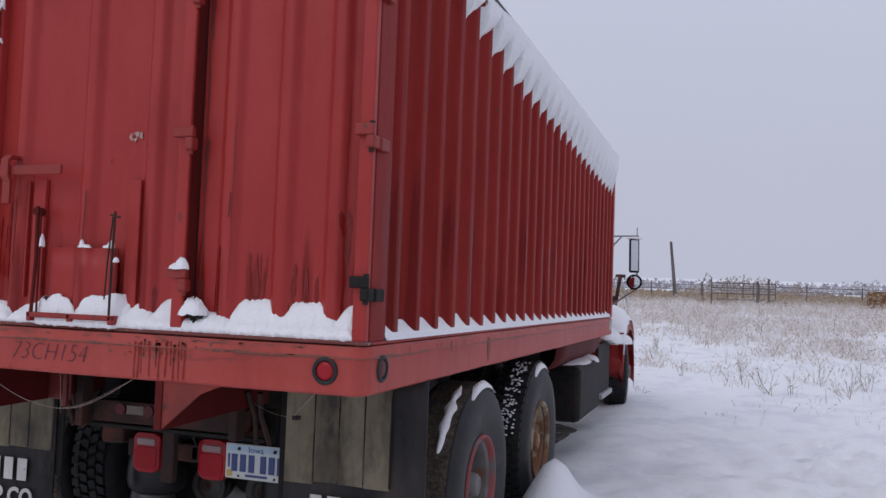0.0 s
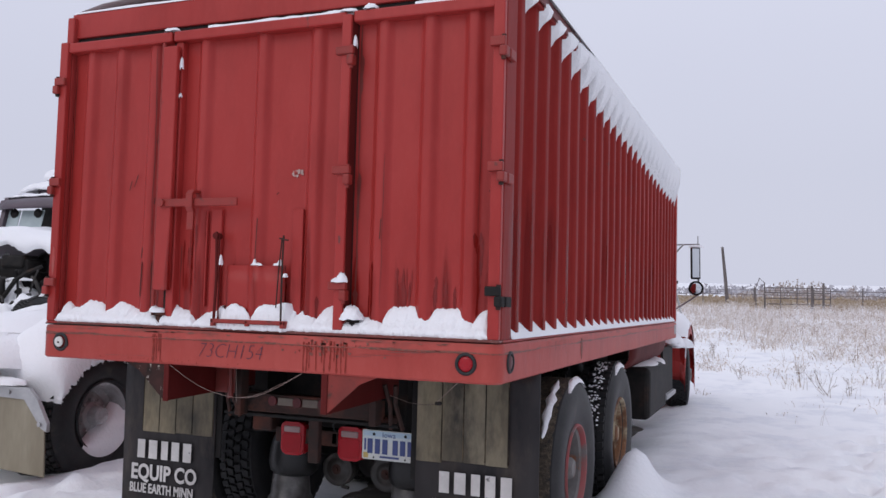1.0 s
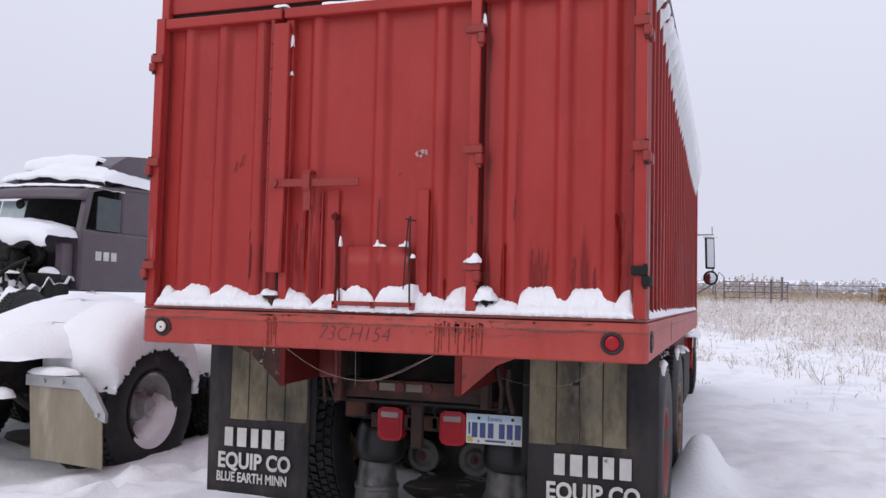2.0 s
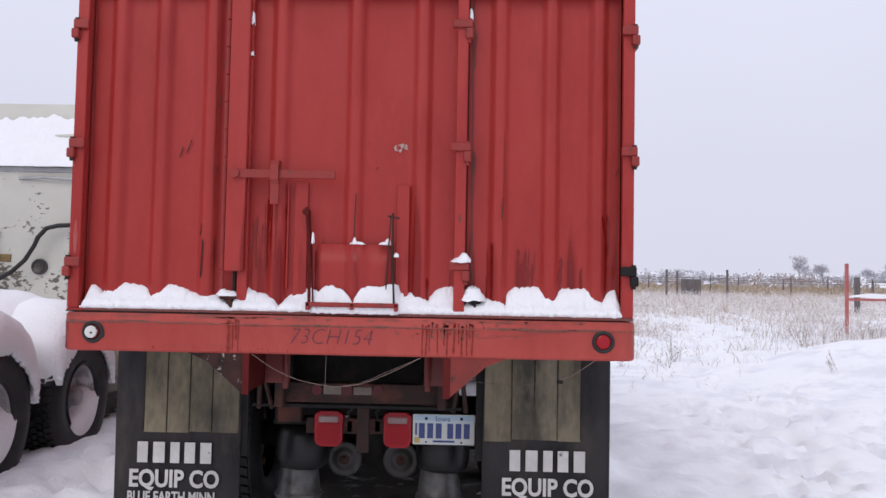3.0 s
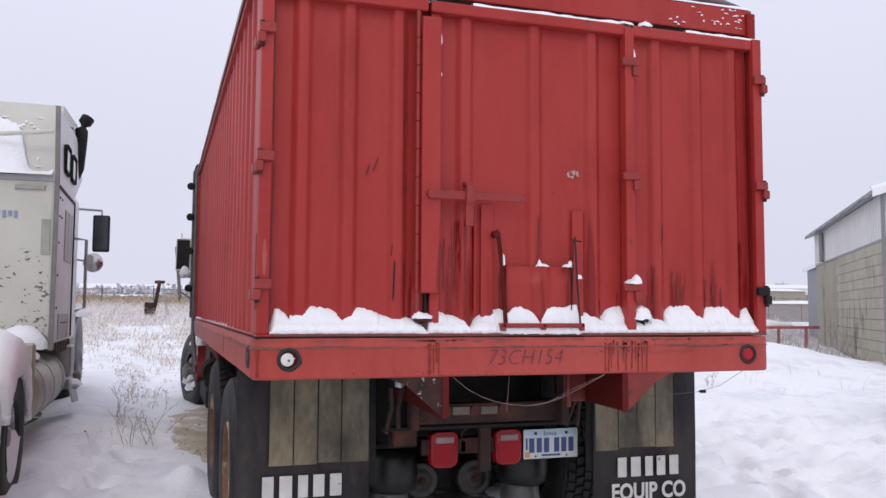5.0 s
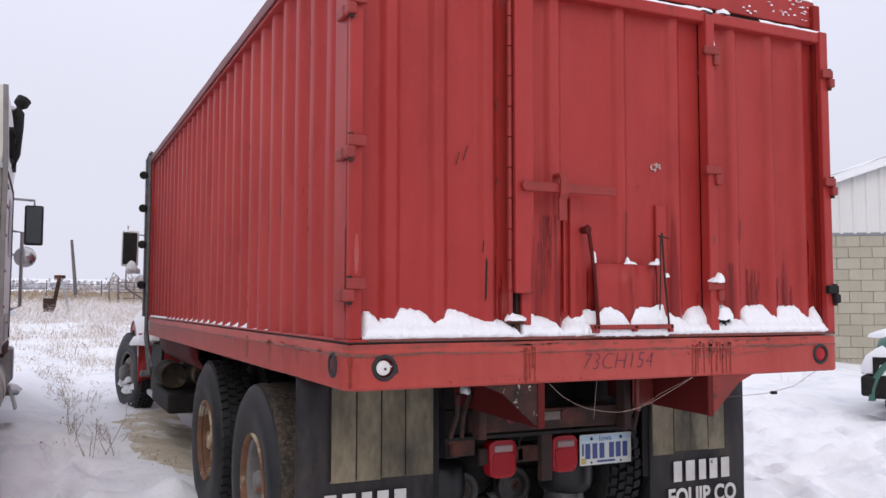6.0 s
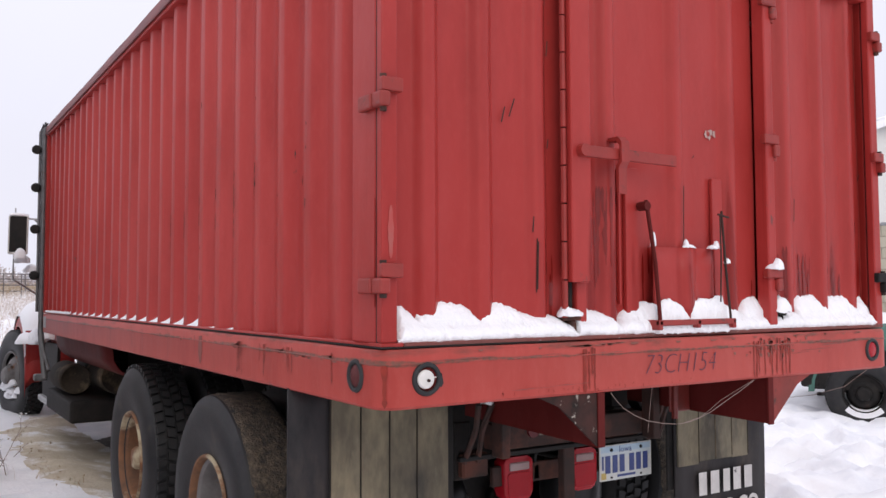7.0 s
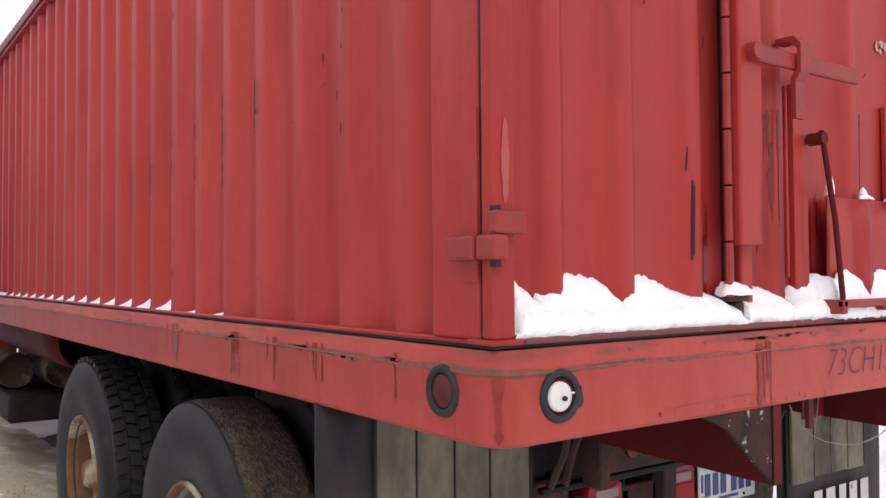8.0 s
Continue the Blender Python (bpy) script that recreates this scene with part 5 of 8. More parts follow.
        tube(bm, [(-1.0, y, 0.525), (-0.35, y, 0.525), (-0.2, y, 0.54), (0.2, y, 0.54), (0.35, y, 0.525), (1.0, y, 0.525)], 0.075, 14)
        lathe(bm, [(0.001, -0.24), (0.10, -0.23), (0.19, -0.12), (0.21, 0.0), (0.17, 0.14), (0.08, 0.24), (0.001, 0.25)], (0.0, y, 0.54), (0, 1, 0), 24)
        part("rear_axle", bm, BLACK_STEEL, truck, "", True)
    for s in (-1, 1):
        bm = bmesh.new()
        for k in range(5):
            h = 0.018
            tube(bm, [(s * 0.47, 1.45 + 0.09 * k, 0.60 + h * k), (s * 0.47, 2.16, 0.50 + h * k), (s * 0.47, 2.87 - 0.09 * k, 0.60 + h * k)], 0.016, 4)
        part("leaf_spring", bm, BLACK_STEEL, truck)
    # dark plate added to keep the opening under the rail black
    bm = bmesh.new()
    box(bm, -0.38, 0.38, 1.0, 1.04, 0.72, 1.20)
    part("dark_backing", bm, BLACK_STEEL, truck)
    for y in np.arange(0.9, 6.1, 0.62):
        part("floor_bearer", box(bmesh.new(), -1.15, 1.15, y, y + 0.05, 1.13, 1.21), BLACK_STEEL, truck)
    # sagging trailer wire
    bm = bmesh.new()
    tube(bm, [(-0.40, -0.004, 1.118), (-0.36, 0.01, 1.088), (-0.32, 0.02, 1.06), (-0.26, 0.026, 1.03), (-0.20, 0.03, 1.008), (-0.12, 0.03, 0.992), (-0.05, 0.03, 0.985), (0.01, 0.03, 0.988), (0.06, 0.03, 0.997), (0.12, 0.024, 1.018), (0.18, 0.02, 1.045), (0.25, 0.008, 1.08), (0.32, -0.004, 1.118)], 0.0012, 5)
    tube(bm, [(-0.02, 0.03, 0.987), (0.05, 0.025, 0.999), (0.11, 0.028, 1.021), (0.17, 0.03, 1.05), (0.32, 0.0, 1.118)], 0.0008, 5)
    tube(bm, [(0.46, 0.60, 0.98), (0.62, 0.50, 0.96), (0.78, 0.35, 0.975), (0.90, 0.15, 1.01), (0.97, 0.05, 1.05), (1.06, 0.0, 1.122)], 0.0012, 5)
    tube(bm, [(-0.10, 0.10, 1.12), (-0.105, 0.12, 0.95)], 0.001, 4)
    part("loose_wire", bm, WIRE, truck, "loose sagging tail lamp wire")
    bm = box(bmesh.new(), 0.912, 0.938, 0.115, 0.14, 1.008, 1.022, 0.003)
    part("wire_joint", bm, BLACK_STEEL, truck)
    TANK_A, TANK_B = 5.72, 5.25
    # fuel box, air tanks and the round-bottomed belly under the bed
    bm = bmesh.new()
    box(bm, 0.70, 1.165, 4.75, 5.95, 0.40, 0.885, 0.05, 3)
    part("tool_tank", bm, BLACK_STEEL, truck, "black steel fuel tank")
    bm = bmesh.new()
    box(bm, -1.14, -0.72, 5.30, 6.55, 0.42, 0.60, 0.025, 2)
    part("battery_box", bm, BLACK_STEEL, truck, "black battery box step")
    for x, y0, y1, z in ((-1.03, TANK_A, TANK_A + 0.60, 0.735), (-0.80, TANK_B, TANK_B + 0.75, 0.77)):
        bm = bmesh.new()
        lathe(bm, [(0.001, y0 + 0.012), (0.11, y0 + 0.010), (0.114, y0 - 0.004), (0.124, y0), (0.126, y0 + 0.04), (0.126, y1 - 0.04), (0.11, y1), (0.001, y1 + 0.02)], (x, 0, z), (0, 1, 0), 28)
        part("air_tank", bm, DUSTY, truck, "dusty round air tank", True)
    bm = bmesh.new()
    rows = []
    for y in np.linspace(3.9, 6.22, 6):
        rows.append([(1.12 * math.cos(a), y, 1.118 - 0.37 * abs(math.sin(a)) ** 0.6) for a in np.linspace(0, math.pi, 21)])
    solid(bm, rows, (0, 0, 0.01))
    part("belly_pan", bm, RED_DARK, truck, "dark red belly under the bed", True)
    # two added black boxes that block light under the cab
    part("underside_filler", box(bmesh.new(), -0.74, 0.74, 6.44, 7.45, 0.42, 0.96, 0.04), BLACK_STEEL, truck)
    part("underside_screen", box(bmesh.new(), -0.70, 0.70, 6.35, 6.42, 0.45, 1.12, 0.01), BLACK_STEEL, truck)


make_underbody()

WHEEL_LEFT = Wheel(RUBBER, RIM_GREY, RIM_RUST, RIM_GREY, RUBBER_DIRT, lug=False, r=0.508, rim=0.80)
WHEEL_RIGHT = Wheel(RUBBER, RIM_GREY, RIM_RED, RIM_GREY, RUBBER_DIRT, lug=False, r=0.515, rim=0.80)
WHEEL_MID = Wheel(RUBBER, RIM_RUST, RIM_RUST, RIM_RUST, rim=0.83)
WHEEL_INNER = Wheel(RUBBER, RIM_RUST, RIM_RUST, RIM_RUST)
for s in (-1, 1):
    for y, w in ((1.58, WHEEL_LEFT if s < 0 else WHEEL_RIGHT), (2.98, WHEEL_MID)):
        w.place(truck, s * 1.215, y, w.r, s, 17 * s + 40 * y)
        WHEEL_INNER.place(truck, s * 0.905, y, WHEEL_INNER.r, s, 50 * s)
WHEEL_FRONT = Wheel(RUBBER, RIM_GREY, RIM_GREY, RIM_GREY, front=True)


def make_cab():
    bm = bmesh.new()
    box(bm, -0.98, 0.98, 6.45, 7.85, 0.95, 1.62, 0.06, 3)
    body = part("cab_body", bm, RED, truck, "red cab lower body", True)
    bm = bmesh.new()
    prism(bm, [(-0.93, 6.47, 1.60), (-0.93, 7.82, 1.60), (-0.84, 7.45, 2.30), (-0.84, 6.52, 2.34)], (0.01, 0, 0))
    rows = []
    for x, k in ((-0.93, 0), (-0.84, 1), (-0.5, 1.25), (0, 1.3), (0.5, 1.25), (0.84, 1), (0.93, 0)):
        z = 1.60 + 0.70 * k
        rows.append([(x, 6.46 + 0.03 * k, z), (x, 6.8, z + 0.02 * k), (x, 7.2, z + 0.02 * k), (x, 7.84 - 0.36 * k, z)])
    solid(bm, rows, (0, 0, -0.02))
    part("cab_roof", bm, RED, truck, "red cab roof", True)
    bm = bmesh.new()
    box(bm, -0.93, 0.93, 6.46, 6.48, 1.6, 2.33)
    part("cab_back", bm, RED, truck)
    bm = bmesh.new()
    box(bm, -0.62, 0.62, 7.85, 10.1, 1.0, 1.62, 0.10, 3)
    part("hood", bm, RED, truck, "red engine hood", True)
    for s in (-1, 1):
        # rounded front mudguard
        bm = bmesh.new()
        rows = []
        for a in np.linspace(-0.12, math.pi + 0.25, 20):
            y, z = 9.0 - 0.66 * math.cos(a), 0.58 + 0.68 * math.sin(a)
            rows.append([(s * x, y, z + dz) for x, dz in ((0.60, 0.02), (0.90, 0.02), (1.04, 0.0), (1.10, -0.06), (1.11, -0.16))])
        solid(bm, rows, (0, 0, -0.015))
        part("front_mudguard", bm, RED, truck, "flared red front mudguard", True)
        part("mudguard_skirt", prism(bmesh.new(), [(s * 0.62, 8.36, 0.66), (s * 1.10, 8.36, 0.66), (s * 1.11, 8.345, 1.06), (s * 0.62, 8.345, 1.06)], (0, 0.015, 0)), RED, truck)
        w = WHEEL_FRONT.place(truck, s * 1.12 - 0.07, 9.0, 0.525, s, 20)
        w.matrix_basis = pose(s * 1.12 - 0.07, 9.0, 0.525, 0, 0, 13) @ pose(0, 0, 0, 20, 0, 0 if s > 0 else 180)
        bm = bmesh.new()
        xm = 1.345
        half = 0.056 if s > 0 else 0.088
        box(bm, s * xm - half, s * xm + half, 7.06, 7.10, 1.78, 2.16, 0.015, 2)
        swing = Matrix.Translation((s * xm, 7.08, 1.97)) @ pose(0, 0, 0, -5, 0, 17 if s > 0 else -13) @ Matrix.Translation((-s * xm, -7.08, -1.97))
        bmesh.ops.transform(bm, matrix=swing, verts=bm.verts)
        if s < 0:
            bm.transform(Matrix.Translation((0, 0, 0.06)))
        mir = part("mirror", bm, BLACK_STEEL if s > 0 else LAMP_WHITE, truck, "tall truck mirror on tube arms")
        bm = box(bmesh.new(), s * xm - half + 0.014, s * xm + half - 0.014, 7.054, 7.062, 1.80, 2.145, 0.004)
        bmesh.ops.transform(bm, matrix=swing, verts=bm.verts)
        if s < 0:
            bm.transform(Matrix.Translation((0, 0, 0.06)))
        # left glass is plain black in place of the dark truck it mirrors
        part("mirror_glass", bm, MIRROR if s > 0 else BLACK_STEEL, mir)
        if s > 0:
            bm = bmesh.new()
            lathe(bm, [(0.001, -0.012), (0.05, -0.008), (0.074, 0.0), (0.074, 0.035), (0.001, 0.045)], (s * 1.355, 7.06, 1.675), (0, 1, 0), 24)
            part("spot_mirror", bm, MIRROR, mir, "small round convex mirror", True)
            part("spot_rim", lathe(bmesh.new(), [(0.074, -0.006), (0.086, -0.004), (0.086, 0.02), (0.074, 0.022)], (s * 1.355, 7.06, 1.675), (0, 1, 0), 24), BLACK_STEEL, mir)
        bm = bmesh.new()
        tube(bm, [(s * 0.90, 7.3, 2.20), (s * 1.38, 7.10, 2.195), (s * 1.38, 7.10, 1.6)], 0.012, 6)
        tube(bm, [(s * 0.92, 7.35, 1.92), (s * 1.20, 7.12, 2.19)], 0.009, 6)
        tube(bm, [(s * 1.38, 7.10, 1.6), (s * 0.98, 7.4, 1.35)], 0.010, 6)
        tube(bm, [(s * 1.37, 7.1, 2.19), (s * 1.37, 7.1, 2.29)], 0.006, 6)
        part("mirror_arm", bm, GALV, mir)
        bm = bmesh.new()
        box(bm, min(s * 0.985, s * 1.01), max(s * 0.985, s * 1.01), 6.55, 7.6, 1.0, 1.6, 0.02, 2)
        part("cab_door", bm, RED, truck)
        bm = bmesh.new()
        prism(bm, [(s * 0.905, 6.65, 1.68), (s * 0.905, 7.62, 1.68), (s * 0.86, 7.40, 2.22), (s * 0.86, 6.68, 2.22)], (s * 0.012, 0, 0))
        part("cab_window", bm, DARK_GLASS, truck)
        part("cab_step", box(bmesh.new(), min(s * 0.80, s * 1.10), max(s * 0.80, s * 1.10), 6.60, 7.40, 0.40, 0.46, 0.01), GALV, truck, "steel cab step")
        part("step_side", prism(bmesh.new(), [(s * 1.06, 6.60, 0.46), (s * 1.06, 7.40, 0.46), (s * 1.03, 7.60, 0.98), (s * 1.03, 6.70, 0.98)], (-s * 0.03, 0, 0)), BLACK_STEEL, truck)
    # tarp crank post at the front of the box
    bm = bmesh.new()
    tube(bm, [(-1.245, 6.22, 1.12), (-1.245, 6.22, 2.93), (-1.23, 6.20, 2.98)], 0.022, 10)
    tube(bm, [(-1.275, 6.25, 1.30), (-1.275, 6.25, 2.90), (-1.25, 6.22, 2.97)], 0.012, 8)
    tube(bm, [(-1.245, 6.22, 1.14), (-1.22, 6.10, 0.72)], 0.025, 8)
    tube(bm, [(-1.250, 6.24, 1.10), (-1.21, 5.95, 0.80)], 0.016, 8)
    box(bm, -1.30, -1.20, 6.1, 6.2, 0.70, 0.76, 0.01)
    post = part("crank_post", bm, CRANK, truck, "dark steel tarp crank post with clamps")
    for z in (1.62, 2.03, 2.40, 2.74):
        bm = bmesh.new()
        lathe(bm, [(0.001, -0.03), (0.035, -0.028), (0.042, 0), (0.035, 0.03), (0.001, 0.032)], (-1.305, 6.24, z), (0.3, 1, 0.1), 14)
        box(bm, -1.305, -1.21, 6.24, 6.27, z - 0.025, z + 0.025, 0.006)
        part("clamp", bm, BLACK_STEEL, post)


make_cab()


# ---- snow lying on the grain truck ----
def snow_on_ledge():
    ribs = [c for d in DOORS for c in d[2]] + [-0.50, 0.478]
    lobes = ((-1.20, -1.082, 0.108, 0.084), (-1.082, -0.862, 0.104, 0.086), (-0.862, -0.500, 0.104, 0.034), (-0.500, -0.302, 0.108, 0.040), (-0.302, -0.128, 0.050, 0.112), (-0.128, 0.022, 0.118, 0.066),
             (0.022, 0.236, 0.090, 0.118), (0.236, 0.346, 0.096, 0.078), (0.346, 0.482, 0.094, 0.116), (0.482, 0.680, 0.062, 0.066), (0.680, 0.888, 0.110, 0.116), (0.888, 1.090, 0.114, 0.112), (1.090, 1.20, 0.100, 0.126))
    bm = bmesh.new()
    xs = np.linspace(-1.168, 1.185, 620)
    rows = []
    for x in xs:
        left, right, ha, hb = next(q for q in lobes if q[0] <= x < q[1])
        k = (x - left) / (right - left)
        near = min(x - left, right - x)
        lobe = ha + (hb - ha) * k + 0.001 - 0.036 * math.exp(-(near / 0.024) ** 1.5)
        lobe += 0.010 * wobble(x, 0, 7, 11) + 0.004 * wobble(x, 0, 2, 48) + 0.0025 * wobble(x, 0, 9, 110)
        f = 0.020 + 0.006 * wobble(x, 0, 3, 14)
        z0 = 1.302
        e = smooth(-1.168, -1.14, x) * smooth(1.185, 1.15, x)
        h = 0.012 + lobe * (0.2 + 0.8 * e)
        face = (0.046 + 0.012 * wobble(x, 3, 2, 6) + 0.006 * wobble(x, 3, 5, 24)) * (0.35 + 0.65 * e) * min(1.0, h / 0.06)
        top = max(h, face + 0.006)
        prof = [(f + 0.008, z0 - 0.003), (f, z0 + 0.008), (f + 0.002, z0 + 0.45 * face), (f + 0.010, z0 + 0.80 * face), (f + 0.026, z0 + face), (0.052, z0 + face + 0.35 * (top - face)), (0.074, z0 + face + 0.80 * (top - face)), (0.086, z0 + top), (0.100, z0 + top * 1.03)]
        lean = 1 - 0.60 * smooth(-0.175, -0.150, x) * smooth(0.225, 0.200, x)
        prof = [(y * lean, z) for y, z in prof]
        rows.append([(x, y + 0.005 * wobble(x, z, 5, 45) + 0.003 * wobble(x, z, 3, 120), z + 0.004 * wobble(x, y, 8, 55) + 0.003 * wobble(x, y, 2, 130)) for y, z in prof])
    solid(bm, rows, (0, 0.003, -0.002))
    tagged(part("ledge_snow", bm, SNOW, None, "", True), "fresh snow bank lying along the rear ledge under the doors", "snow", kind="stuff")


snow_on_ledge()


def snow_lump(bm, x, y, z, rx, ry, rz, seed=0, n=14, rough=0.16):
    """A soft cap of snow."""
    rows = []
    for i in range(8):
        a = math.pi / 2 * i / 7
        rows.append([(x + rx * math.sin(a) * math.cos(b) * (1 + rough * wobble(math.cos(b), math.sin(b) + seed, a, 1.6)), y + ry * math.sin(a) * math.sin(b) * (1 + rough * wobble(math.cos(b), seed, math.sin(b), 1.6)),
                      z + rz * math.cos(a) + 0.65 * rough * rz * wobble(math.cos(b) * 2, math.sin(b) * 2, i + seed)) for b in np.linspace(0, 2 * math.pi, n)])
    grid(bm, rows)


def small_caps():
    spots = ((0.535, 0.04, 1.362, 0.052, 0.04, 0.060), (0.555, 0.04, 1.366, 0.03, 0.035, 0.048), (0.475, 0.015, 1.526, 0.036, 0.025, 0.022), (0.496, 0.012, 1.526, 0.026, 0.022, 0.042), (-0.525, 0.04, 1.364, 0.048, 0.035, 0.024), (-0.545, 0.04, 1.366, 0.022, 0.03, 0.030), (-0.452, 0.045, 2.56, 0.010, 0.012, 0.06), (-0.450, 0.045, 2.42, 0.008, 0.01, 0.022),
             (0.508, 0.045, 2.59, 0.012, 0.014, 0.05), (-0.160, 0.030, 1.60, 0.008, 0.012, 0.045), (0.150, 0.034, 1.598, 0.024, 0.016, 0.012), (0.166, 0.030, 1.598, 0.014, 0.014, 0.026), (0.035, 0.042, 1.598, 0.032, 0.014, 0.012), (0.020, 0.042, 1.598, 0.010, 0.012, 0.030), (0.205, 0.015, 1.545, 0.012, 0.012, 0.018), (0.58, 0.05, 2.755, 0.035, 0.03, 0.026), (-0.52, 0.05, 2.755, 0.05, 0.03, 0.02), (0.47, 0.05, 2.752, 0.05, 0.03, 0.018),
             (-0.475, 0.58, 1.03, 0.02, 0.04, 0.035))
    bm = bmesh.new()
    for i, s in enumerate(spots):
        snow_lump(bm, *s, seed=i * 1.7, n=18, rough=0.38)
    # long rims on the top bars and the header
    for x0, x1, z, y in ((0.80, 1.235, 2.752, 0.06), (-0.3, 0.45, 2.752, 0.06), (-1.2, 1.2, 2.925, 0.105)):
        rows = []
        for x in np.linspace(x0, x1, 40):
            h = 0.010 + 0.010 * abs(wobble(x, z, 0, 9))
            rows.append([(x, y - 0.022, z - 0.001), (x, y - 0.016, z + h), (x, y + 0.012, z + h * 1.2), (x, y + 0.02, z)])
        grid(bm, rows)
    rnd = random.Random(17)
    for i in range(34):
        snow_lump(bm, 1.2 - 0.5 * rnd.random() ** 2, 0.083, 2.80 + 0.11 * rnd.random(), rnd.uniform(0.004, 0.013), 0.005, rnd.uniform(0.004, 0.010), i, 8, 0.5)
    tagged(part("snow_caps", bm, SNOW, None, "", True), "little caps of snow caught on hinges, catches and top bars", "snow", kind="stuff")


small_caps()


def side_snow(s):
    """Wedges of snow between the ribs on the ledge."""
    bm = bmesh.new()
    # one wedge against the sheet: the ribs cut it into teeth
    rows = []
    for y in np.arange(0.21, BOX_Y - 0.02, 0.019) if s > 0 else ():
        h = 0.088 * (0.85 + 0.35 * wobble(y, 0, s, 3.1))
        rows.append([(s * (RAIL_X - 0.012), y, 1.300), (s * (RAIL_X - 0.017), y, 1.304 + 0.10 * h), (s * (RIB_X + 0.002), y, 1.304 + 0.26 * h), (s * (RIB_X - 0.018), y, 1.304 + 0.56 * h), (s * (REC_X - 0.004), y, 1.304 + h)])
    if rows:
        grid(bm, rows)
    else:
        for n in range(4, 25):
            y0 = RIB0 + n * PITCH
            full = 1.0 if n > 5 else 0.28
            rows = []
            for k in np.linspace(0, 1, 9):
                y = y0 - 0.002 + k * (0.165 if full == 1 else 0.07)
                if y > BOX_Y - 0.02:
                    break
                h = full * (0.074 + 0.014 * wobble(n, 0, 4, 7.3)) * (1 - 0.86 * k) + 0.002 * wobble(y, 0, 2, 40)
                rows.append([(s * (RIB_X + 0.004), y, 1.300), (s * (RIB_X - 0.004), y, 1.301 + 0.30 * h), (s * (REC_X + 0.008), y, 1.301 + 0.85 * h), (s * (REC_X - 0.004), y, 1.301 + h)])
            if len(rows) > 1:
                grid(bm, rows)
    # thin strip in front of the ribs
    rows = []
    for y in np.linspace(0.22 if s > 0 else 4.9, BOX_Y - 0.03, 120):
        w = 0.006 + 0.005 * wobble(y, 0, s, 9)
        rows.append([(s * (RAIL_X - 0.010), y, 1.299), (s * (RAIL_X - 0.012), y, 1.303 + w), (s * (RIB_X + 0.002), y, 1.306 + w * 1.4)])
    grid(bm, rows)
    tagged(part("side_ledge_snow", bm, SNOW, None, "", True), "small snow wedges between the ribs along the side ledge", "snow", kind="stuff")


for s in (-1, 1):
    side_snow(s)


def plastered_snow():
    """Wind-blown snow stuck to the upper part of the side, ragged below."""
    def low(y):
        base = 2.84 - 0.22 * smooth(0.25, 2.4, y) - 0.12 * smooth(2.4, 6.0, y)
        k = ((y - RIB0) % PITCH) / PITCH
        return base - 0.11 + 0.25 * k + 0.016 * wobble(y, 0, 0, 11)

    def high(y):
        return 2.885 + 0.05 * smooth(0.8, 2.0, y) + 0.008 * wobble(y, 0, 3, 3)

    rows = []
    for y in [v for v in np.arange(0.33, BOX_Y - 0.01, 0.0127)]:
        z0, z1 = low(y), high(y)
        z0 = min(z0, z1 - 0.002)
        row = []
        for t in (0, 0.12, 0.3, 0.5, 0.7, 0.9, 1.0):
            z = z0 + (z1 - z0) * t
            cling = REC_X + (RIB_X - REC_X) * side_profile(y)
            full = 1.252 + 0.012 * smooth(0.8, 2.2, y)
            x = cling + 0.005 + (full - cling) * smooth(z0, max(z0 + 0.05, 2.845), z) ** 0.8 + 0.003 * wobble(y, z, 0, 6)
            row.append((x, y, z))
        rows.append(row)
    bm = bmesh.new()
    solid(bm, rows, (-0.02, 0, 0))
    tagged(part("plastered_snow", bm, SNOW, None, "", True), "wind-driven snow stuck to the top of the corrugated side", "snow", kind="stuff")
    bm = bmesh.new()
    rows = []
    for y in np.linspace(0.13, BOX_Y + 0.02, 70):
        row = [(-1.235, y, BOX_TOP + 0.04)]
        for x in np.linspace(-1.232, 1.225, 15):
            e = smooth(1.24, 1.0, abs(x))
            row.append((x, y, BOX_TOP + 0.05 + 0.07 * (1 - (x / 1.24) ** 2) * smooth(0.1, 0.5, y) + 0.045 * e + 0.012 * wobble(x, y, 5, 3)))
        row.append((1.258 + 0.008 * smooth(0.8, 2.2, y), y, BOX_TOP + 0.030))
        rows.append(row)
    grid(bm, rows)
    tagged(part("roof_snow", bm, SNOW, None, "", True), "layer of snow on the roll tarp", "snow", kind="stuff")


plastered_snow()


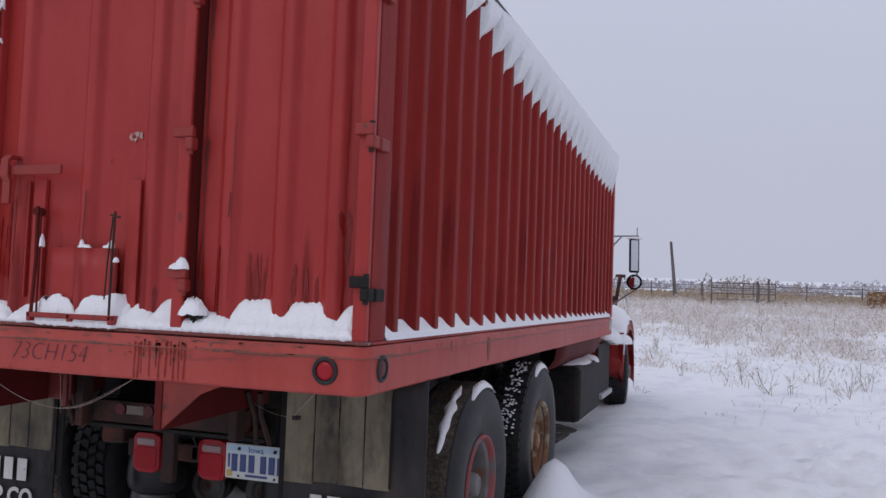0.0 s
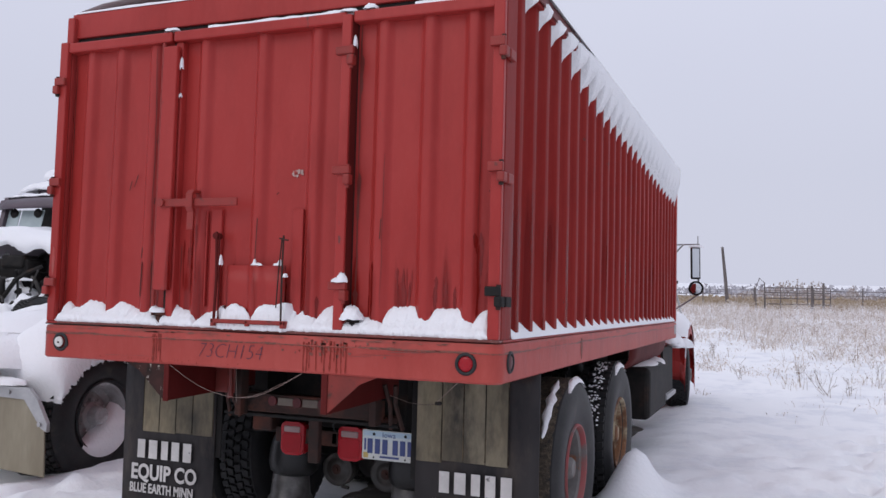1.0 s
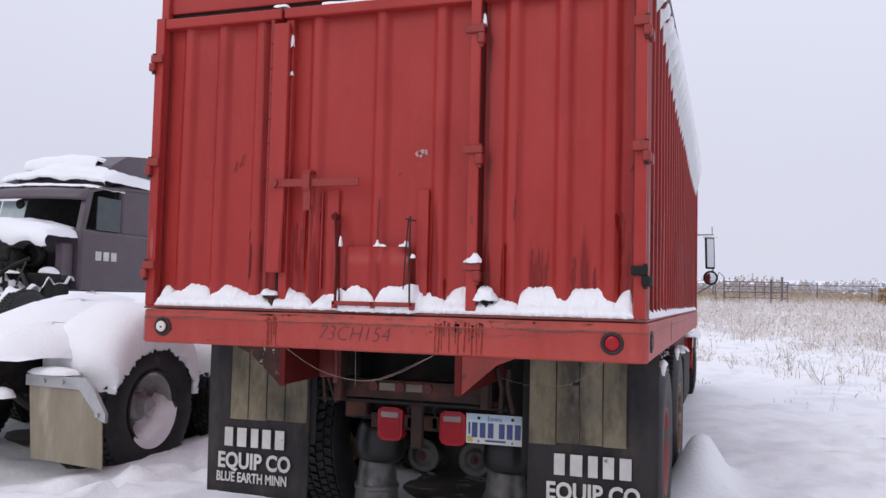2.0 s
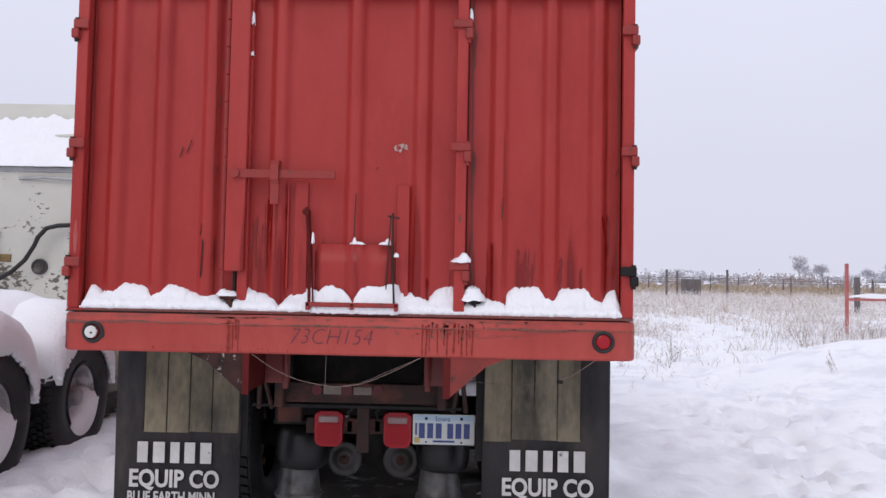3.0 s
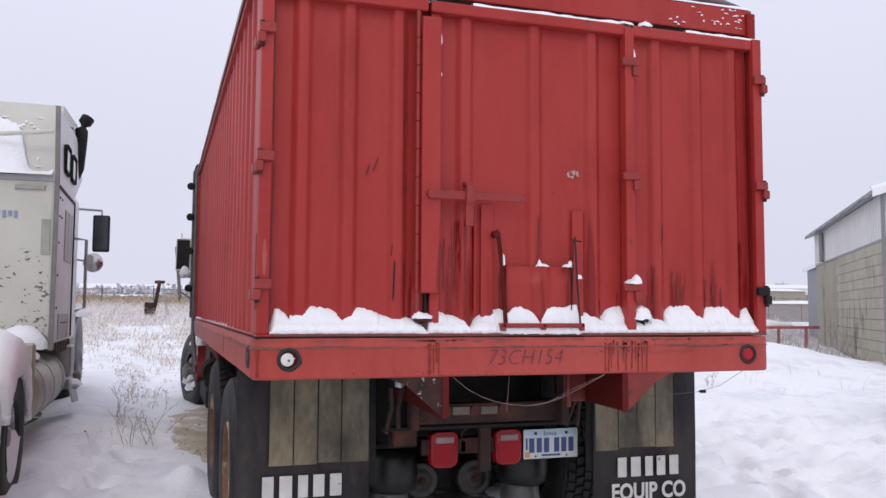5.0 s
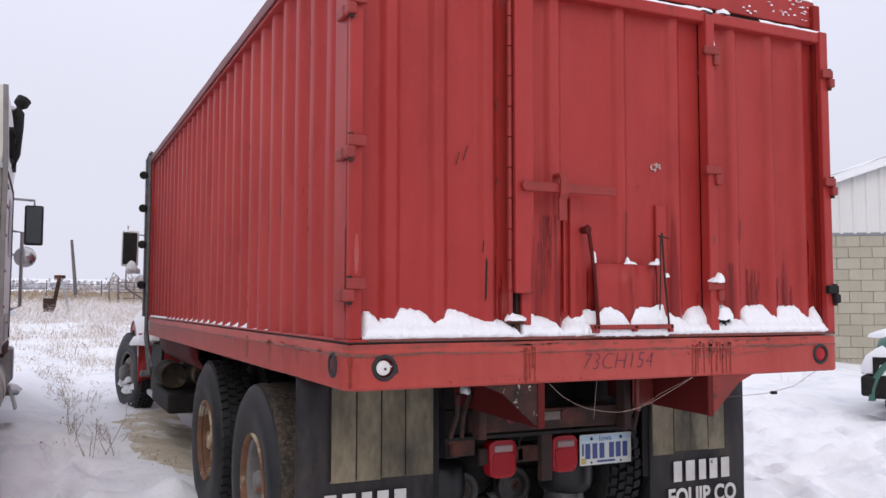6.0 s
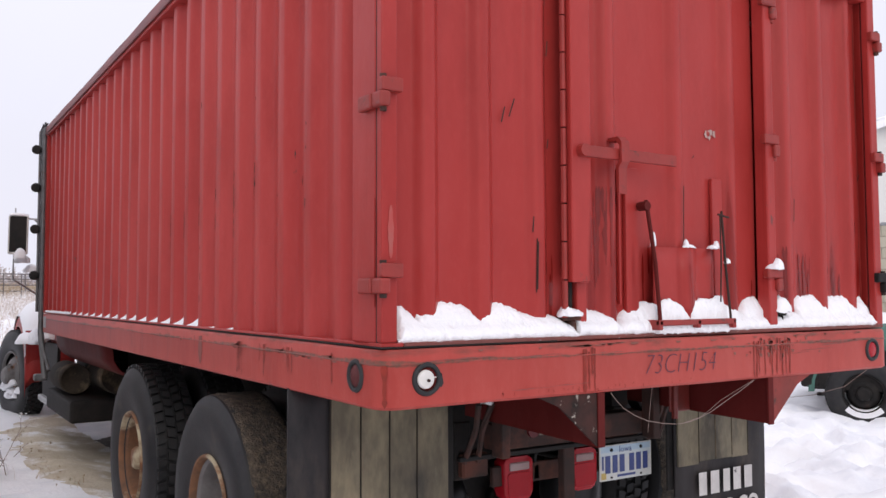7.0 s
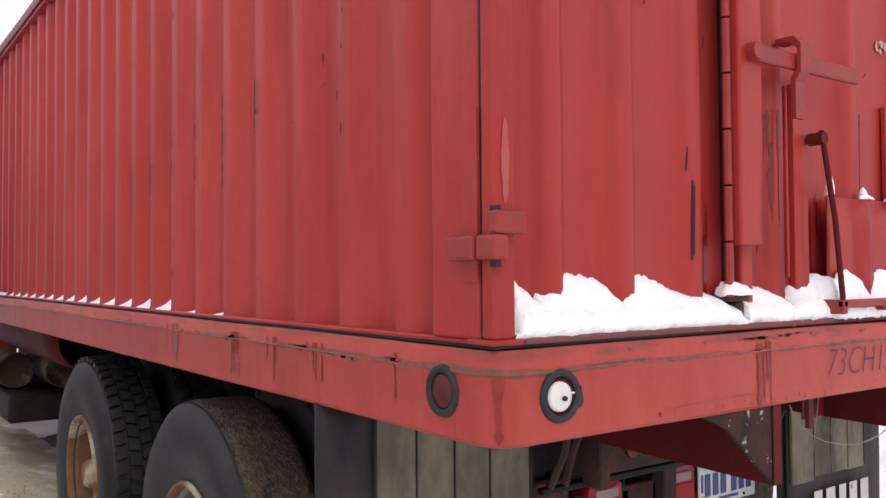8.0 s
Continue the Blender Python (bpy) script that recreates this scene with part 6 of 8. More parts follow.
def truck_snow():
    bm = bmesh.new()
    # tool tank, mudguards, mirror arms, tyre shoulders
    snow_lump(bm, 0.95, 5.30, 0.875, 0.20, 0.54, 0.045, 1)
    snow_lump(bm, 1.04, 5.82, 0.86, 0.13, 0.16, 0.07, 2)
    for s in (-1, 1):
        rows = []
        for a in np.linspace(0.35, math.pi - 0.55, 16):
            y, z = 9.0 - 0.66 * math.cos(a), 0.58 + 0.68 * math.sin(a)
            h = 0.10 * math.sin(a) + 0.02 * wobble(a, 0, s, 4)
            rows.append([(s * 0.60, y, z + h), (s * 0.85, y, z + h * 1.4 + 0.02), (s * 1.02, y, z + h * 0.8), (s * 1.10, y, z - 0.02), (s * 1.115, y, z - 0.05 + 0.05 * wobble(a, 0, s, 6))])
        grid(bm, rows)
        snow_lump(bm, s * 0.3, 8.9, 1.6, 0.5, 1.0, 0.12, 6)
        snow_lump(bm, s * 1.345, 7.08, 2.155 if s > 0 else 2.215, 0.09, 0.03, 0.03, 8)
    snow_lump(bm, -1.33, 7.03, 1.80, 0.06, 0.04, 0.10, 4)
    for k in range(4):
        snow_lump(bm, -1.30 + 0.09 * k, 7.12 + 0.07 * k, 1.76 - 0.09 * k, 0.07, 0.05, 0.08, k + 30, 12, 0.3)
    snow_lump(bm, 0, 7.0, 2.44, 0.85, 0.55, 0.10, 9)
    # packed streaks in the tread on the weather side
    rnd = random.Random(4)
    rows = []
    for a in np.linspace(0.46, 1.32, 60):
        w = 0.030 * math.sin(max(0.0, (a - 0.46) / 0.8601) * math.pi) ** 0.5 * (0.75 + 0.7 * wobble(a, 0, 2, 9)) + 0.002
        c = 1.125 + 0.012 * wobble(a, 0, 5, 4)
        rows.append([(c + u * w, 1.58 - q * math.cos(a), 0.515 + q * math.sin(a)) for u, q in ((-1, 0.513), (-0.6, 0.526), (0, 0.531), (0.6, 0.526), (1, 0.513))])
    grid(bm, rows)
    for i in range(130):
        a = rnd.uniform(0.2, 1.4)
        x = 1.10 + 0.018 * rnd.choice((-2, -1, 0, 1, 2)) + rnd.gauss(0, 0.004)
        y, z = 2.98 - 0.523 * math.cos(a), 0.525 + 0.523 * math.sin(a)
        snow_lump(bm, x, y, z - 0.004, 0.009, 0.012, 0.009, i, 6)
    for y0 in (1.58, 2.98):
        rows = []
        for a in np.linspace(1.15, 2.0, 20):
            h = 0.03 * math.sin((a - 1.15) / 0.85 * math.pi)
            rows.append([(x, y0 - (0.49 + q * h) * math.cos(a), 0.515 + (0.49 + q * h) * math.sin(a)) for x, q in ((1.212, 0.0), (1.206, 0.8), (1.19, 1.2), (1.17, 0.8))])
        grid(bm, rows)
    # snow thrown on the front wheels
    for s in (-1, 1):
        for i in range(16):
            a, r = rnd.uniform(-2.6, -0.2), rnd.uniform(0.08, 0.30)
            snow_lump(bm, s * (1.13 - 0.12 * r) - 0.07 - 0.23 * r * math.cos(a), 9.0 + r * math.cos(a), 0.50 + r * math.sin(a), 0.05, 0.09, 0.07, i, 10)
        snow_lump(bm, s * 1.10, 8.35, 0.92, 0.12, 0.2, 0.12, 3, 12)
        for k in range(3):
            snow_lump(bm, s * 1.05, 7.2 + 0.35 * k, 1.02 - 0.04 * k, 0.10, 0.22, 0.16, k + 20, 14, 0.3)
    tagged(part("truck_snow", bm, SNOW, None, "", True), "snow caught on the tank, mudguards, mirrors and tyres", "snow", kind="stuff")


truck_snow()


# ---- the cream sleeper tractor ----
def make_tractor():
    tractor = thing("semi_tractor", "old cream sleeper-cab semi tractor half buried in snow", "truck")
    cx = -3.70
    # sleeper box
    bm = bmesh.new()
    box(bm, -4.86, -2.56, 5.40, 6.85, 1.06, 2.64, 0.04, 2)
    part("sleeper_wall", bm, CREAM_LICHEN, tractor, "cream sleeper wall with peeling blotches")
    bm = bmesh.new()
    prism(bm, [(-4.86, 5.42, 2.63), (-4.86, 6.9, 2.63), (-4.86, 7.4, 3.52), (-4.86, 5.75, 3.42)], (2.30, 0, 0))
    part("roof_fairing", bm, CREAM, tractor, "tall cream roof fairing with snow blown on it")
    bm = bmesh.new()
    box(bm, -4.87, -2.55, 5.385, 5.41, 2.60, 2.66, 0.006)
    part("roof_seam", bm, GALV, tractor)
    # side extender and side wall
    bm = bmesh.new()
    prism(bm, [(-2.50, 4.98, 1.02), (-2.50, 5.02, 2.60), (-2.52, 5.06, 3.24), (-2.53, 6.8, 3.30), (-2.50, 7.3, 2.9), (-2.50, 6.55, 2.6), (-2.50, 6.50, 1.02)], (-0.03, 0, 0))
    side = part("sleeper_side", bm, WHITE_CAB, tractor, "white sleeper side panel with wind deflector")
    bm = bmesh.new()
    prism(bm, [(-2.495, 4.95, 1.02), (-2.495, 4.99, 1.02), (-2.495, 5.03, 2.6), (-2.515, 5.07, 3.26), (-2.515, 5.03, 3.26), (-2.495, 4.99, 2.6)], (-0.04, 0, 0))
    part("deflector_edge", bm, surface("grey_rubber_edge", (0.16, 0.15, 0.145), (0.22, 0.20, 0.19), 0.7), side)
    bm = bmesh.new()
    box(bm, -2.497, -2.490, 5.05, 6.5, 2.50, 2.53, 0.002)
    box(bm, -2.497, -2.488, 6.44, 6.49, 1.1, 2.52, 0.002)
    part("door_seal", bm, BLACK_STEEL, side)
    for y0 in (5.40, 5.98):
        bm = bmesh.new()
        box(bm, -2.525, -2.488, y0, y0 + 0.40, 2.70, 2.98, 0.05, 3)
        w = part("sleeper_window", bm, BLACK_STEEL, tractor, "small rounded sleeper window")
        bm = box(bmesh.new(), -2.492, -2.484, y0 + 0.05, y0 + 0.35, 2.745, 2.935, 0.003)
        part("pane", bm, DARK_GLASS, w)
    bm = bmesh.new()
    for y, z in ((5.12, 1.4), (5.13, 1.7), (5.14, 2.0), (5.15, 2.25), (5.14, 2.42), (5.32, 2.42), (5.32, 2.25)):
        cyl(bm, (-2.50, y, z), (-2.492, y, z), 0.012, 8)
    box(bm, -2.498, -2.490, 5.5, 6.0, 1.25, 1.262, 0.001)
    part("rivets", bm, BLACK_STEEL, side)
    bm = bmesh.new()
    for k in range(6):
        box(bm, -2.52, -2.485, 5.1 + 0.22 * k, 5.25 + 0.22 * k, 0.98, 1.08, 0.006)
    part("skirt_clips", bm, RUSTY, side)
    bm = bmesh.new()
    vent = surface("grey_vent", (0.30, 0.29, 0.26), (0.40, 0.39, 0.35), 0.6)
    bm.free()
    for e in ((-2.92, -2.66, 5.375, 5.40, 2.52, 2.56), (-2.68, -2.60, 5.39, 5.40, 1.9, 2.24), (-3.62, -3.35, 5.392, 5.40, 2.50, 2.55)):
        part("wall_vent", box(bmesh.new(), *e, 0.003), vent, tractor, "small grey vent")
    bm = bmesh.new()
    for k in range(5):
        box(bm, -3.12 + 0.05 * k, -3.09 + 0.05 * k, 5.392, 5.398, 2.24 + 0.02 * (k % 2), 2.31, 0.001)
    part("number_bars", bm, surface("blue_marker", (0.17, 0.25, 0.36), (0.25, 0.32, 0.42), 0.7), tractor, "faint blue marker bars")
    bm = bmesh.new()
    box(bm, -4.50, -4.36, 5.385, 5.40, 1.63, 1.71, 0.003)
    part("warning_label", bm, surface("warning_label", (0.30, 0.19, 0.05), (0.10, 0.07, 0.04), 0.6, fine=30), tractor, "small yellow and black warning label")
    # air lines
    bm = bmesh.new()
    tube(bm, [(-4.70, 5.25, 1.40), (-4.54, 5.25, 1.41), (-4.39, 5.25, 1.45), (-4.27, 5.25, 1.52), (-4.13, 5.25, 1.65), (-4.04, 5.25, 1.80), (-4.01, 5.26, 1.89), (-3.93, 5.28, 1.99), (-3.82, 5.30, 2.02), (-3.70, 5.33, 2.03), (-3.60, 5.38, 2.03)], 0.024, 8)
    part("air_line", bm, RUBBER, tractor, "black coiled air line")
    bm = bmesh.new()
    cyl(bm, (-4.04, 5.40, 1.58), (-4.04, 5.37, 1.58), 0.085, 18)
    cyl(bm, (-4.04, 5.37, 1.58), (-4.04, 5.36, 1.58), 0.060, 18)
    part("air_coupling", bm, CASTING, tractor, "round grey air coupling")
    bm = bmesh.new()
    tube(bm, [(-4.0, 5.55, 3.02), (-3.05, 5.42, 3.04), (-2.6, 5.35, 3.08)], 0.022, 8)
    part("roof_strut", bm, CREAM, tractor)
    # cab ahead of the sleeper
    bm = bmesh.new()
    box(bm, -4.78, -2.58, 6.85, 8.0, 1.0, 2.75, 0.08, 3)
    part("cab_body", bm, WHITE_CAB, tractor, "", True)
    bm = bmesh.new()
    box(bm, -4.35, -2.98, 8.0, 9.9, 0.95, 1.75, 0.14, 3)
    part("hood", bm, WHITE_CAB, tractor, "", True)
    bm = bmesh.new()
    rows = []
    for a in np.linspace(-0.1, math.pi + 0.2, 14):
        rows.append([(x, 8.45 - 0.66 * math.cos(a), 0.62 + 0.72 * math.sin(a)) for x in (-3.1, -2.82, -2.64, -2.57)])
    solid(bm, rows, (0, 0, -0.02))
    part("front_mudguard", bm, WHITE_CAB, tractor, "rounded white front mudguard", True)
    bm = bmesh.new()
    tube(bm, [(-2.64, 6.98, 1.5), (-2.63, 6.97, 2.70), (-2.52, 6.95, 2.98), (-2.50, 6.95, 3.28), (-2.50, 6.98, 3.42), (-2.47, 7.02, 3.52), (-2.44, 7.04, 3.58)], 0.062, 14, 0.075)
    part("exhaust_stack", bm, BLACK_STEEL, tractor, "black curved exhaust stack", True)
    bm = bmesh.new()
    tube(bm, [(-2.56, 7.2, 2.2), (-2.42, 7.15, 2.18), (-2.42, 7.15, 1.4), (-2.52, 7.15, 1.36)], 0.018, 8)
    part("grab_rail", bm, GALV, tractor, "bent grab rail")
    bm = box(bmesh.new(), -2.42, -2.22, 7.98, 8.06, 2.10, 2.56, 0.02, 2)
    mir = part("mirror", bm, BLACK_STEEL, tractor, "tall square truck mirror")
    bm = box(bmesh.new(), -2.40, -2.24, 7.972, 7.982, 2.12, 2.54, 0.004)
    part("mirror_glass", bm, DARK_GLASS, mir)
    bm = bmesh.new()
    lathe(bm, [(0.001, -0.02), (0.07, -0.014), (0.115, 0.0), (0.12, 0.02), (0.08, 0.06), (0.001, 0.08)], (-2.40, 7.95, 1.96), (0, 1, 0), 24)
    part("spot_mirror", bm, CHROME, mir, "round chrome convex mirror", True)
    bm = bmesh.new()
    tube(bm, [(-2.62, 8.1, 2.64), (-2.32, 8.02, 2.62), (-2.32, 8.02, 2.55)], 0.016, 6)
    part("mirror_arm", bm, GALV, mir)
    part("mirror_stay", tube(bmesh.new(), [(-2.62, 8.0, 2.0), (-2.40, 8.0, 1.97)], 0.014, 6), GALV, mir)
    # chassis, tank, steps
    bm = bmesh.new()
    for s in (-1, 1):
        box(bm, cx + s * 0.43 - 0.04, cx + s * 0.43 + 0.04, 1.0, 9.5, 0.62, 0.90, 0.006)
    box(bm, cx - 0.43, cx + 0.43, 1.0, 1.06, 0.62, 0.90)
    box(bm, cx - 0.43, cx + 0.43, 2.1, 2.9, 0.88, 1.0, 0.03)
    part("chassis", bm, BLACK_STEEL, tractor)
    bm = bmesh.new()
    lathe(bm, [(0.001, 4.05), (0.20, 4.06), (0.275, 4.09), (0.285, 4.12), (0.285, 5.95), (0.27, 5.98), (0.001, 6.0)], (-2.76, 0, 0.70), (0, 1, 0), 32)
    part("fuel_tank", bm, TANK, tractor, "grimy aluminium fuel tank", True)
    for y in (4.35, 5.0, 5.7):
        part("tank_strap", lathe(bmesh.new(), [(0.286, y), (0.292, y), (0.292, y + 0.06), (0.286, y + 0.06)], (-2.76, 0, 0.70), (0, 1, 0), 32), GALV, tractor)
    bm = bmesh.new()
    box(bm, -2.70, -2.44, 6.05, 6.45, 0.70, 1.02, 0.02)
    box(bm, -2.75, -2.38, 6.3, 6.62, 0.55, 0.60, 0.02)
    prism(bm, [(-2.40, 6.05, 0.44), (-2.40, 6.62, 0.40), (-2.46, 6.70, 0.62), (-2.46, 6.15, 0.66)], (-0.02, 0, 0))
    part("cab_step", bm, GALV, tractor)
    bm = bmesh.new()
    box(bm, -2.95, -2.52, 4.02, 4.10, 0.55, 1.12, 0.02)
    part("tank_bracket", bm, TANK, tractor)
    # tandem wheels
    wheel = Wheel(RUBBER, RIM_FROST, RUBBER, RIM_FROST)
    for x, s in ((-2.525, 1), (-4.90, -1)):
        for y in (1.87, 3.18):
            wheel.place(tractor, x, y, 0.50, s, 33 * y)
            wheel.place(tractor, x - s * 0.31, y, 0.50, s, 10)
    front = Wheel(RUBBER, RIM_GREY, RIM_GREY, RIM_GREY, front=True)
    front.place(tractor, -2.61, 8.45, 0.50, 1, 5)
    front.place(tractor, -4.90, 8.45, 0.50, -1, 5)
    # steel flap behind the tandem
    bm = bmesh.new()
    prism(bm, [(-3.06, 1.20, 0.70), (-2.62, 1.20, 0.69), (-2.44, 1.20, 0.52), (-2.42, 1.20, 0.17), (-3.02, 1.20, 0.20)], (0, 0.012, 0))
    fl = part("quarter_flap", bm, OLIVE_FLAP, tractor, "muddy tan quarter mud flap")
    bm = bmesh.new()
    prism(bm, [(-3.08, 1.185, 0.775), (-2.58, 1.185, 0.770), (-2.50, 1.185, 0.70), (-2.40, 1.185, 0.54), (-2.40, 1.185, 0.48), (-2.45, 1.185, 0.50), (-2.62, 1.185, 0.69), (-3.08, 1.185, 0.70)], (0, 0.03, 0))
    for x, z in ((-2.92, 0.735), (-2.76, 0.735), (-2.46, 0.53)):
        cyl(bm, (x, 1.186, z), (x, 1.170, z), 0.016, 8)
    part("flap_bracket", bm, GALV, fl, "galvanised flap bracket with bolts")
    bm = bmesh.new()
    box(bm, -4.15, -3.22, 1.02, 1.10, 0.58, 0.80, 0.02)
    tube(bm, [(-3.2, 1.1, 0.7), (-3.12, 1.25, 0.55), (-3.15, 1.5, 0.45)], 0.03, 8)
    part("rear_crossmember", bm, BLACK_STEEL, tractor)
    bm = bmesh.new()
    lathe(bm, [(0.001, -0.03), (0.045, -0.026), (0.055, -0.01), (0.055, 0.03)], (-3.47, 1.04, 0.63), (0, 1, 0), 20)
    part("tail_lamp", bm, LENS, tractor, "small round red tail lamp", True)
    # scuffed panel, wall fittings and hanging air lines
    scuff = surface("scuffed_white_paint", (0.34, 0.33, 0.34), (0.52, 0.51, 0.52), 0.6, scale=3, fine=30, stain=(0.16, 0.14, 0.135), stain_at=(0.58, 0.68), stain_scale=5, stretch=(1, 1, 0.3))
    part("scuffed_panel", box(bmesh.new(), -2.4975, -2.4915, 5.62, 6.28, 1.86, 2.36, 0.002), scuff, side, "grey rubbed panel on the sleeper side")
    part("scuffed_panel", box(bmesh.new(), -2.4975, -2.4925, 5.30, 6.20, 1.10, 1.34, 0.002), scuff, side)
    part("handle_box", box(bmesh.new(), -3.62, -3.50, 5.365, 5.40, 2.47, 2.54, 0.006), BLACK_STEEL, tractor)
    part("grab_bar", tube(bmesh.new(), [(-4.30, 5.38, 2.53), (-4.0, 5.35, 2.54), (-3.62, 5.36, 2.52)], 0.016, 8), GALV, tractor, "bent grab bar on the sleeper wall")
    for x in (-4.62, -4.50):
        part("air_line", tube(bmesh.new(), [(x, 5.38, 1.95), (x - 0.03, 5.30, 1.8), (x + 0.02, 5.28, 1.55), (x - 0.06, 5.27, 1.35)], 0.02, 8), RUBBER, tractor, "short black air line")
    return tractor


make_tractor()


def tractor_snow():
    bm = bmesh.new()
    # thick hoods of snow hanging over the tandem tyres
    for x0, x1 in ((-2.515, -3.18), (-4.91, -4.25)):
        d = 1 if x0 > -4 else -1
        for y0 in (1.87, 3.18):
            rows = []
            for a in np.linspace(0.30, math.pi - 0.12, 150):
                s = max(0.0, math.sin(a + 0.06))
                taper = smooth(0.28, 0.75, a) * smooth(math.pi - 0.10, math.pi - 0.55, a)
                r = 0.50 + (0.05 + 0.19 * s ** 0.8) * (0.15 + 0.85 * taper) + 0.02 * wobble(a * 2, y0, x0, 2)
                rag = 0.014 * wobble(a, y0, 3, 14) + 0.026 * wobble(a, y0, 6, 34) + 0.02 * wobble(a, y0, 2, 70)
                lip = 0.475 - 0.04 * s * taper + rag - 0.03 * max(0, wobble(a, y0, 9, 6))
                p = lambda q, x, up_=0.0: (x, y0 - q * math.cos(a), 0.50 + q * math.sin(a) + up_)
                rows.append([p(lip + 0.03, x0 - d * 0.015), p(lip, x0 + d * 0.012), p(lip + 0.03, x0 + d * 0.032), p((lip + r) / 2, x0 + d * 0.035 + 0.01 * wobble(a, 0, 2, 5)), p(r - 0.05, x0 + d * 0.005), p(r, x0 - d * 0.08), p(r, x0 - d * 0.20, 0.035 * s), p(r, x0 - d * 0.42, 0.05 * s), p(r - 0.04, x0 - d * 0.60), p(0.5, x1)])
            grid(bm, rows)
    # snow over the chassis and fifth wheel
    rows = []
    for y in np.linspace(0.98, 5.3, 40):
        row = []
        for x in np.linspace(-4.45, -2.95, 18):
            h = 0.92 + 0.12 * wobble(x, y, 2, 1.3) + 0.08 * math.exp(-((y - 2.5) / 0.5) ** 2)
            e = smooth(0.95, 1.3, y) * smooth(-4.47, -4.2, x) * smooth(-2.9, -3.2, x)
            row.append((x, y, 0.84 + (h - 0.80) * (0.25 + 0.75 * e)))
        rows.append(row)
    grid(bm, rows)
    for i, (x, y, z, rx, ry, rz) in enumerate(((-3.65, 2.3, 0.92, 0.72, 0.75, 0.36), (-3.35, 3.3, 0.95, 0.62, 0.8, 0.40), (-4.1, 3.0, 0.92, 0.55, 0.9, 0.42), (-3.2, 1.55, 0.88, 0.42, 0.5, 0.24), (-3.9, 1.35, 0.86, 0.55, 0.42, 0.20), (-3.3, 3.9, 0.9, 0.45, 0.6, 0.22), (-2.78, 5.22, 1.02, 0.22, 0.18, 0.22), (-3.4, 5.15, 1.0, 0.7, 0.25, 0.25), (-4.3, 2.6, 0.9, 0.45, 0.55, 0.2),
                                              (-2.8, 4.6, 0.96, 0.25, 0.6, 0.10), (-3.65, 8.9, 1.72, 0.7, 0.95, 0.18), (-2.75, 8.4, 1.28, 0.28, 0.55, 0.14), (-2.55, 6.5, 0.58, 0.20, 0.22, 0.08), (-3.7, 7.2, 2.72, 1.0, 0.5, 0.15), (-2.9, 1.25, 0.78, 0.22, 0.10, 0.05), (-3.16, 1.06, 0.62, 0.10, 0.08, 0.07))):
        snow_lump(bm, x, y, z, rx, ry, rz, i + 3, 20)
    # snow drifted into the hollow rims and banked against the tyres
    for y0 in (1.87, 3.18):
        rows = []
        for u in np.linspace(-1, 1, 31):
            y = y0 + 0.03 + 0.245 * u
            floor_ = 0.50 - math.sqrt(max(0.0, 0.285 ** 2 - min(abs(y - y0), 0.284) ** 2))
            top = 0.33 + 0.27 * smooth(-0.6, 1.0, u) + 0.02 * wobble(u, y0, 0, 4)
            top = max(floor_ + 0.012, min(top, 0.50 + math.sqrt(max(0.0, 0.285 ** 2 - min(abs(y - y0), 0.284) ** 2)) - 0.01))
            rows.append([(-2.530, y, floor_ - 0.02), (-2.522, y, floor_ + 0.3 * (top - floor_)), (-2.552, y, floor_ + 0.62 * (top - floor_)), (-2.61, y, floor_ + 0.9 * (top - floor_)), (-2.68, y, top)])
        grid(bm, rows)
        snow_lump(bm, -2.46, y0 + 0.12, 0.06, 0.16, 0.40, 0.10, 4, 22)
    rows = []
    for x in np.linspace(-4.86, -2.60, 90):
        row = []
        top = 3.25 + 0.15 * wobble(x, 0, 0, 1.6) + 0.10 * wobble(x, 3, 0, 5) + 0.05 * wobble(x, 1, 0, 14) - 0.52 * smooth(-3.05, -2.75, x + 0.05 * wobble(x, 7, 0, 8))
        for t in np.linspace(0, 1, 12):
            z = 2.655 + (max(top, 2.70) - 2.655) * t
            y = 5.40 + 0.42 * (z - 2.63) - 0.085 * (1 - t) ** 1.5 - 0.014 - 0.016 * wobble(x, z, 0, 7) - 0.010 * wobble(x, z, 4, 22) + 0.012 * (t > 0.99)
            row.append((x, y, z))
        rows.append(row)
    grid(bm, rows)
    for i in range(26):
        rr = random.Random(i)
        x, z = rr.uniform(-3.3, -2.72), rr.uniform(2.75, 3.3)
        snow_lump(bm, x, 5.42 + 0.42 * (z - 2.63), z - 0.01, rr.uniform(0.01, 0.04), 0.02, rr.uniform(0.01, 0.035), i, 8)
    snow_lump(bm, -3.7, 6.4, 3.33, 1.15, 0.75, 0.12, 5, 24)
    tagged(part("tractor_snow", bm, SNOW, None, "", True), "thick snow caps over the tractor's wheels, frame and roof", "snow", kind="stuff")


tractor_snow()


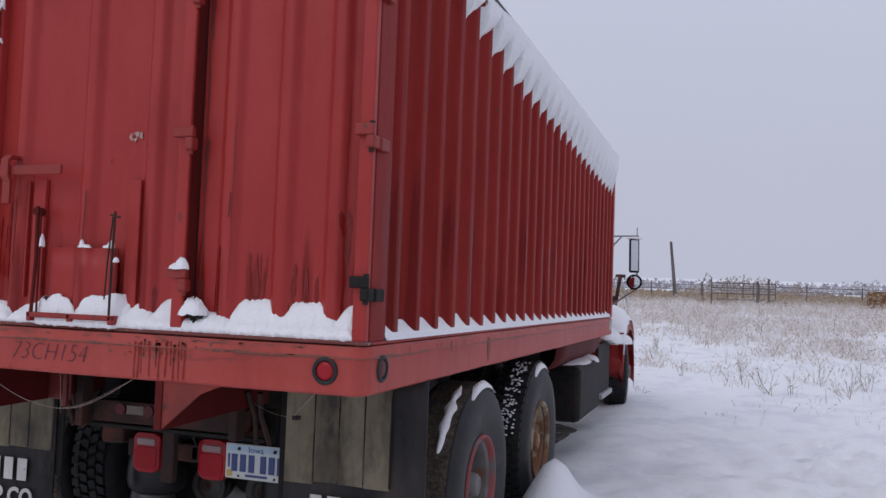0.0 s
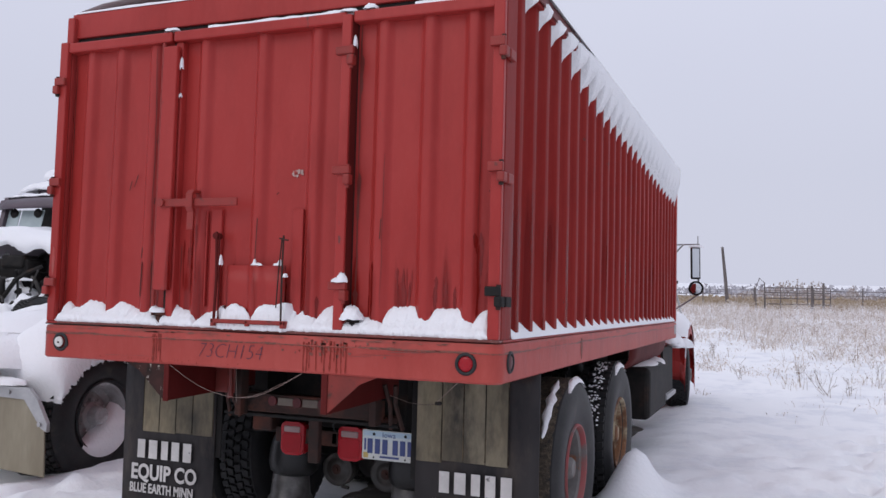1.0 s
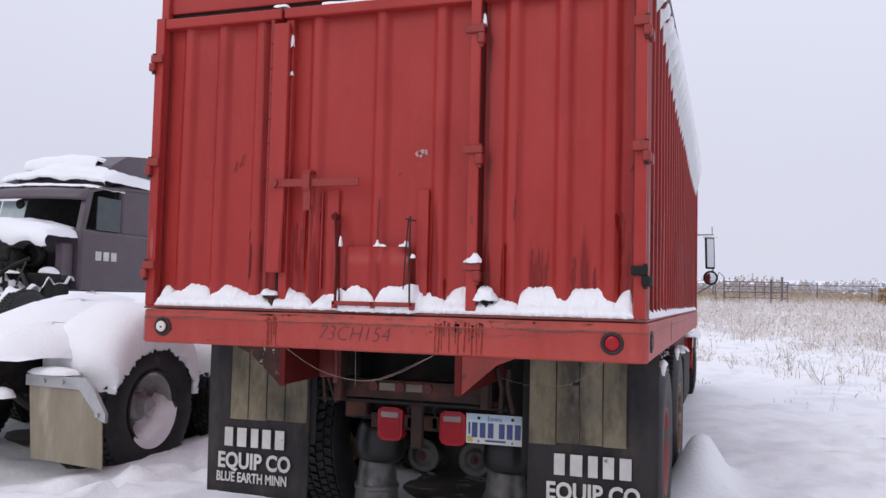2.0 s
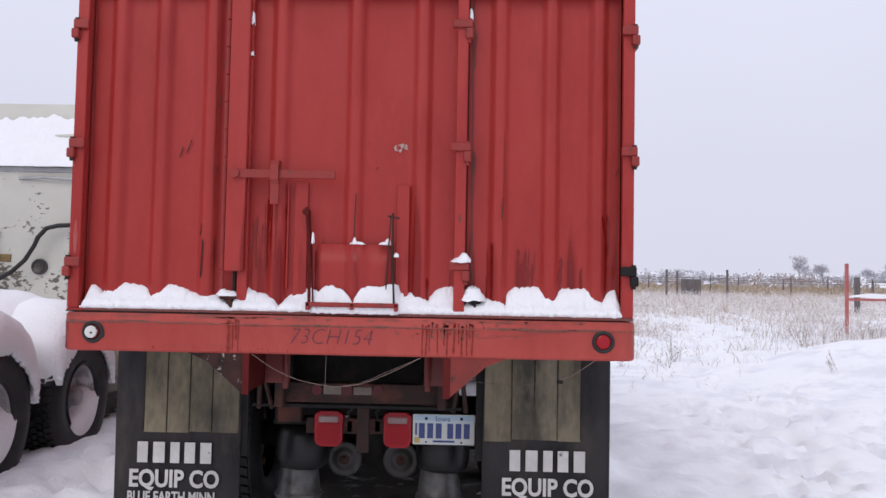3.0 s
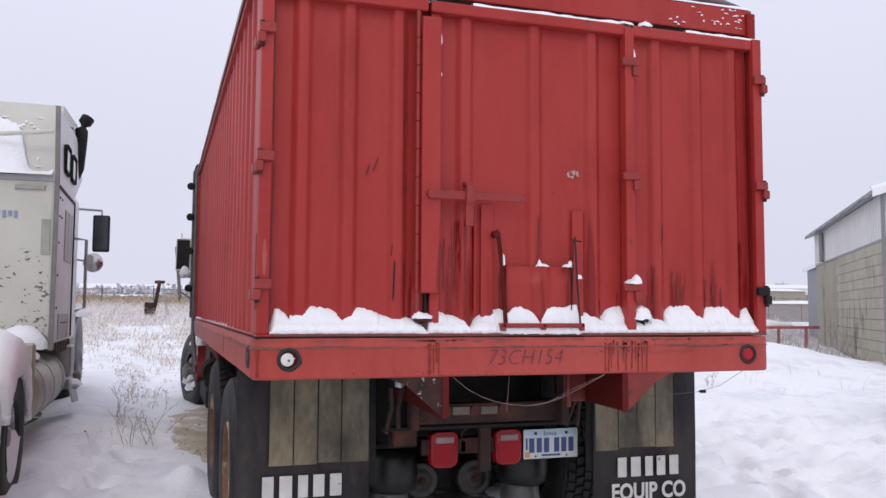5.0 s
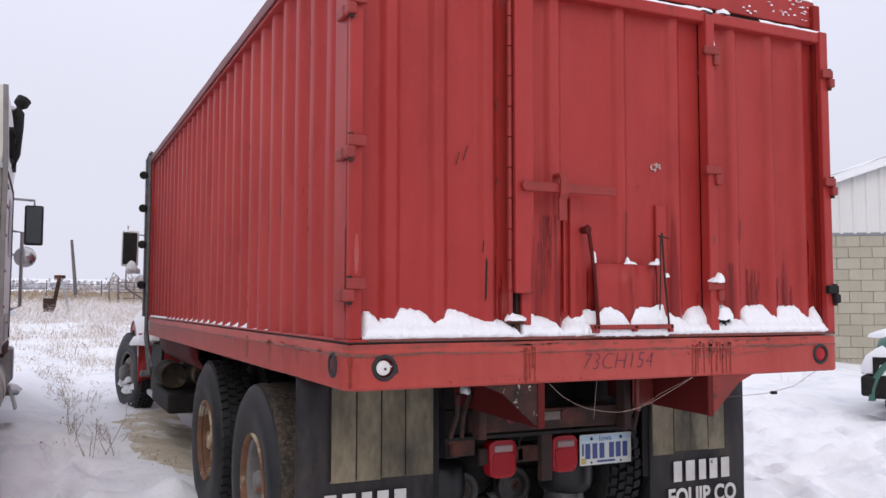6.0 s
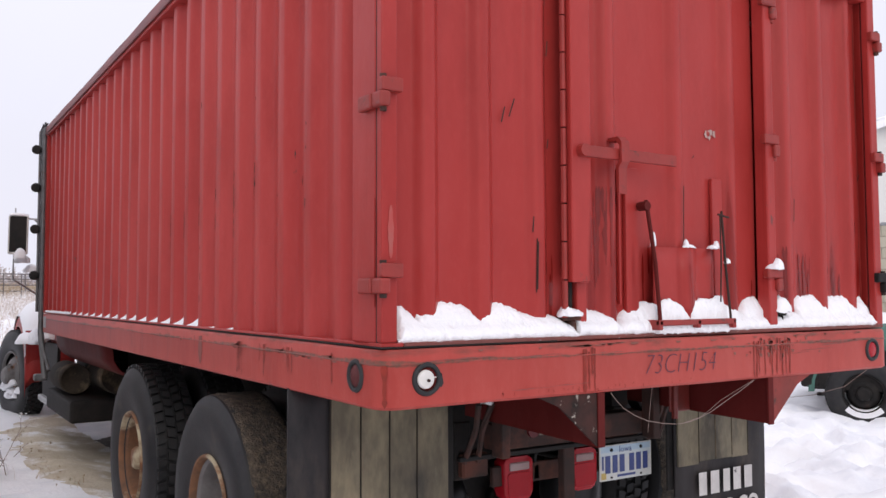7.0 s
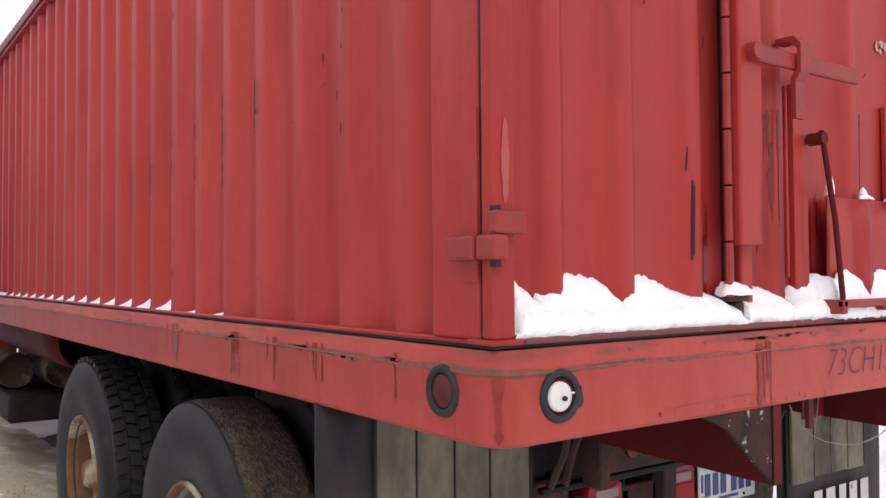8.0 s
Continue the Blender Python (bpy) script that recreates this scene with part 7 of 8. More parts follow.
# ---- the stripped purple tractor behind ----
def make_purple():
    root = thing("stripped_tractor", "dark purple tractor cab with hood removed and engine bare, snow-covered", "truck")
    m = pose(-10.12, 8.03, 0.40, 0, 0, 4.4)
    bm = bmesh.new()
    box(bm, -1.12, 1.12, 0.22, 2.6, 0.95, 2.02, 0.05, 2)
    part("cab_body", bm, PURPLE, root, "purple cab shell")
    bm = bmesh.new()
    box(bm, -1.10, 1.10, 1.35, 2.6, 1.98, 2.95, 0.08, 3)
    part("sleeper", bm, PURPLE, root)
    # windscreen opening: roof with a drooping visor and two raked pillars
    bm = bmesh.new()
    rows = []
    for x in np.linspace(-1.13, 1.13, 15):
        c = 0.05 * (1 - (x / 1.13) ** 2)
        rows.append([(x, 0.28 - 0.10 * (1 - (x / 1.13) ** 4), 2.56 + c * 0.5), (x, 0.36, 2.70 + c), (x, 0.75, 2.80 + c), (x, 2.6, 2.95 + c)])
    solid(bm, rows, (0, 0.02, -0.05))
    part("cab_roof", bm, PURPLE, root, "purple roof with a sun visor", True)
    for x in (-1.09, 1.00):
        bm = bmesh.new()
        prism(bm, [(x, 0.22, 1.98), (x, 0.36, 1.98), (x, 0.56, 2.75), (x, 0.40, 2.75)], (0.09, 0, 0))
        part("pillar", bm, PURPLE, root)
    bm = bmesh.new()
    prism(bm, [(-0.90, 0.95, 2.85), (-0.90, 2.6, 2.9), (-0.90, 2.6, 3.62), (-0.90, 1.75, 3.52), (-0.90, 1.30, 3.28)], (1.8, 0, 0))
    part("roof_fairing", bm, PURPLE, root)
    pale = surface("pale_glass", (0.42, 0.50, 0.50), (0.36, 0.43, 0.44), 0.15, relief=0)
    for x0, x1 in ((-0.99, -0.72), (-0.69, -0.18)):
        bm = bmesh.new()
        prism(bm, [(x0, 0.30, 2.03), (x1, 0.30, 2.03), (x1, 0.43, 2.52), (x0, 0.43, 2.52)], (0, 0.01, 0))
        part("windscreen_pane", bm, pale, root, "pale pane left in the windscreen frame")
    for x in (-0.84, -0.30):
        bm = bmesh.new()
        lathe(bm, [(0.001, -0.02), (0.085, -0.018), (0.09, 0.0), (0.001, 0.01)], (x, 0.40, 2.46), (0, 1, 0), 16)
        part("round_sticker", bm, BLACK_STEEL, root, "", True)
    part("cab_inside", box(bmesh.new(), -1.02, 1.02, 1.25, 1.30, 1.98, 2.8), BLACK_STEEL, root)
    part("dash", box(bmesh.new(), -1.02, 1.02, 0.40, 0.75, 1.95, 2.06, 0.03), BLACK_STEEL, root)
    bm = bmesh.new()
    box(bm, 1.105, 1.128, 0.62, 1.30, 2.02, 2.62, 0.004)
    part("side_window", bm, DARK_GLASS, root)
    for k in range(3):
        part("letter_bar", box(bmesh.new(), 1.122, 1.130, 0.62 + 0.22 * k, 0.78 + 0.22 * k, 1.48, 1.64, 0.002), LETTER, root, "white letter-sized bar on the door")
    # what shows of the engine bay
    bm = bmesh.new()
    lathe(bm, [(0.16, -0.06), (0.19, -0.05), (0.20, 0.02), (0.19, 0.10), (0.001, 0.12)], (0.52, -0.22, 1.52), (0, 1, 0), 26)
    part("air_cleaner", bm, BLACK_STEEL, root, "round black air cleaner end", True)
    part("engine_block", box(bmesh.new(), -0.50, 0.42, -0.55, 0.2, 0.85, 1.58, 0.05, 2), BLACK_STEEL, root)
    part("valve_cover", box(bmesh.new(), -0.10, 0.36, -0.62, 0.1, 1.42, 1.64, 0.04, 2), BLACK_STEEL, root)
    part("radiator", box(bmesh.new(), -0.05, 0.30, -0.95, -0.86, 0.75, 1.22, 0.02), BLACK_STEEL, root)
    part("battery_box", box(bmesh.new(), 0.62, 1.0, -0.5, 0.15, 0.75, 1.22, 0.03), BLACK_STEEL, root)
    part("side_bracket", box(bmesh.new(), 0.86, 1.0, -0.1, 0.2, 1.10, 1.75, 0.02), PURPLE, root)
    part("red_cap", cyl(bmesh.new(), (-0.86, -0.62, 1.30), (-0.86, -0.70, 1.32), 0.07, 14), LENS, root)
    rnd = random.Random(12)
    for i in range(34):
        x, y, z = rnd.uniform(-1.0, 0.85), rnd.uniform(-1.15, -0.5), rnd.uniform(0.72, 1.42)
        d = Vector((rnd.uniform(-1, 1), rnd.uniform(-0.4, 0.4), rnd.uniform(-0.9, 0.9))).normalized() * rnd.uniform(0.12, 0.42)
        p = Vector((x, y, z))
        bm = tube(bmesh.new(), [p - d, p + Vector((rnd.uniform(-0.1, 0.1), 0, rnd.uniform(-0.1, 0.1))), p + d], rnd.uniform(0.012, 0.045), 6)
        part("hose", bm, BLACK_STEEL if i % 3 else CASTING, root)
    for s in (-1, 1):
        part("chassis_rail", box(bmesh.new(), s * 0.43 - 0.05, s * 0.43 + 0.05, -1.9, 2.6, 0.52, 0.78), BLACK_STEEL, root)
    part("front_axle", cyl(bmesh.new(), (-0.9, -0.9, 0.42), (0.9, -0.9, 0.42), 0.07, 10), BLACK_STEEL, root)
    wheel = Wheel(RUBBER, RIM_GREY, RIM_GREY, RIM_GREY, front=True)
    wheel.place(root, 1.12, -0.9, 0.42, 1)
    wheel.place(root, -1.12, -0.9, 0.42, -1)
    root.matrix_basis = m

    bm = bmesh.new()

    def blanket(x0, x1, y0, y1, z, thick, drop, seed, nx=44, ny=22, rag=0.05):
        """A rounded blanket of snow with a ragged skirt along its front."""
        rows = []
        for x in np.linspace(x0, x1, nx):
            k = (x - x0) / (x1 - x0)
            fat = thick * (min(k, 1 - k) * 2) ** 0.35
            row = []
            skirt = drop * (0.7 + 0.6 * wobble(x, seed, 0, 2.2)) + rag * wobble(x, seed, 4, 9)
            for q in (1.0, 0.7, 0.35, 0.0):
                row.append((x, y0 - 0.05 * math.sin(q * 3.1) + 0.02 * wobble(x, q, seed, 6), z + 0.35 * fat - skirt * q))
            for y in np.linspace(y0 + 0.04, y1, ny):
                e = ((y - y0) / (y1 - y0))
                row.append((x, y, z + fat * min(1, 0.55 + 1.6 * e) * (1 + 0.22 * wobble(x, y, seed, 1.8)) + 0.02 * wobble(x, y, seed + 3, 5)))
            rows.append(row)
        grid(bm, rows)

    blanket(-1.20, 1.06, -0.55, 0.42, 1.84, 0.34, 0.34, 2)
    blanket(-1.14, 1.14, 0.46, 1.4, 2.76, 0.14, 0.03, 4, rag=0.012)
    blanket(-1.12, 1.14, 0.80, 2.6, 2.92, 0.44, 0.12, 6, rag=0.02)
    blanket(-0.96, 0.60, 1.25, 2.6, 3.36, 0.22, 0.30, 7, rag=0.02)
    # snow lying in the engine bay
    rows = []
    for x in np.linspace(-1.2, 1.05, 60):
        row = [(x, -1.32, 0.35)]
        for y in np.linspace(-1.30, 0.2, 40):
            left = smooth(0.1, -0.5, x)
            z = 0.80 + 0.66 * smooth(-1.3, -0.4, y) * (0.30 + 0.70 * left) + 0.34 * wobble(x, y, 1, 2.6) + 0.16 * wobble(x, y, 5, 6)
            row.append((x, y, z))
        rows.append(row)
    grid(bm, rows)
    snow_lump(bm, -0.62, -0.62, 1.28, 0.34, 0.26, 0.36, 6, 20)
    snow_lump(bm, -0.30, -0.82, 1.05, 0.24, 0.2, 0.34, 9, 20)
    snow_lump(bm, 0.86, -0.22, 1.21, 0.15, 0.2, 0.12, 5, 14)
    snow_lump(bm, 0.30, -0.60, 1.20, 0.3, 0.1, 0.06, 8, 14)
    ob = tagged(part("cab_snow", bm, SNOW, None, "", True), "snow heaped on the stripped cab and engine", "snow", kind="stuff")
    ob.matrix_basis = m
    # a pale trailer nose further back
    tr = thing("parked_trailer", "pale grey box trailer under snow in the distance", "trailer")
    bm = box(bmesh.new(), -18.0, -15.2, 16.0, 28.0, 1.5, 3.6, 0.05)
    part("trailer_body", bm, CREAM, tr)
    bm = bmesh.new()
    for y in (25.5, 26.8):
        cyl(bm, (-17.9, y, 0.95), (-15.3, y, 0.95), 0.5, 18)
    box(bm, -17.6, -15.6, 16.4, 27.6, 1.3, 1.5)
    part("trailer_wheels", bm, RUBBER, tr)
    bm = bmesh.new()
    snow_lump(bm, -16.6, 22, 3.58, 1.5, 6.2, 0.4, 3, 20)
    tagged(part("trailer_snow", bm, SNOW, None, "", True), "snow on the trailer roof", "snow", kind="stuff")


make_purple()


# ---- the block building and the shed ----
def make_building():
    """Local x runs along the gable end, local y along the side wall; the corner is at the origin."""
    m = pose(10.6, 8.35, 0, 0, 0, -35)
    bld = thing("block_building", "farm building with tan concrete block base and white metal siding", "building", kind="structure")
    bld.matrix_basis = m
    L, D, ZB, ZE = 9.0, 9.5, 2.72, 3.55
    bm = bmesh.new()
    box(bm, 0.012, L, 0.012, 0.20, 0.0, ZB - 0.01)
    box(bm, 0.012, 0.20, 0.20, D, 0.0, ZB - 0.01)
    box(bm, L - 0.2, L, 0.2, D, 0.0, ZB - 0.01)
    box(bm, 0.2, L - 0.2, D - 0.2, D, 0.0, ZB - 0.01)
    part("block_wall", bm, MORTAR, bld)
    peak = ZE + 0.34 * L / 2
    bm = bmesh.new()

    def siding(p, q, top_a, top_b):
        n = int((Vector(q) - Vector(p)).length / 0.23)
        d = (Vector(q) - Vector(p)) / n
        nrm = Vector((d.y, -d.x, 0)).normalized()
        rows = []
        for i in range(n + 1):
            for off, k in ((0, 0.0), (0.018, 0.12), (0.018, 0.24), (0, 0.36)):
                if i == n and k > 0:
                    break
                pt = Vector(p) + d * (i + k)
                t = (i + k) / n
                top = top_a(t)
                rows.append([(*(pt + nrm * (0.004 + off)).xy, z) for z in (ZB + 0.01, (ZB + top) / 2, top)])
        grid(bm, rows)

    siding((0, 0, 0), (L, 0, 0), lambda t: ZE + 0.34 * L / 2 * (1 - abs(2 * t - 1)), None)
    part("gable_siding", bm, SIDING, bld, "white ribbed metal gable siding", False)
    bm = bmesh.new()
    siding((0, D, 0), (0, 0, 0), lambda t: ZE, None)
    part("side_siding", bm, SIDING, bld, "white ribbed metal side siding", False)
    bm = bmesh.new()
    for s in (0, 1):
        a, b = ((-0.25, ZE - 0.085), (L / 2, peak)) if s == 0 else ((L / 2, peak), (L + 0.25, ZE - 0.085))
        prism(bm, [(a[0], -0.18, a[1] + 0.02), (b[0], -0.18, b[1] + 0.02), (b[0], -0.18, b[1] + 0.10), (a[0], -0.18, a[1] + 0.10)], (0, D + 0.36, 0))
    part("roof", bm, GREY_SIDING, bld, "low pitched metal roof")
    bm = bmesh.new()
    box(bm, -0.02, L, -0.012, 0.012, ZB - 0.03, ZB + 0.03, 0.004)
    box(bm, -0.012, 0.012, 0.012, D, ZB - 0.03, ZB + 0.03, 0.004)
    part("drip_trim", bm, GREY_SIDING, bld)
    bm = bmesh.new()
    tube(bm, [(-0.09, 7.6, ZE - 0.05), (-0.09, 7.6, ZB)], 0.06, 8)
    tube(bm, [(-0.06, -0.06, ZE - 0.05), (-0.06, -0.06, 0.6)], 0.035, 8)
    part("downspout", bm, GREY_SIDING, bld, "dark downspout")
    bm = bmesh.new()
    rows = []
    for y in np.linspace(-0.2, D + 0.2, 40):
        row = []
        for x in np.linspace(-0.27, L / 2, 18):
            z = ZE + 0.34 * x + 0.04 + 0.10 * smooth(-0.27, -0.1, x) + 0.03 * wobble(x, y, 0, 2)
            row.append((x, y, z))
        rows.append(row)
    grid(bm, rows)
    rows = []
    for x in np.linspace(-0.25, L / 2, 30):
        rows.append([(x, -0.20, ZE + 0.34 * x - 0.03), (x, -0.23, ZE + 0.34 * x + 0.10 + 0.02 * wobble(x, 0, 0, 4)), (x, -0.10, ZE + 0.34 * x + 0.17), (x, 0.0, ZE + 0.34 * x + 0.15)])
    grid(bm, rows)
    sn = tagged(part("eave_snow", bm, SNOW, None, "", True), "snow along the eaves of the block building", "snow", kind="stuff")
    sn.matrix_basis = m
    # lean-to shed past the far end
    shed = thing("grey_shed", "small grey metal shed with snowy roof", "shed")
    shed.matrix_basis = m
    bm = bmesh.new()
    prism(bm, [(0.3, D + 0.6, 0.3), (3.5, D + 0.6, 0.3), (3.5, D + 0.6, 3.3), (0.3, D + 0.6, 2.75)], (0, 4.0, 0))
    part("shed_wall", bm, GREY_SIDING, shed)
    bm = bmesh.new()
    prism(bm, [(0.15, D + 0.5, 2.74), (3.6, D + 0.5, 3.33), (3.6, D + 0.5, 3.43), (0.15, D + 0.5, 2.84)], (0, 4.2, 0))
    part("shed_roof", bm, SNOW, shed, "snow-covered roof")
    return bld, ZB


BUILDING, BLOCK_TOP = make_building()


# ---- the green truck beside the building ----
def make_green():
    root = thing("green_pickup", "old dark green pickup with snow on its hood and black wheels", "pickup")
    m = pose(7.09, 3.25, 0.03, 0, 0, 32)
    # local: nose towards +y, near side towards -x
    bm = bmesh.new()
    rows = []
    for y, x, z in ((-2.2, 0.90, 1.02), (-0.6, 0.92, 1.05), (0.2, 0.92, 1.06), (0.68, 0.88, 1.04), (0.80, 0.78, 0.98)):
        rows.append([(-x, y, 0.55), (-x * 1.01, y, 0.80), (-x * 0.98, y, z - 0.04), (-x * 0.80, y, z + 0.03), (0, y, z + 0.06), (x * 0.80, y, z + 0.03), (x * 0.98, y, z - 0.04), (x * 1.01, y, 0.80), (x, y, 0.55)])
    solid(bm, rows, (0, 0, -0.02))
    part("body", bm, GREEN, root, "dark green body and hood", True)
    bm = bmesh.new()
    box(bm, -0.76, 0.76, 0.74, 0.80, 0.56, 0.94, 0.02)
    part("grille", bm, BLACK_STEEL, root)
    bm = bmesh.new()
    box(bm, -0.94, 0.94, 0.80, 0.95, 0.44, 0.62, 0.03, 2)
    box(bm, -0.95, -0.80, 0.76, 0.95, 0.42, 0.64, 0.03, 2)
    part("bumper", bm, BLACK_STEEL, root, "black front bumper")
    bm = bmesh.new()
    prism(bm, [(-0.80, -0.6, 1.02), (-0.80, -0.75, 1.02), (-0.70, -1.1, 1.65), (-0.70, -2.2, 1.65), (-0.80, -2.2, 1.02)], (1.55, 0, 0))
    part("cab", bm, GREEN, root)
    for s in (-1, 1):
        bm = bmesh.new()
        rows = []
        for a in np.linspace(-0.05, math.pi + 0.05, 14):
            rows.append([(s * 0.80, 0.35 - 0.47 * math.cos(a), 0.40 + 0.47 * math.sin(a)), (s * 0.955, 0.35 - 0.47 * math.cos(a), 0.40 + 0.47 * math.sin(a)), (s * 0.945, 0.35 - 0.53 * math.cos(a), 0.40 + 0.54 * math.sin(a))])
        grid(bm, rows)
        part("wheel_arch", bm, GREEN, root, "", True)
    bm = bmesh.new()
    box(bm, -0.93, 0.93, -0.15, 0.83, 0.40, 0.84)
    part("arch_shadow", bm, BLACK_STEEL, root)
    wheel = Wheel(RUBBER, BLACK_STEEL, BLACK_STEEL, BLACK_STEEL, front=True)
    for s in (-1, 1):
        w = wheel.place(root, s * 0.965, 0.35, 0.37, s)
        w.scale = (0.9, 0.71, 0.71)
    root.matrix_basis = m
    bm = bmesh.new()
    snow_lump(bm, 0, 0.15, 1.03, 0.80, 0.85, 0.16, 2, 26)
    snow_lump(bm, -0.80, 0.70, 0.66, 0.14, 0.26, 0.30, 4, 16)
    snow_lump(bm, -0.4, 0.88, 0.61, 0.5, 0.10, 0.06, 5, 16)
    rows = []
    for a in np.linspace(-2.3, -0.85, 14):
        rows.append([(-0.962, 0.35 + 0.30 * math.cos(a), 0.40 + 0.30 * math.sin(a)), (-0.972, 0.35 + 0.24 * math.cos(a), 0.40 + 0.235 * math.sin(a)), (-0.93, 0.35 + 0.20 * math.cos(a), 0.40 + 0.195 * math.sin(a))])
    grid(bm, rows)
    ob = tagged(part("pickup_snow", bm, SNOW, None, "", True), "snow on the green pickup's hood and wheel", "snow", kind="stuff")
    ob.matrix_basis = m


make_green()


# ---- red pipe rack and low rack ----
def make_racks():
    rack = thing("pipe_rack", "red painted steel post rack with snow on its beams", "rack")
    posts = ((9.74, 17.0), (11.15, 17.0), (11.75, 18.6), (13.0, 18.6))
    for i, (x, y) in enumerate(posts):
        bm = bmesh.new()
        box(bm, x - 0.036, x + 0.036, y - 0.036, y + 0.036, 0.2, 2.25 if i < 2 else 2.40, 0.006)
        part("post", bm, RED_POST if i < 3 else GALV, rack)
    bm = bmesh.new()
    for (ax, ay), (bx, by) in ((posts[0], posts[1]), (posts[1], posts[3]), (posts[0], posts[2]), (posts[2], posts[3])):
        prism(bm, [(ax, ay, 1.36), (bx, by, 1.36), (bx, by, 1.42), (ax, ay, 1.42)], (0, 0.06, 0))
    part("beam", bm, RED_POST, rack)
    bm = bmesh.new()
    rows = []
    for u in np.linspace(0, 1, 10):
        rows.append([(posts[0][0] + (posts[1][0] - posts[0][0]) * u + (posts[3][0] - posts[1][0]) * v, 17.0 + 1.6 * v, 1.43 + 0.10 * math.sin(math.pi * v) ** 0.5 + 0.03 * wobble(u, v, 0, 3)) for v in np.linspace(0, 1, 10)])
    grid(bm, rows)
    tagged(part("rack_snow", bm, SNOW, None, "", True), "snow on the pipe rack", "snow", kind="stuff")
    low = thing("low_rack", "low red steel bench rack under snow", "rack")
    bm = bmesh.new()
    for y in (14.0, 15.0):
        prism(bm, [(9.9, y, 0.98), (14.2, y, 0.98), (14.2, y, 1.05), (9.9, y, 1.05)], (0, 0.06, 0))
    part("top_rail", bm, RED_POST, low)
    for x in (10.25, 12.0, 13.8):
        for y in (14.0, 15.0):
            bm = box(bmesh.new(), x - 0.03, x + 0.03, y, y + 0.06, 0.3, 0.98, 0.004)
            part("leg", bm, RED_POST, low)
    bm = bmesh.new()
    snow_lump(bm, 11.9, 14.55, 1.04, 1.9, 0.6, 0.20, 4, 24)
    tagged(part("rack_snow", bm, SNOW, None, "", True), "snow on the low rack", "snow", kind="stuff")


make_racks()


# ---- fences, poles and gate ----
def gz(x, y):
    return 0.10 + 0.027 * y


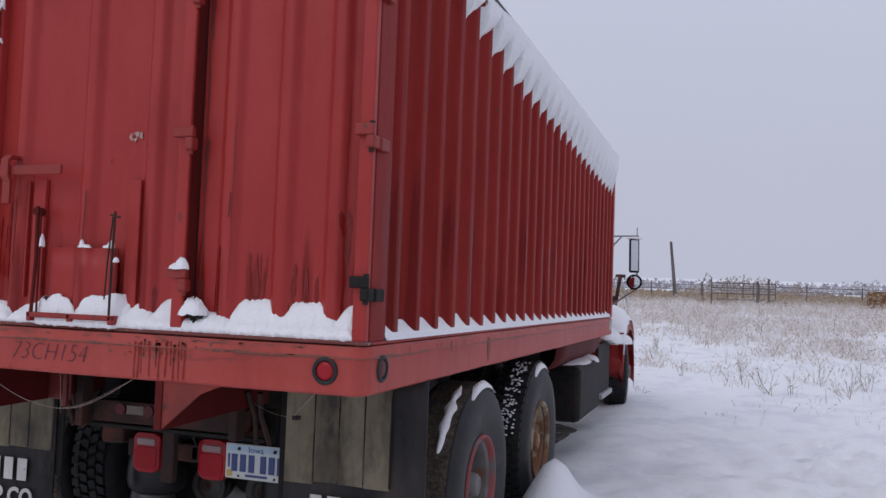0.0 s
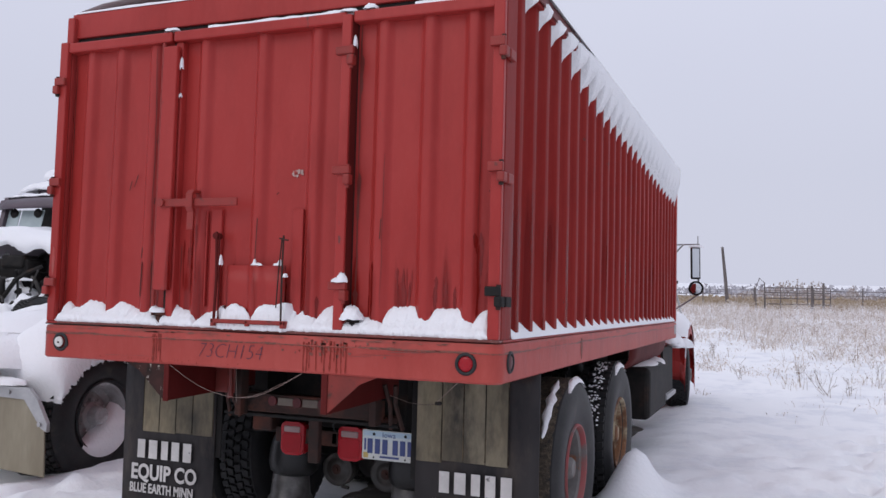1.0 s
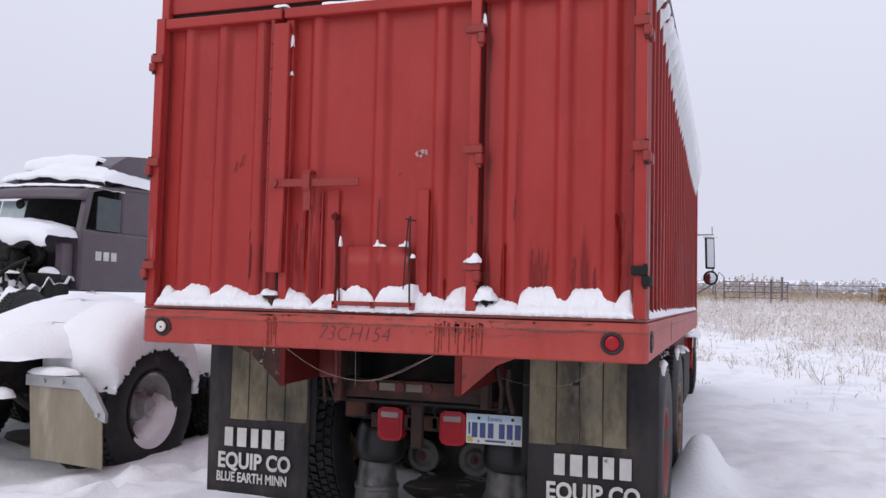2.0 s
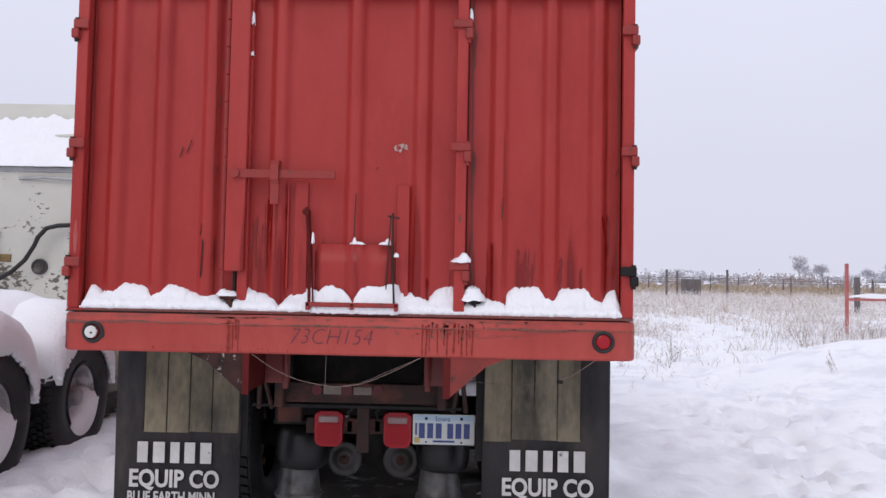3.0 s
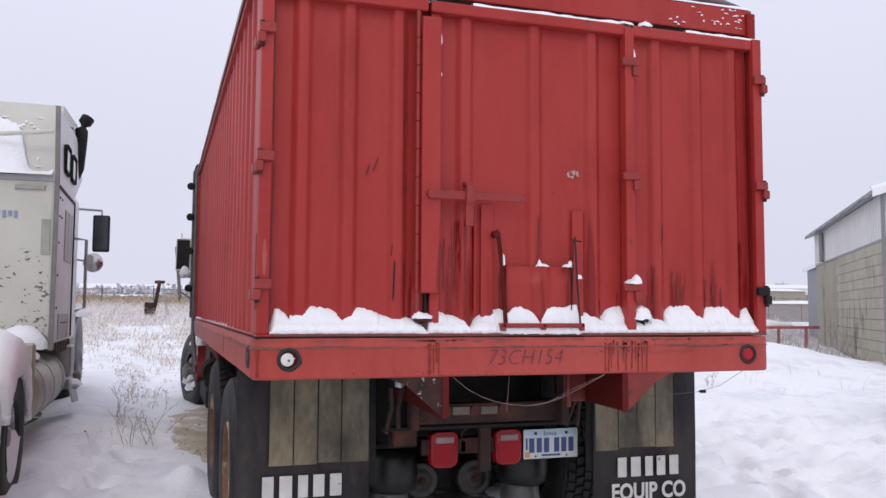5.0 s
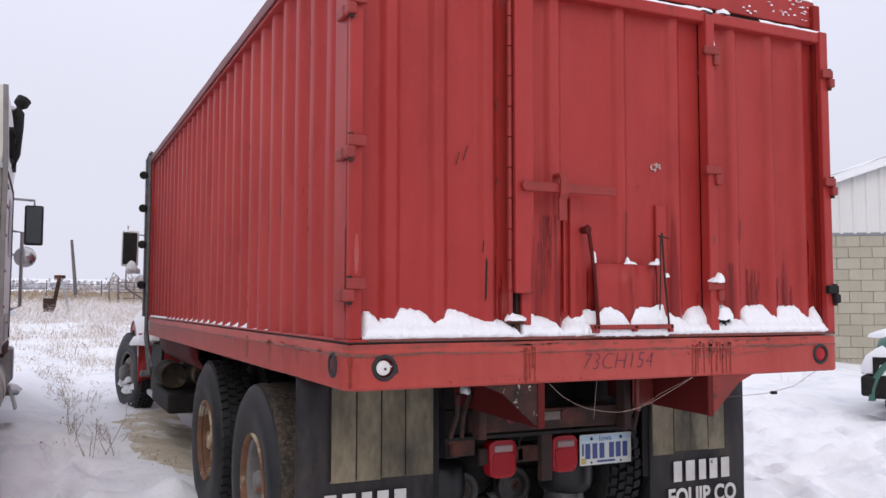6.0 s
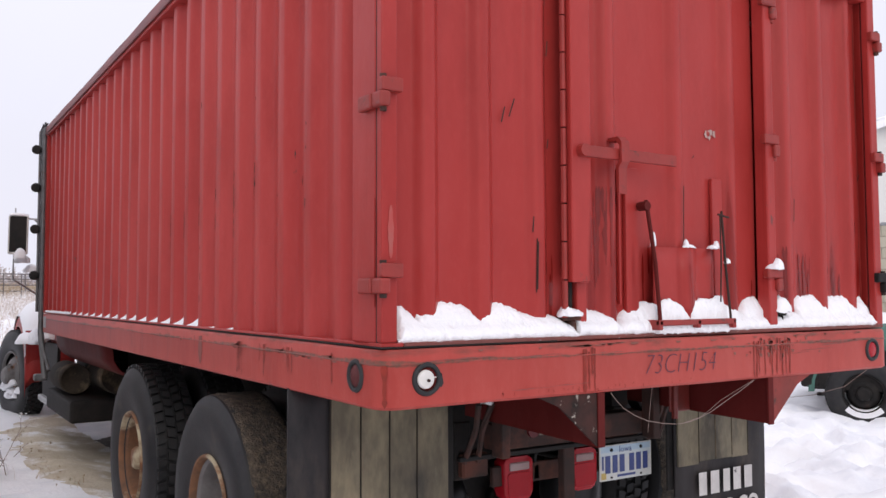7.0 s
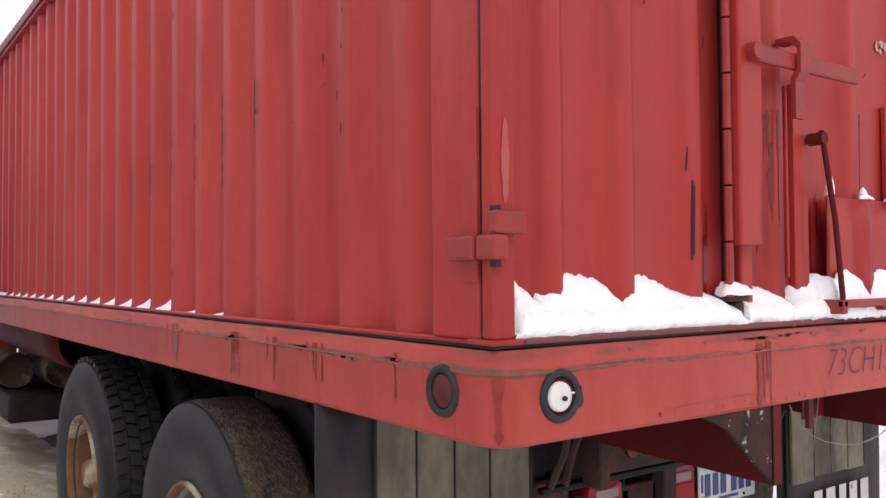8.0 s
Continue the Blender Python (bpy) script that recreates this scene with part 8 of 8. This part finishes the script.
def make_fences():
    pole = thing("utility_pole", "leaning weathered wooden pole in the weeds", "pole")
    bm = bmesh.new()
    tube(bm, [(-0.52, 46.8, 1.2), (-0.70, 46.8, 3.2), (-0.86, 46.8, 4.85)], 0.11, 8, 0.07)
    part("shaft", bm, WOOD, pole)

    def post_line(name, label, pts, h, r, wires, rail_r):
        f = thing(name, label, "fence")
        tops = []
        for i, (x, y) in enumerate(pts):
            z = gz(x, y) - 0.1
            lean = 0.05 * wobble(x, y, 3, 0.7)
            bm = tube(bmesh.new(), [(x, y, z), (x + lean, y, z + h + 0.25 * wobble(x, y, 0, 1))], r, 6)
            part("post", bm, WOOD, f)
            tops.append((x, y, z))
        bm = bmesh.new()
        for k in wires:
            for a, b in zip(tops, tops[1:]):
                tube(bm, [(a[0], a[1], a[2] + k), ((a[0] + b[0]) / 2, (a[1] + b[1]) / 2, (a[2] + b[2]) / 2 + k - 0.03), (b[0], b[1], b[2] + k)], rail_r, 4)
        part("rail", bm, WOOD, f)

    post_line("pasture_fence", "old post and rail pasture fence in frosted weeds", [(-16 + 2.8 * i, 47.5 + 0.15 * i) for i in range(17)], 1.3, 0.035, (0.95, 1.2), 0.012)
    post_line("field_fence", "thin wire field fence along the snowy field", [(10 + 4.2 * i, 44 - 0.5 * i) for i in range(14)], 1.25, 0.032, (1.15,), 0.012)
    post_line("corner_posts", "stout dark fence posts", [(3.6, 41), (4.1, 41), (11.2, 41), (12.0, 42), (14.2, 40.5)], 1.6, 0.06, (1.25,), 0.012)
    post_line("yard_posts", "two black steel posts in the yard", [(14.6, 27), (19.6, 27)], 1.5, 0.10, (), 0.03)
    gate = thing("pipe_gate", "tubular livestock gate with curved end pipe", "gate")
    bm = bmesh.new()
    for z in (0.4, 0.7, 1.0, 1.25):
        tube(bm, [(1.4, 45.0, gz(0, 45) + z), (4.6, 45.0, gz(0, 45) + z)], 0.03, 6)
    for x in (1.4, 2.2, 3.0, 3.8, 4.6):
        tube(bm, [(x, 45.0, gz(0, 45)), (x, 45.0, gz(0, 45) + 1.25)], 0.03, 6)
    tube(bm, [(1.0, 45, gz(0, 45)), (0.95, 45, gz(0, 45) + 1.2), (1.15, 45, gz(0, 45) + 1.75), (1.4, 45, gz(0, 45) + 1.5), (1.45, 45, gz(0, 45))], 0.035, 6)
    part("gate_frame", bm, WOOD, gate)
    for i, (x, y) in enumerate(((9.2, 43.5), (13.0, 43.0))):
        b = thing("hay_bin", "square weathered feed bin behind the fence", "bin", "feed bins")
        bm = box(bmesh.new(), x - 0.45, x + 0.45, y - 0.4, y + 0.4, gz(x, y) + 0.1, gz(x, y) + 1.05, 0.03)
        part("bin_body", bm, RIM_RUST if i == 0 else WOOD, b)
    wall_ = thing("plank_wall", "low grey plank wall topped with snow beyond the rack", "wall")
    for i in range(9):
        x, y = 20.0 + 1.6 * i, 32.4 - 0.40 * i
        bm = prism(bmesh.new(), [(x, y, 0.9), (x + 1.58, y - 0.395, 0.9), (x + 1.58, y - 0.395, 1.82), (x, y, 1.84)], (0.02, 0.08, 0))
        part("panel", bm, PLANK, wall_)
    bm = bmesh.new()
    rows = []
    for u in np.linspace(0, 1, 60):
        x, y = 20.0 + 14.4 * u, 32.4 - 3.6 * u
        h = 0.10 + 0.04 * wobble(u, 0, 0, 14)
        rows.append([(x - 0.02, y - 0.08, 1.79), (x, y - 0.03, 1.83 + h), (x + 0.02, y + 0.10, 1.84 + h), (x + 0.04, y + 0.2, 1.8)])
    grid(bm, rows)
    tagged(part("wall_snow", bm, SNOW, None, "", True), "snow on top of the plank wall", "snow", kind="stuff")
    # leaning rusty implement in the weeds
    im = thing("rusty_implement", "rusty leaning implement arm in the weeds", "implement")
    bm = bmesh.new()
    tube(bm, [(-2.10, 20.7, 0.55), (-2.00, 20.7, 1.2), (-1.85, 20.6, 2.14)], 0.055, 6)
    box(bm, -1.98, -1.72, 20.55, 20.63, 2.06, 2.14, 0.01)
    part("arm", bm, RUSTY, im)
    part("weight_box", box(bmesh.new(), -2.22, -1.98, 20.6, 20.85, 1.22, 1.56, 0.02), RUSTY, im, "small rusty iron box")
    bm = tube(bmesh.new(), [(-1.80, 20.58, 1.95), (-1.45, 20.5, 0.60)], 0.028, 6)
    part("brace", bm, GALV, im)
    im.matrix_basis = Matrix.Translation((0.995, 1.160, -0.613)) @ Matrix.Diagonal((1.43, 1.43, 1.43, 1))


make_fences()


# ---- distance: trees, far buildings ----
def tree_mesh(seed, h):
    rnd = random.Random(seed)
    verts, faces = [], []

    def limb(p, d, ln, r, depth):
        q = p + d * ln
        u, v = frame_of(d)
        i = len(verts)
        for c, rr in ((p, r), (q, r * 0.6)):
            for k in range(3):
                a = 2 * math.pi * k / 3
                verts.append(c + u * rr * math.cos(a) + v * rr * math.sin(a))
        for k in range(3):
            faces.append((i + k, i + (k + 1) % 3, i + 3 + (k + 1) % 3, i + 3 + k))
        if depth:
            for _ in range(5):
                w = Vector((rnd.gauss(0, 1), rnd.gauss(0, 1), rnd.gauss(0.25, 0.6))).normalized()
                limb(p + d * ln * rnd.uniform(0.45, 1.0), (d * 0.75 + w * 0.75).normalized(), ln * rnd.uniform(0.55, 0.78), r * 0.55, depth - 1)

    limb(Vector((0, 0, 0)), Vector((0, 0, 1)), h * 0.27, h * 0.02, 5)
    me = bpy.data.meshes.new("crown")
    me.from_pydata(verts, [], faces)
    me.materials.append(BARE)
    return me


def make_distance():
    meshes = [tree_mesh(40 + i, 9.0) for i in range(3)]
    rnd = random.Random(8)
    spots = [(61, 150, 0.95), (66, 152, 0.75), (73, 150, 0.6), (78, 150, 0.95), (81, 154, 0.8), (85, 148, 0.95), (88, 150, 0.9), (91, 149, 1.0), (97, 148, 1.05), (100, 150, 1.2), (103, 148, 1.15), (106, 150, 1.0), (109, 149, 1.0), (113, 150, 0.8), (118, 152, 1.0), (122, 152, 0.7), (128, 150, 0.8), (133, 140, 0.7)]
    for i, (x, y, s) in enumerate(spots):
        t = thing("tree", "distant bare tree paled by frost and painted-in haze", "tree", "far shelter belt trees")
        ob = new("crown", meshes[i % 3])
        ob.parent = t
        t.matrix_basis = pose(x, y, gz(x, y) - 0.4, 0, 0, rnd.uniform(0, 360)) @ Matrix.Diagonal((s * 1.15, s * 1.15, s, 1))
    # frosted brush on the skyline
    bm = bmesh.new()
    for x0, x1, y, h in ((-60, 60, 140, 2.6), (-25, 30, 110, 2.0), (60, 100, 170, 2.5), (-140, -40, 170, 3.2), (30, 140, 260, 4.5)):
        n = int((x1 - x0) * 0.75)
        for i in range(n):
            x, yy = rnd.uniform(x0, x1), y + rnd.uniform(-4, 4)
            z = gz(x, yy) - 0.2
            hh = h * rnd.uniform(0.35, 0.8) * (0.75 + 0.6 * wobble(x, y, 0, 0.05))
            wide = rnd.uniform(1.2, 3.2)
            for _ in range(34):
                a = rnd.uniform(0, math.pi)
                r = rnd.random() ** 0.6
                px, pz = x + wide * r * math.cos(a), z + hh * r * math.sin(a)
                q = rnd.uniform(0.12, 0.38)
                t = rnd.uniform(0, 6.28)
                vs = [bm.verts.new((px + q * math.cos(t + e), yy + rnd.uniform(-0.5, 0.5), pz + q * math.sin(t + e))) for e in (0, 1.9, 4.1)]
                bm.faces.new(vs)
    me = bpy.data.meshes.new("brush")
    bm.to_mesh(me)
    bm.free()
    me.materials.append(BARE)
    tagged(new("brush", me), "hazy frosted brush along the skyline", "brush", kind="stuff")

    def shed(name, label, x0, x1, y0, y1, h, roof, mat_):
        t = thing(name, label, "building")
        z = gz(0, y0) - 0.3
        bm = box(bmesh.new(), x0, x1, y0, y1, z, z + h)
        part("wall", bm, mat_, t)
        bm = bmesh.new()
        prism(bm, [(x0 - 0.3, y0 - 0.3, z + h), (x0 - 0.3, (y0 + y1) / 2, z + h + roof), (x0 - 0.3, y1 + 0.3, z + h)], (x1 - x0 + 0.6, 0, 0))
        part("roof", bm, SNOW, t)
        bm = bmesh.new()
        for k in range(5):
            xx = x0 + (x1 - x0) * (0.12 + 0.19 * k)
            box(bm, xx, xx + (x1 - x0) * 0.05, y0 - 0.05, y0 + 0.05, z + h * 0.25, z + h * 0.6)
        part("windows", bm, GREY_SIDING, t)

    bm = bmesh.new()
    for i in range(300):
        x, yy = rnd.uniform(-20, 46), rnd.uniform(57, 72)
        z = gz(x, yy) - 0.1
        hh, wide = rnd.uniform(0.7, 1.5) * max(0.4, 0.9 + 1.2 * wobble(x, 0, 0, 0.13)), rnd.uniform(0.5, 1.2)
        for _ in range(110):
            a, r = rnd.uniform(0, 2 * math.pi), math.sqrt(rnd.random())
            up_ = rnd.random() ** 1.3
            px, pz = x + wide * r * math.cos(a) * (1 - 0.5 * up_), z + hh * up_ * (1 - 0.35 * r)
            q, t = rnd.uniform(0.03, 0.10), rnd.uniform(0, 6.28)
            bm.faces.new([bm.verts.new((px + q * math.cos(t + e), yy + wide * r * math.sin(a), pz + 1.6 * q * math.sin(t + e))) for e in (0, 1.9, 4.1)])
    me = bpy.data.meshes.new("brush")
    bm.to_mesh(me)
    bm.free()
    me.materials.append(BRUSH)
    tagged(new("brush", me), "low brown brush behind the pasture fence", "brush", kind="stuff")
    shed("machine_shed", "long low white machine shed with snowy roof in the distance", 73, 96, 100, 110, 2.4, 0.7, SIDING)
    shed("tan_shed", "long tan storage shed in the distance", 61, 72, 80, 86, 1.9, 0.4, surface("tan_siding", (0.36, 0.33, 0.25), (0.30, 0.27, 0.21), 0.6))
    # snowy farm bank behind the fence
    bm = bmesh.new()
    for i in range(14):
        snow_lump(bm, 30 + i * 6.5, 70 + 3 * wobble(i, 0, 0, 1), gz(0, 70) - 0.2, 4.5, 2.0, 0.8 + 0.4 * wobble(i, 2, 0, 1), i, 14)
    tagged(part("snow_banks", bm, SNOW, None, "", True), "ploughed snow banks beyond the field fence", "snow", kind="stuff")


make_distance()


# ---- weeds ----
def weeds(name, label, spots, mat_, seed, blade, tangle=1.0):
    """Tangled clumps: bent stems with side twigs and frosted seed heads."""
    rnd = random.Random(seed)
    verts, faces = [], []
    for x, y, h, n in spots:
        z = ground_z(x, y) - 0.02
        girth = 0.06 + 0.30 * h
        for _ in range(n):
            a = rnd.uniform(0, 2 * math.pi)
            bx, by = x + rnd.gauss(0, girth), y + rnd.gauss(0, girth)
            hh = h * rnd.uniform(0.35, 1.1)
            lean = hh * rnd.uniform(0.1, 1.3) * tangle
            tx, ty = bx + lean * math.cos(a), by + lean * math.sin(a)
            mx, my = bx + 0.30 * (tx - bx), by + 0.30 * (ty - by)
            w = blade * rnd.uniform(0.5, 1.3) * (1 + 0.03 * y)
            i = len(verts)
            verts += [(bx - w, by, z), (bx + w, by, z), (mx - w * 0.8, my, z + hh * 0.65), (mx + w * 0.8, my, z + hh * 0.65), (tx, ty, z + hh)]
            faces += [(i, i + 1, i + 3, i + 2), (i + 2, i + 3, i + 4)]
            for _ in range(2):
                k = rnd.uniform(0.3, 1.0)
                px, py, pz = mx + (tx - mx) * k, my + (ty - my) * k, z + hh * (0.65 + 0.35 * k)
                b2 = rnd.uniform(0, 2 * math.pi)
                q = hh * rnd.uniform(0.12, 0.34)
                i = len(verts)
                verts += [(px - w * 0.5, py, pz), (px + w * 0.5, py, pz), (px + q * math.cos(b2), py + q * math.sin(b2), pz + q * rnd.uniform(-0.3, 0.7))]
                faces.append((i, i + 1, i + 2))
                i = len(verts)
                f = w * rnd.uniform(1.2, 3.2)
                cx_, cz_ = px + q * math.cos(b2), pz + q * 0.3
                verts += [(cx_ - f, py, cz_), (cx_ + f * 0.7, py + f, cz_ - f * 0.5), (cx_ + f * 0.2, py, cz_ + f)]
                faces.append((i, i + 1, i + 2))
    me = bpy.data.meshes.new(name)
    me.from_pydata(verts, [], faces)
    me.materials.append(mat_)
    tagged(new(name, me), label, "weeds", kind="stuff")


def clear_of_things(x, y):
    if -1.5 < x < 1.5 and y < 10:
        return False
    if -5.3 < x < -2.1 and y < 10.5:
        return False
    return True


def make_weeds():
    rnd = random.Random(77)
    spots = []
    while len(spots) < 15500:
        y = 7.5 + 40 * rnd.random() ** 0.8
        x = rnd.uniform(-8, 14) * (0.5 + y / 26) + 2
        if not clear_of_things(x, y):
            continue
        patch = 1.1 * wobble(x, y, 0, 0.20) + 0.9 * wobble(x, y, 3, 0.70) + 0.8 * wobble(x, y, 6, 1.8)
        open_snow = smooth(17, 10, y) * smooth(0.5, 2.5, x) * 0.75
        if rnd.random() > smooth(-0.15, 0.75, patch + 0.42 * smooth(9, 26, y) - open_snow):
            continue
        tall = 1 + 0.8 * max(0, wobble(x, y, 9, 0.35)) + 0.4 * smooth(16, 36, y)
        spots.append((x, y, rnd.choice((0.06, 0.09, 0.12, 0.16, 0.22, 0.34)) * tall, rnd.randint(5, 9)))
    weeds("field_weeds", "frost-covered dry weeds in the snowy field", spots, WEED, 1, 0.0036, 1.5)
    spots = []
    for _ in range(5200):
        x, y = rnd.uniform(-18, 45), rnd.uniform(45, 62)
        spots.append((x, y, rnd.uniform(0.25, 0.6), 4))
    weeds("tan_stubble", "band of tan dead grass beyond the fence", spots, TAN, 6, 0.014, 0.5)
    spots = []
    while len(spots) < 260:
        x, y = rnd.uniform(2.2, 16), rnd.uniform(4.5, 16)
        d = smooth(4, 14, y) * 0.8 + 0.25 * wobble(x, y, 5, 0.5)
        if rnd.random() < d and not (6 < x < 10.5 and 7.5 < y < 11):
            spots.append((x, y, rnd.uniform(0.08, 0.30), rnd.randint(2, 5)))
    while len(spots) < 620:
        x, y = rnd.uniform(7, 14), rnd.uniform(11.5, 16.5)
        spots.append((x, y, rnd.uniform(0.2, 0.6), rnd.randint(3, 6)))
    for i in range(14):
        spots.append((rnd.uniform(-2.2, -1.6), rnd.uniform(4.6, 9), rnd.uniform(0.06, 0.16), rnd.randint(2, 4)))
    for i in range(70):
        spots.append((rnd.uniform(11, 14), rnd.uniform(9.2, 15), rnd.uniform(0.4, 0.9), rnd.randint(3, 7)))
    weeds("yard_weeds", "brown weed stalks poking through the yard snow", spots, STALK, 2, 0.0026)
    weeds("dead_grass", "patch of bare tan grass under the truck", [(-1.30 + 0.35 * wobble(i, 0, 0, 3), 4.4 + 0.09 * i, 0.05, 3) for i in range(32)], TAN, 3, 0.003)


make_weeds()


def dry_weed(x, y, h, stems, seed, lean=0.35):
    """One dead plant: forked stems with side twigs and frosted tips."""
    rnd = random.Random(seed)
    plant = thing("dry_weed", "dead brown weed plant with frosted twigs standing in snow", "weed", "dead weeds round the truck")
    z0 = ground_z(x, y) - 0.03
    stalk, tips = bmesh.new(), bmesh.new()

    def twig(p, d, ln, r, depth):
        mid = p + d * ln * 0.5 + Vector((rnd.gauss(0, 0.05), rnd.gauss(0, 0.05), rnd.gauss(0, 0.03))) * ln
        q = p + d * ln + Vector((0, 0, 0.06 * ln))
        tube(stalk, [p, mid, q], r, 3, r * 0.5)
        for _ in range(3 if depth == 0 else 1):
            c = mid.lerp(q, rnd.random())
            u = Vector((rnd.gauss(0, 1), rnd.gauss(0, 1), rnd.gauss(0, 1))).normalized() * rnd.uniform(0.005, 0.012)
            tips.faces.new([tips.verts.new(c + w) for w in (u, Vector((-u.y, u.x, u.z * 0.5)), Vector((-u.z, -u.x, -u.y)))])
        if depth:
            for _ in range(rnd.randint(2, 4)):
                w = Vector((rnd.gauss(0, 1), rnd.gauss(0, 1), rnd.gauss(0.3, 0.6))).normalized()
                twig(p.lerp(q, rnd.uniform(0.35, 1.0)), (d * 0.7 + w * 0.7).normalized(), ln * rnd.uniform(0.3, 0.5), r * 0.6, depth - 1)

    for _ in range(stems):
        a = rnd.uniform(0, 2 * math.pi)
        d = Vector((lean * math.cos(a) * rnd.uniform(0.3, 1.8), lean * math.sin(a) * rnd.uniform(0.3, 1.8), 1)).normalized()
        twig(Vector((x + rnd.gauss(0, 0.03), y + rnd.gauss(0, 0.03), z0)), d, h * rnd.uniform(0.55, 1.0), 0.0042, 2)
    part("stem", stalk, WOOD_STEM, plant)
    tagged(part("frosted_tips", tips, SNOW, plant), "white frost on the twig tips", kind="stuff")


WOOD_STEM = surface("dead_stem", (0.21, 0.15, 0.115), (0.33, 0.26, 0.21), 0.9, scale=20, fine=90)
for i, (x, y, h, n) in enumerate(((-1.62, 5.0, 0.42, 3), (-1.83, 4.75, 0.36, 3), (-1.92, 5.9, 0.34, 4), (-1.60, 5.6, 0.22, 3), (1.62, 12.2, 0.34, 4), (2.55, 12.3, 0.38, 5), (2.95, 10.9, 0.42, 6), (3.25, 11.0, 0.30, 4), (3.78, 12.6, 0.48, 4), (3.98, 10.8, 0.40, 5), (4.35, 11.8, 0.46, 6), (0.95, 15.6, 0.42, 5), (4.6, 16.5, 0.8, 3), (5.6, 8.2, 0.30, 3), (6.0, 7.2, 0.22, 4), (7.6, 9.3, 0.36, 3), (6.7, 12.0, 0.5, 5), (8.2, 12.6, 0.55, 4))):
    dry_weed(x, y, h, n, 300 + i, 0.30 if i % 3 else 0.6)


# ---- courses of block on the building ----
def lay_blocks():
    me_cache = {}

    def block(w):
        key = round(w, 3)
        if key not in me_cache:
            bm = box(bmesh.new(), 0.004, w - 0.004, -0.006, 0.012, 0.004, 0.199, 0.004)
            me = bpy.data.meshes.new("block")
            bm.to_mesh(me)
            bm.free()
            me.materials.append(BLOCK)
            me_cache[key] = me
        return me_cache[key]

    wall = next(c for c in BUILDING.children if c.name.startswith("block_wall"))
    count = 0
    for c in range(12):
        z = BLOCK_TOP - 0.03 - 0.203 * (c + 1)
        off = 0.203 if c % 2 else 0.0
        for k in range(9):
            a = k * 0.406 - off
            x0, x1 = max(a, 0.0), a + 0.406
            o = new("block", block(x1 - x0))
            o.parent, o.matrix_basis = wall, pose(x0, -0.003 + 0.002 * wobble(k, c, 0, 1.3), z)
            count += 1
        for k in range(14):
            a = k * 0.406 - (0.203 - off)
            y0, y1 = max(a, 0.0), a + 0.406
            o = new("block", block(y1 - y0))
            o.parent, o.matrix_basis = wall, pose(-0.003, y1, z, 0, 0, -90)
            count += 1


lay_blocks()
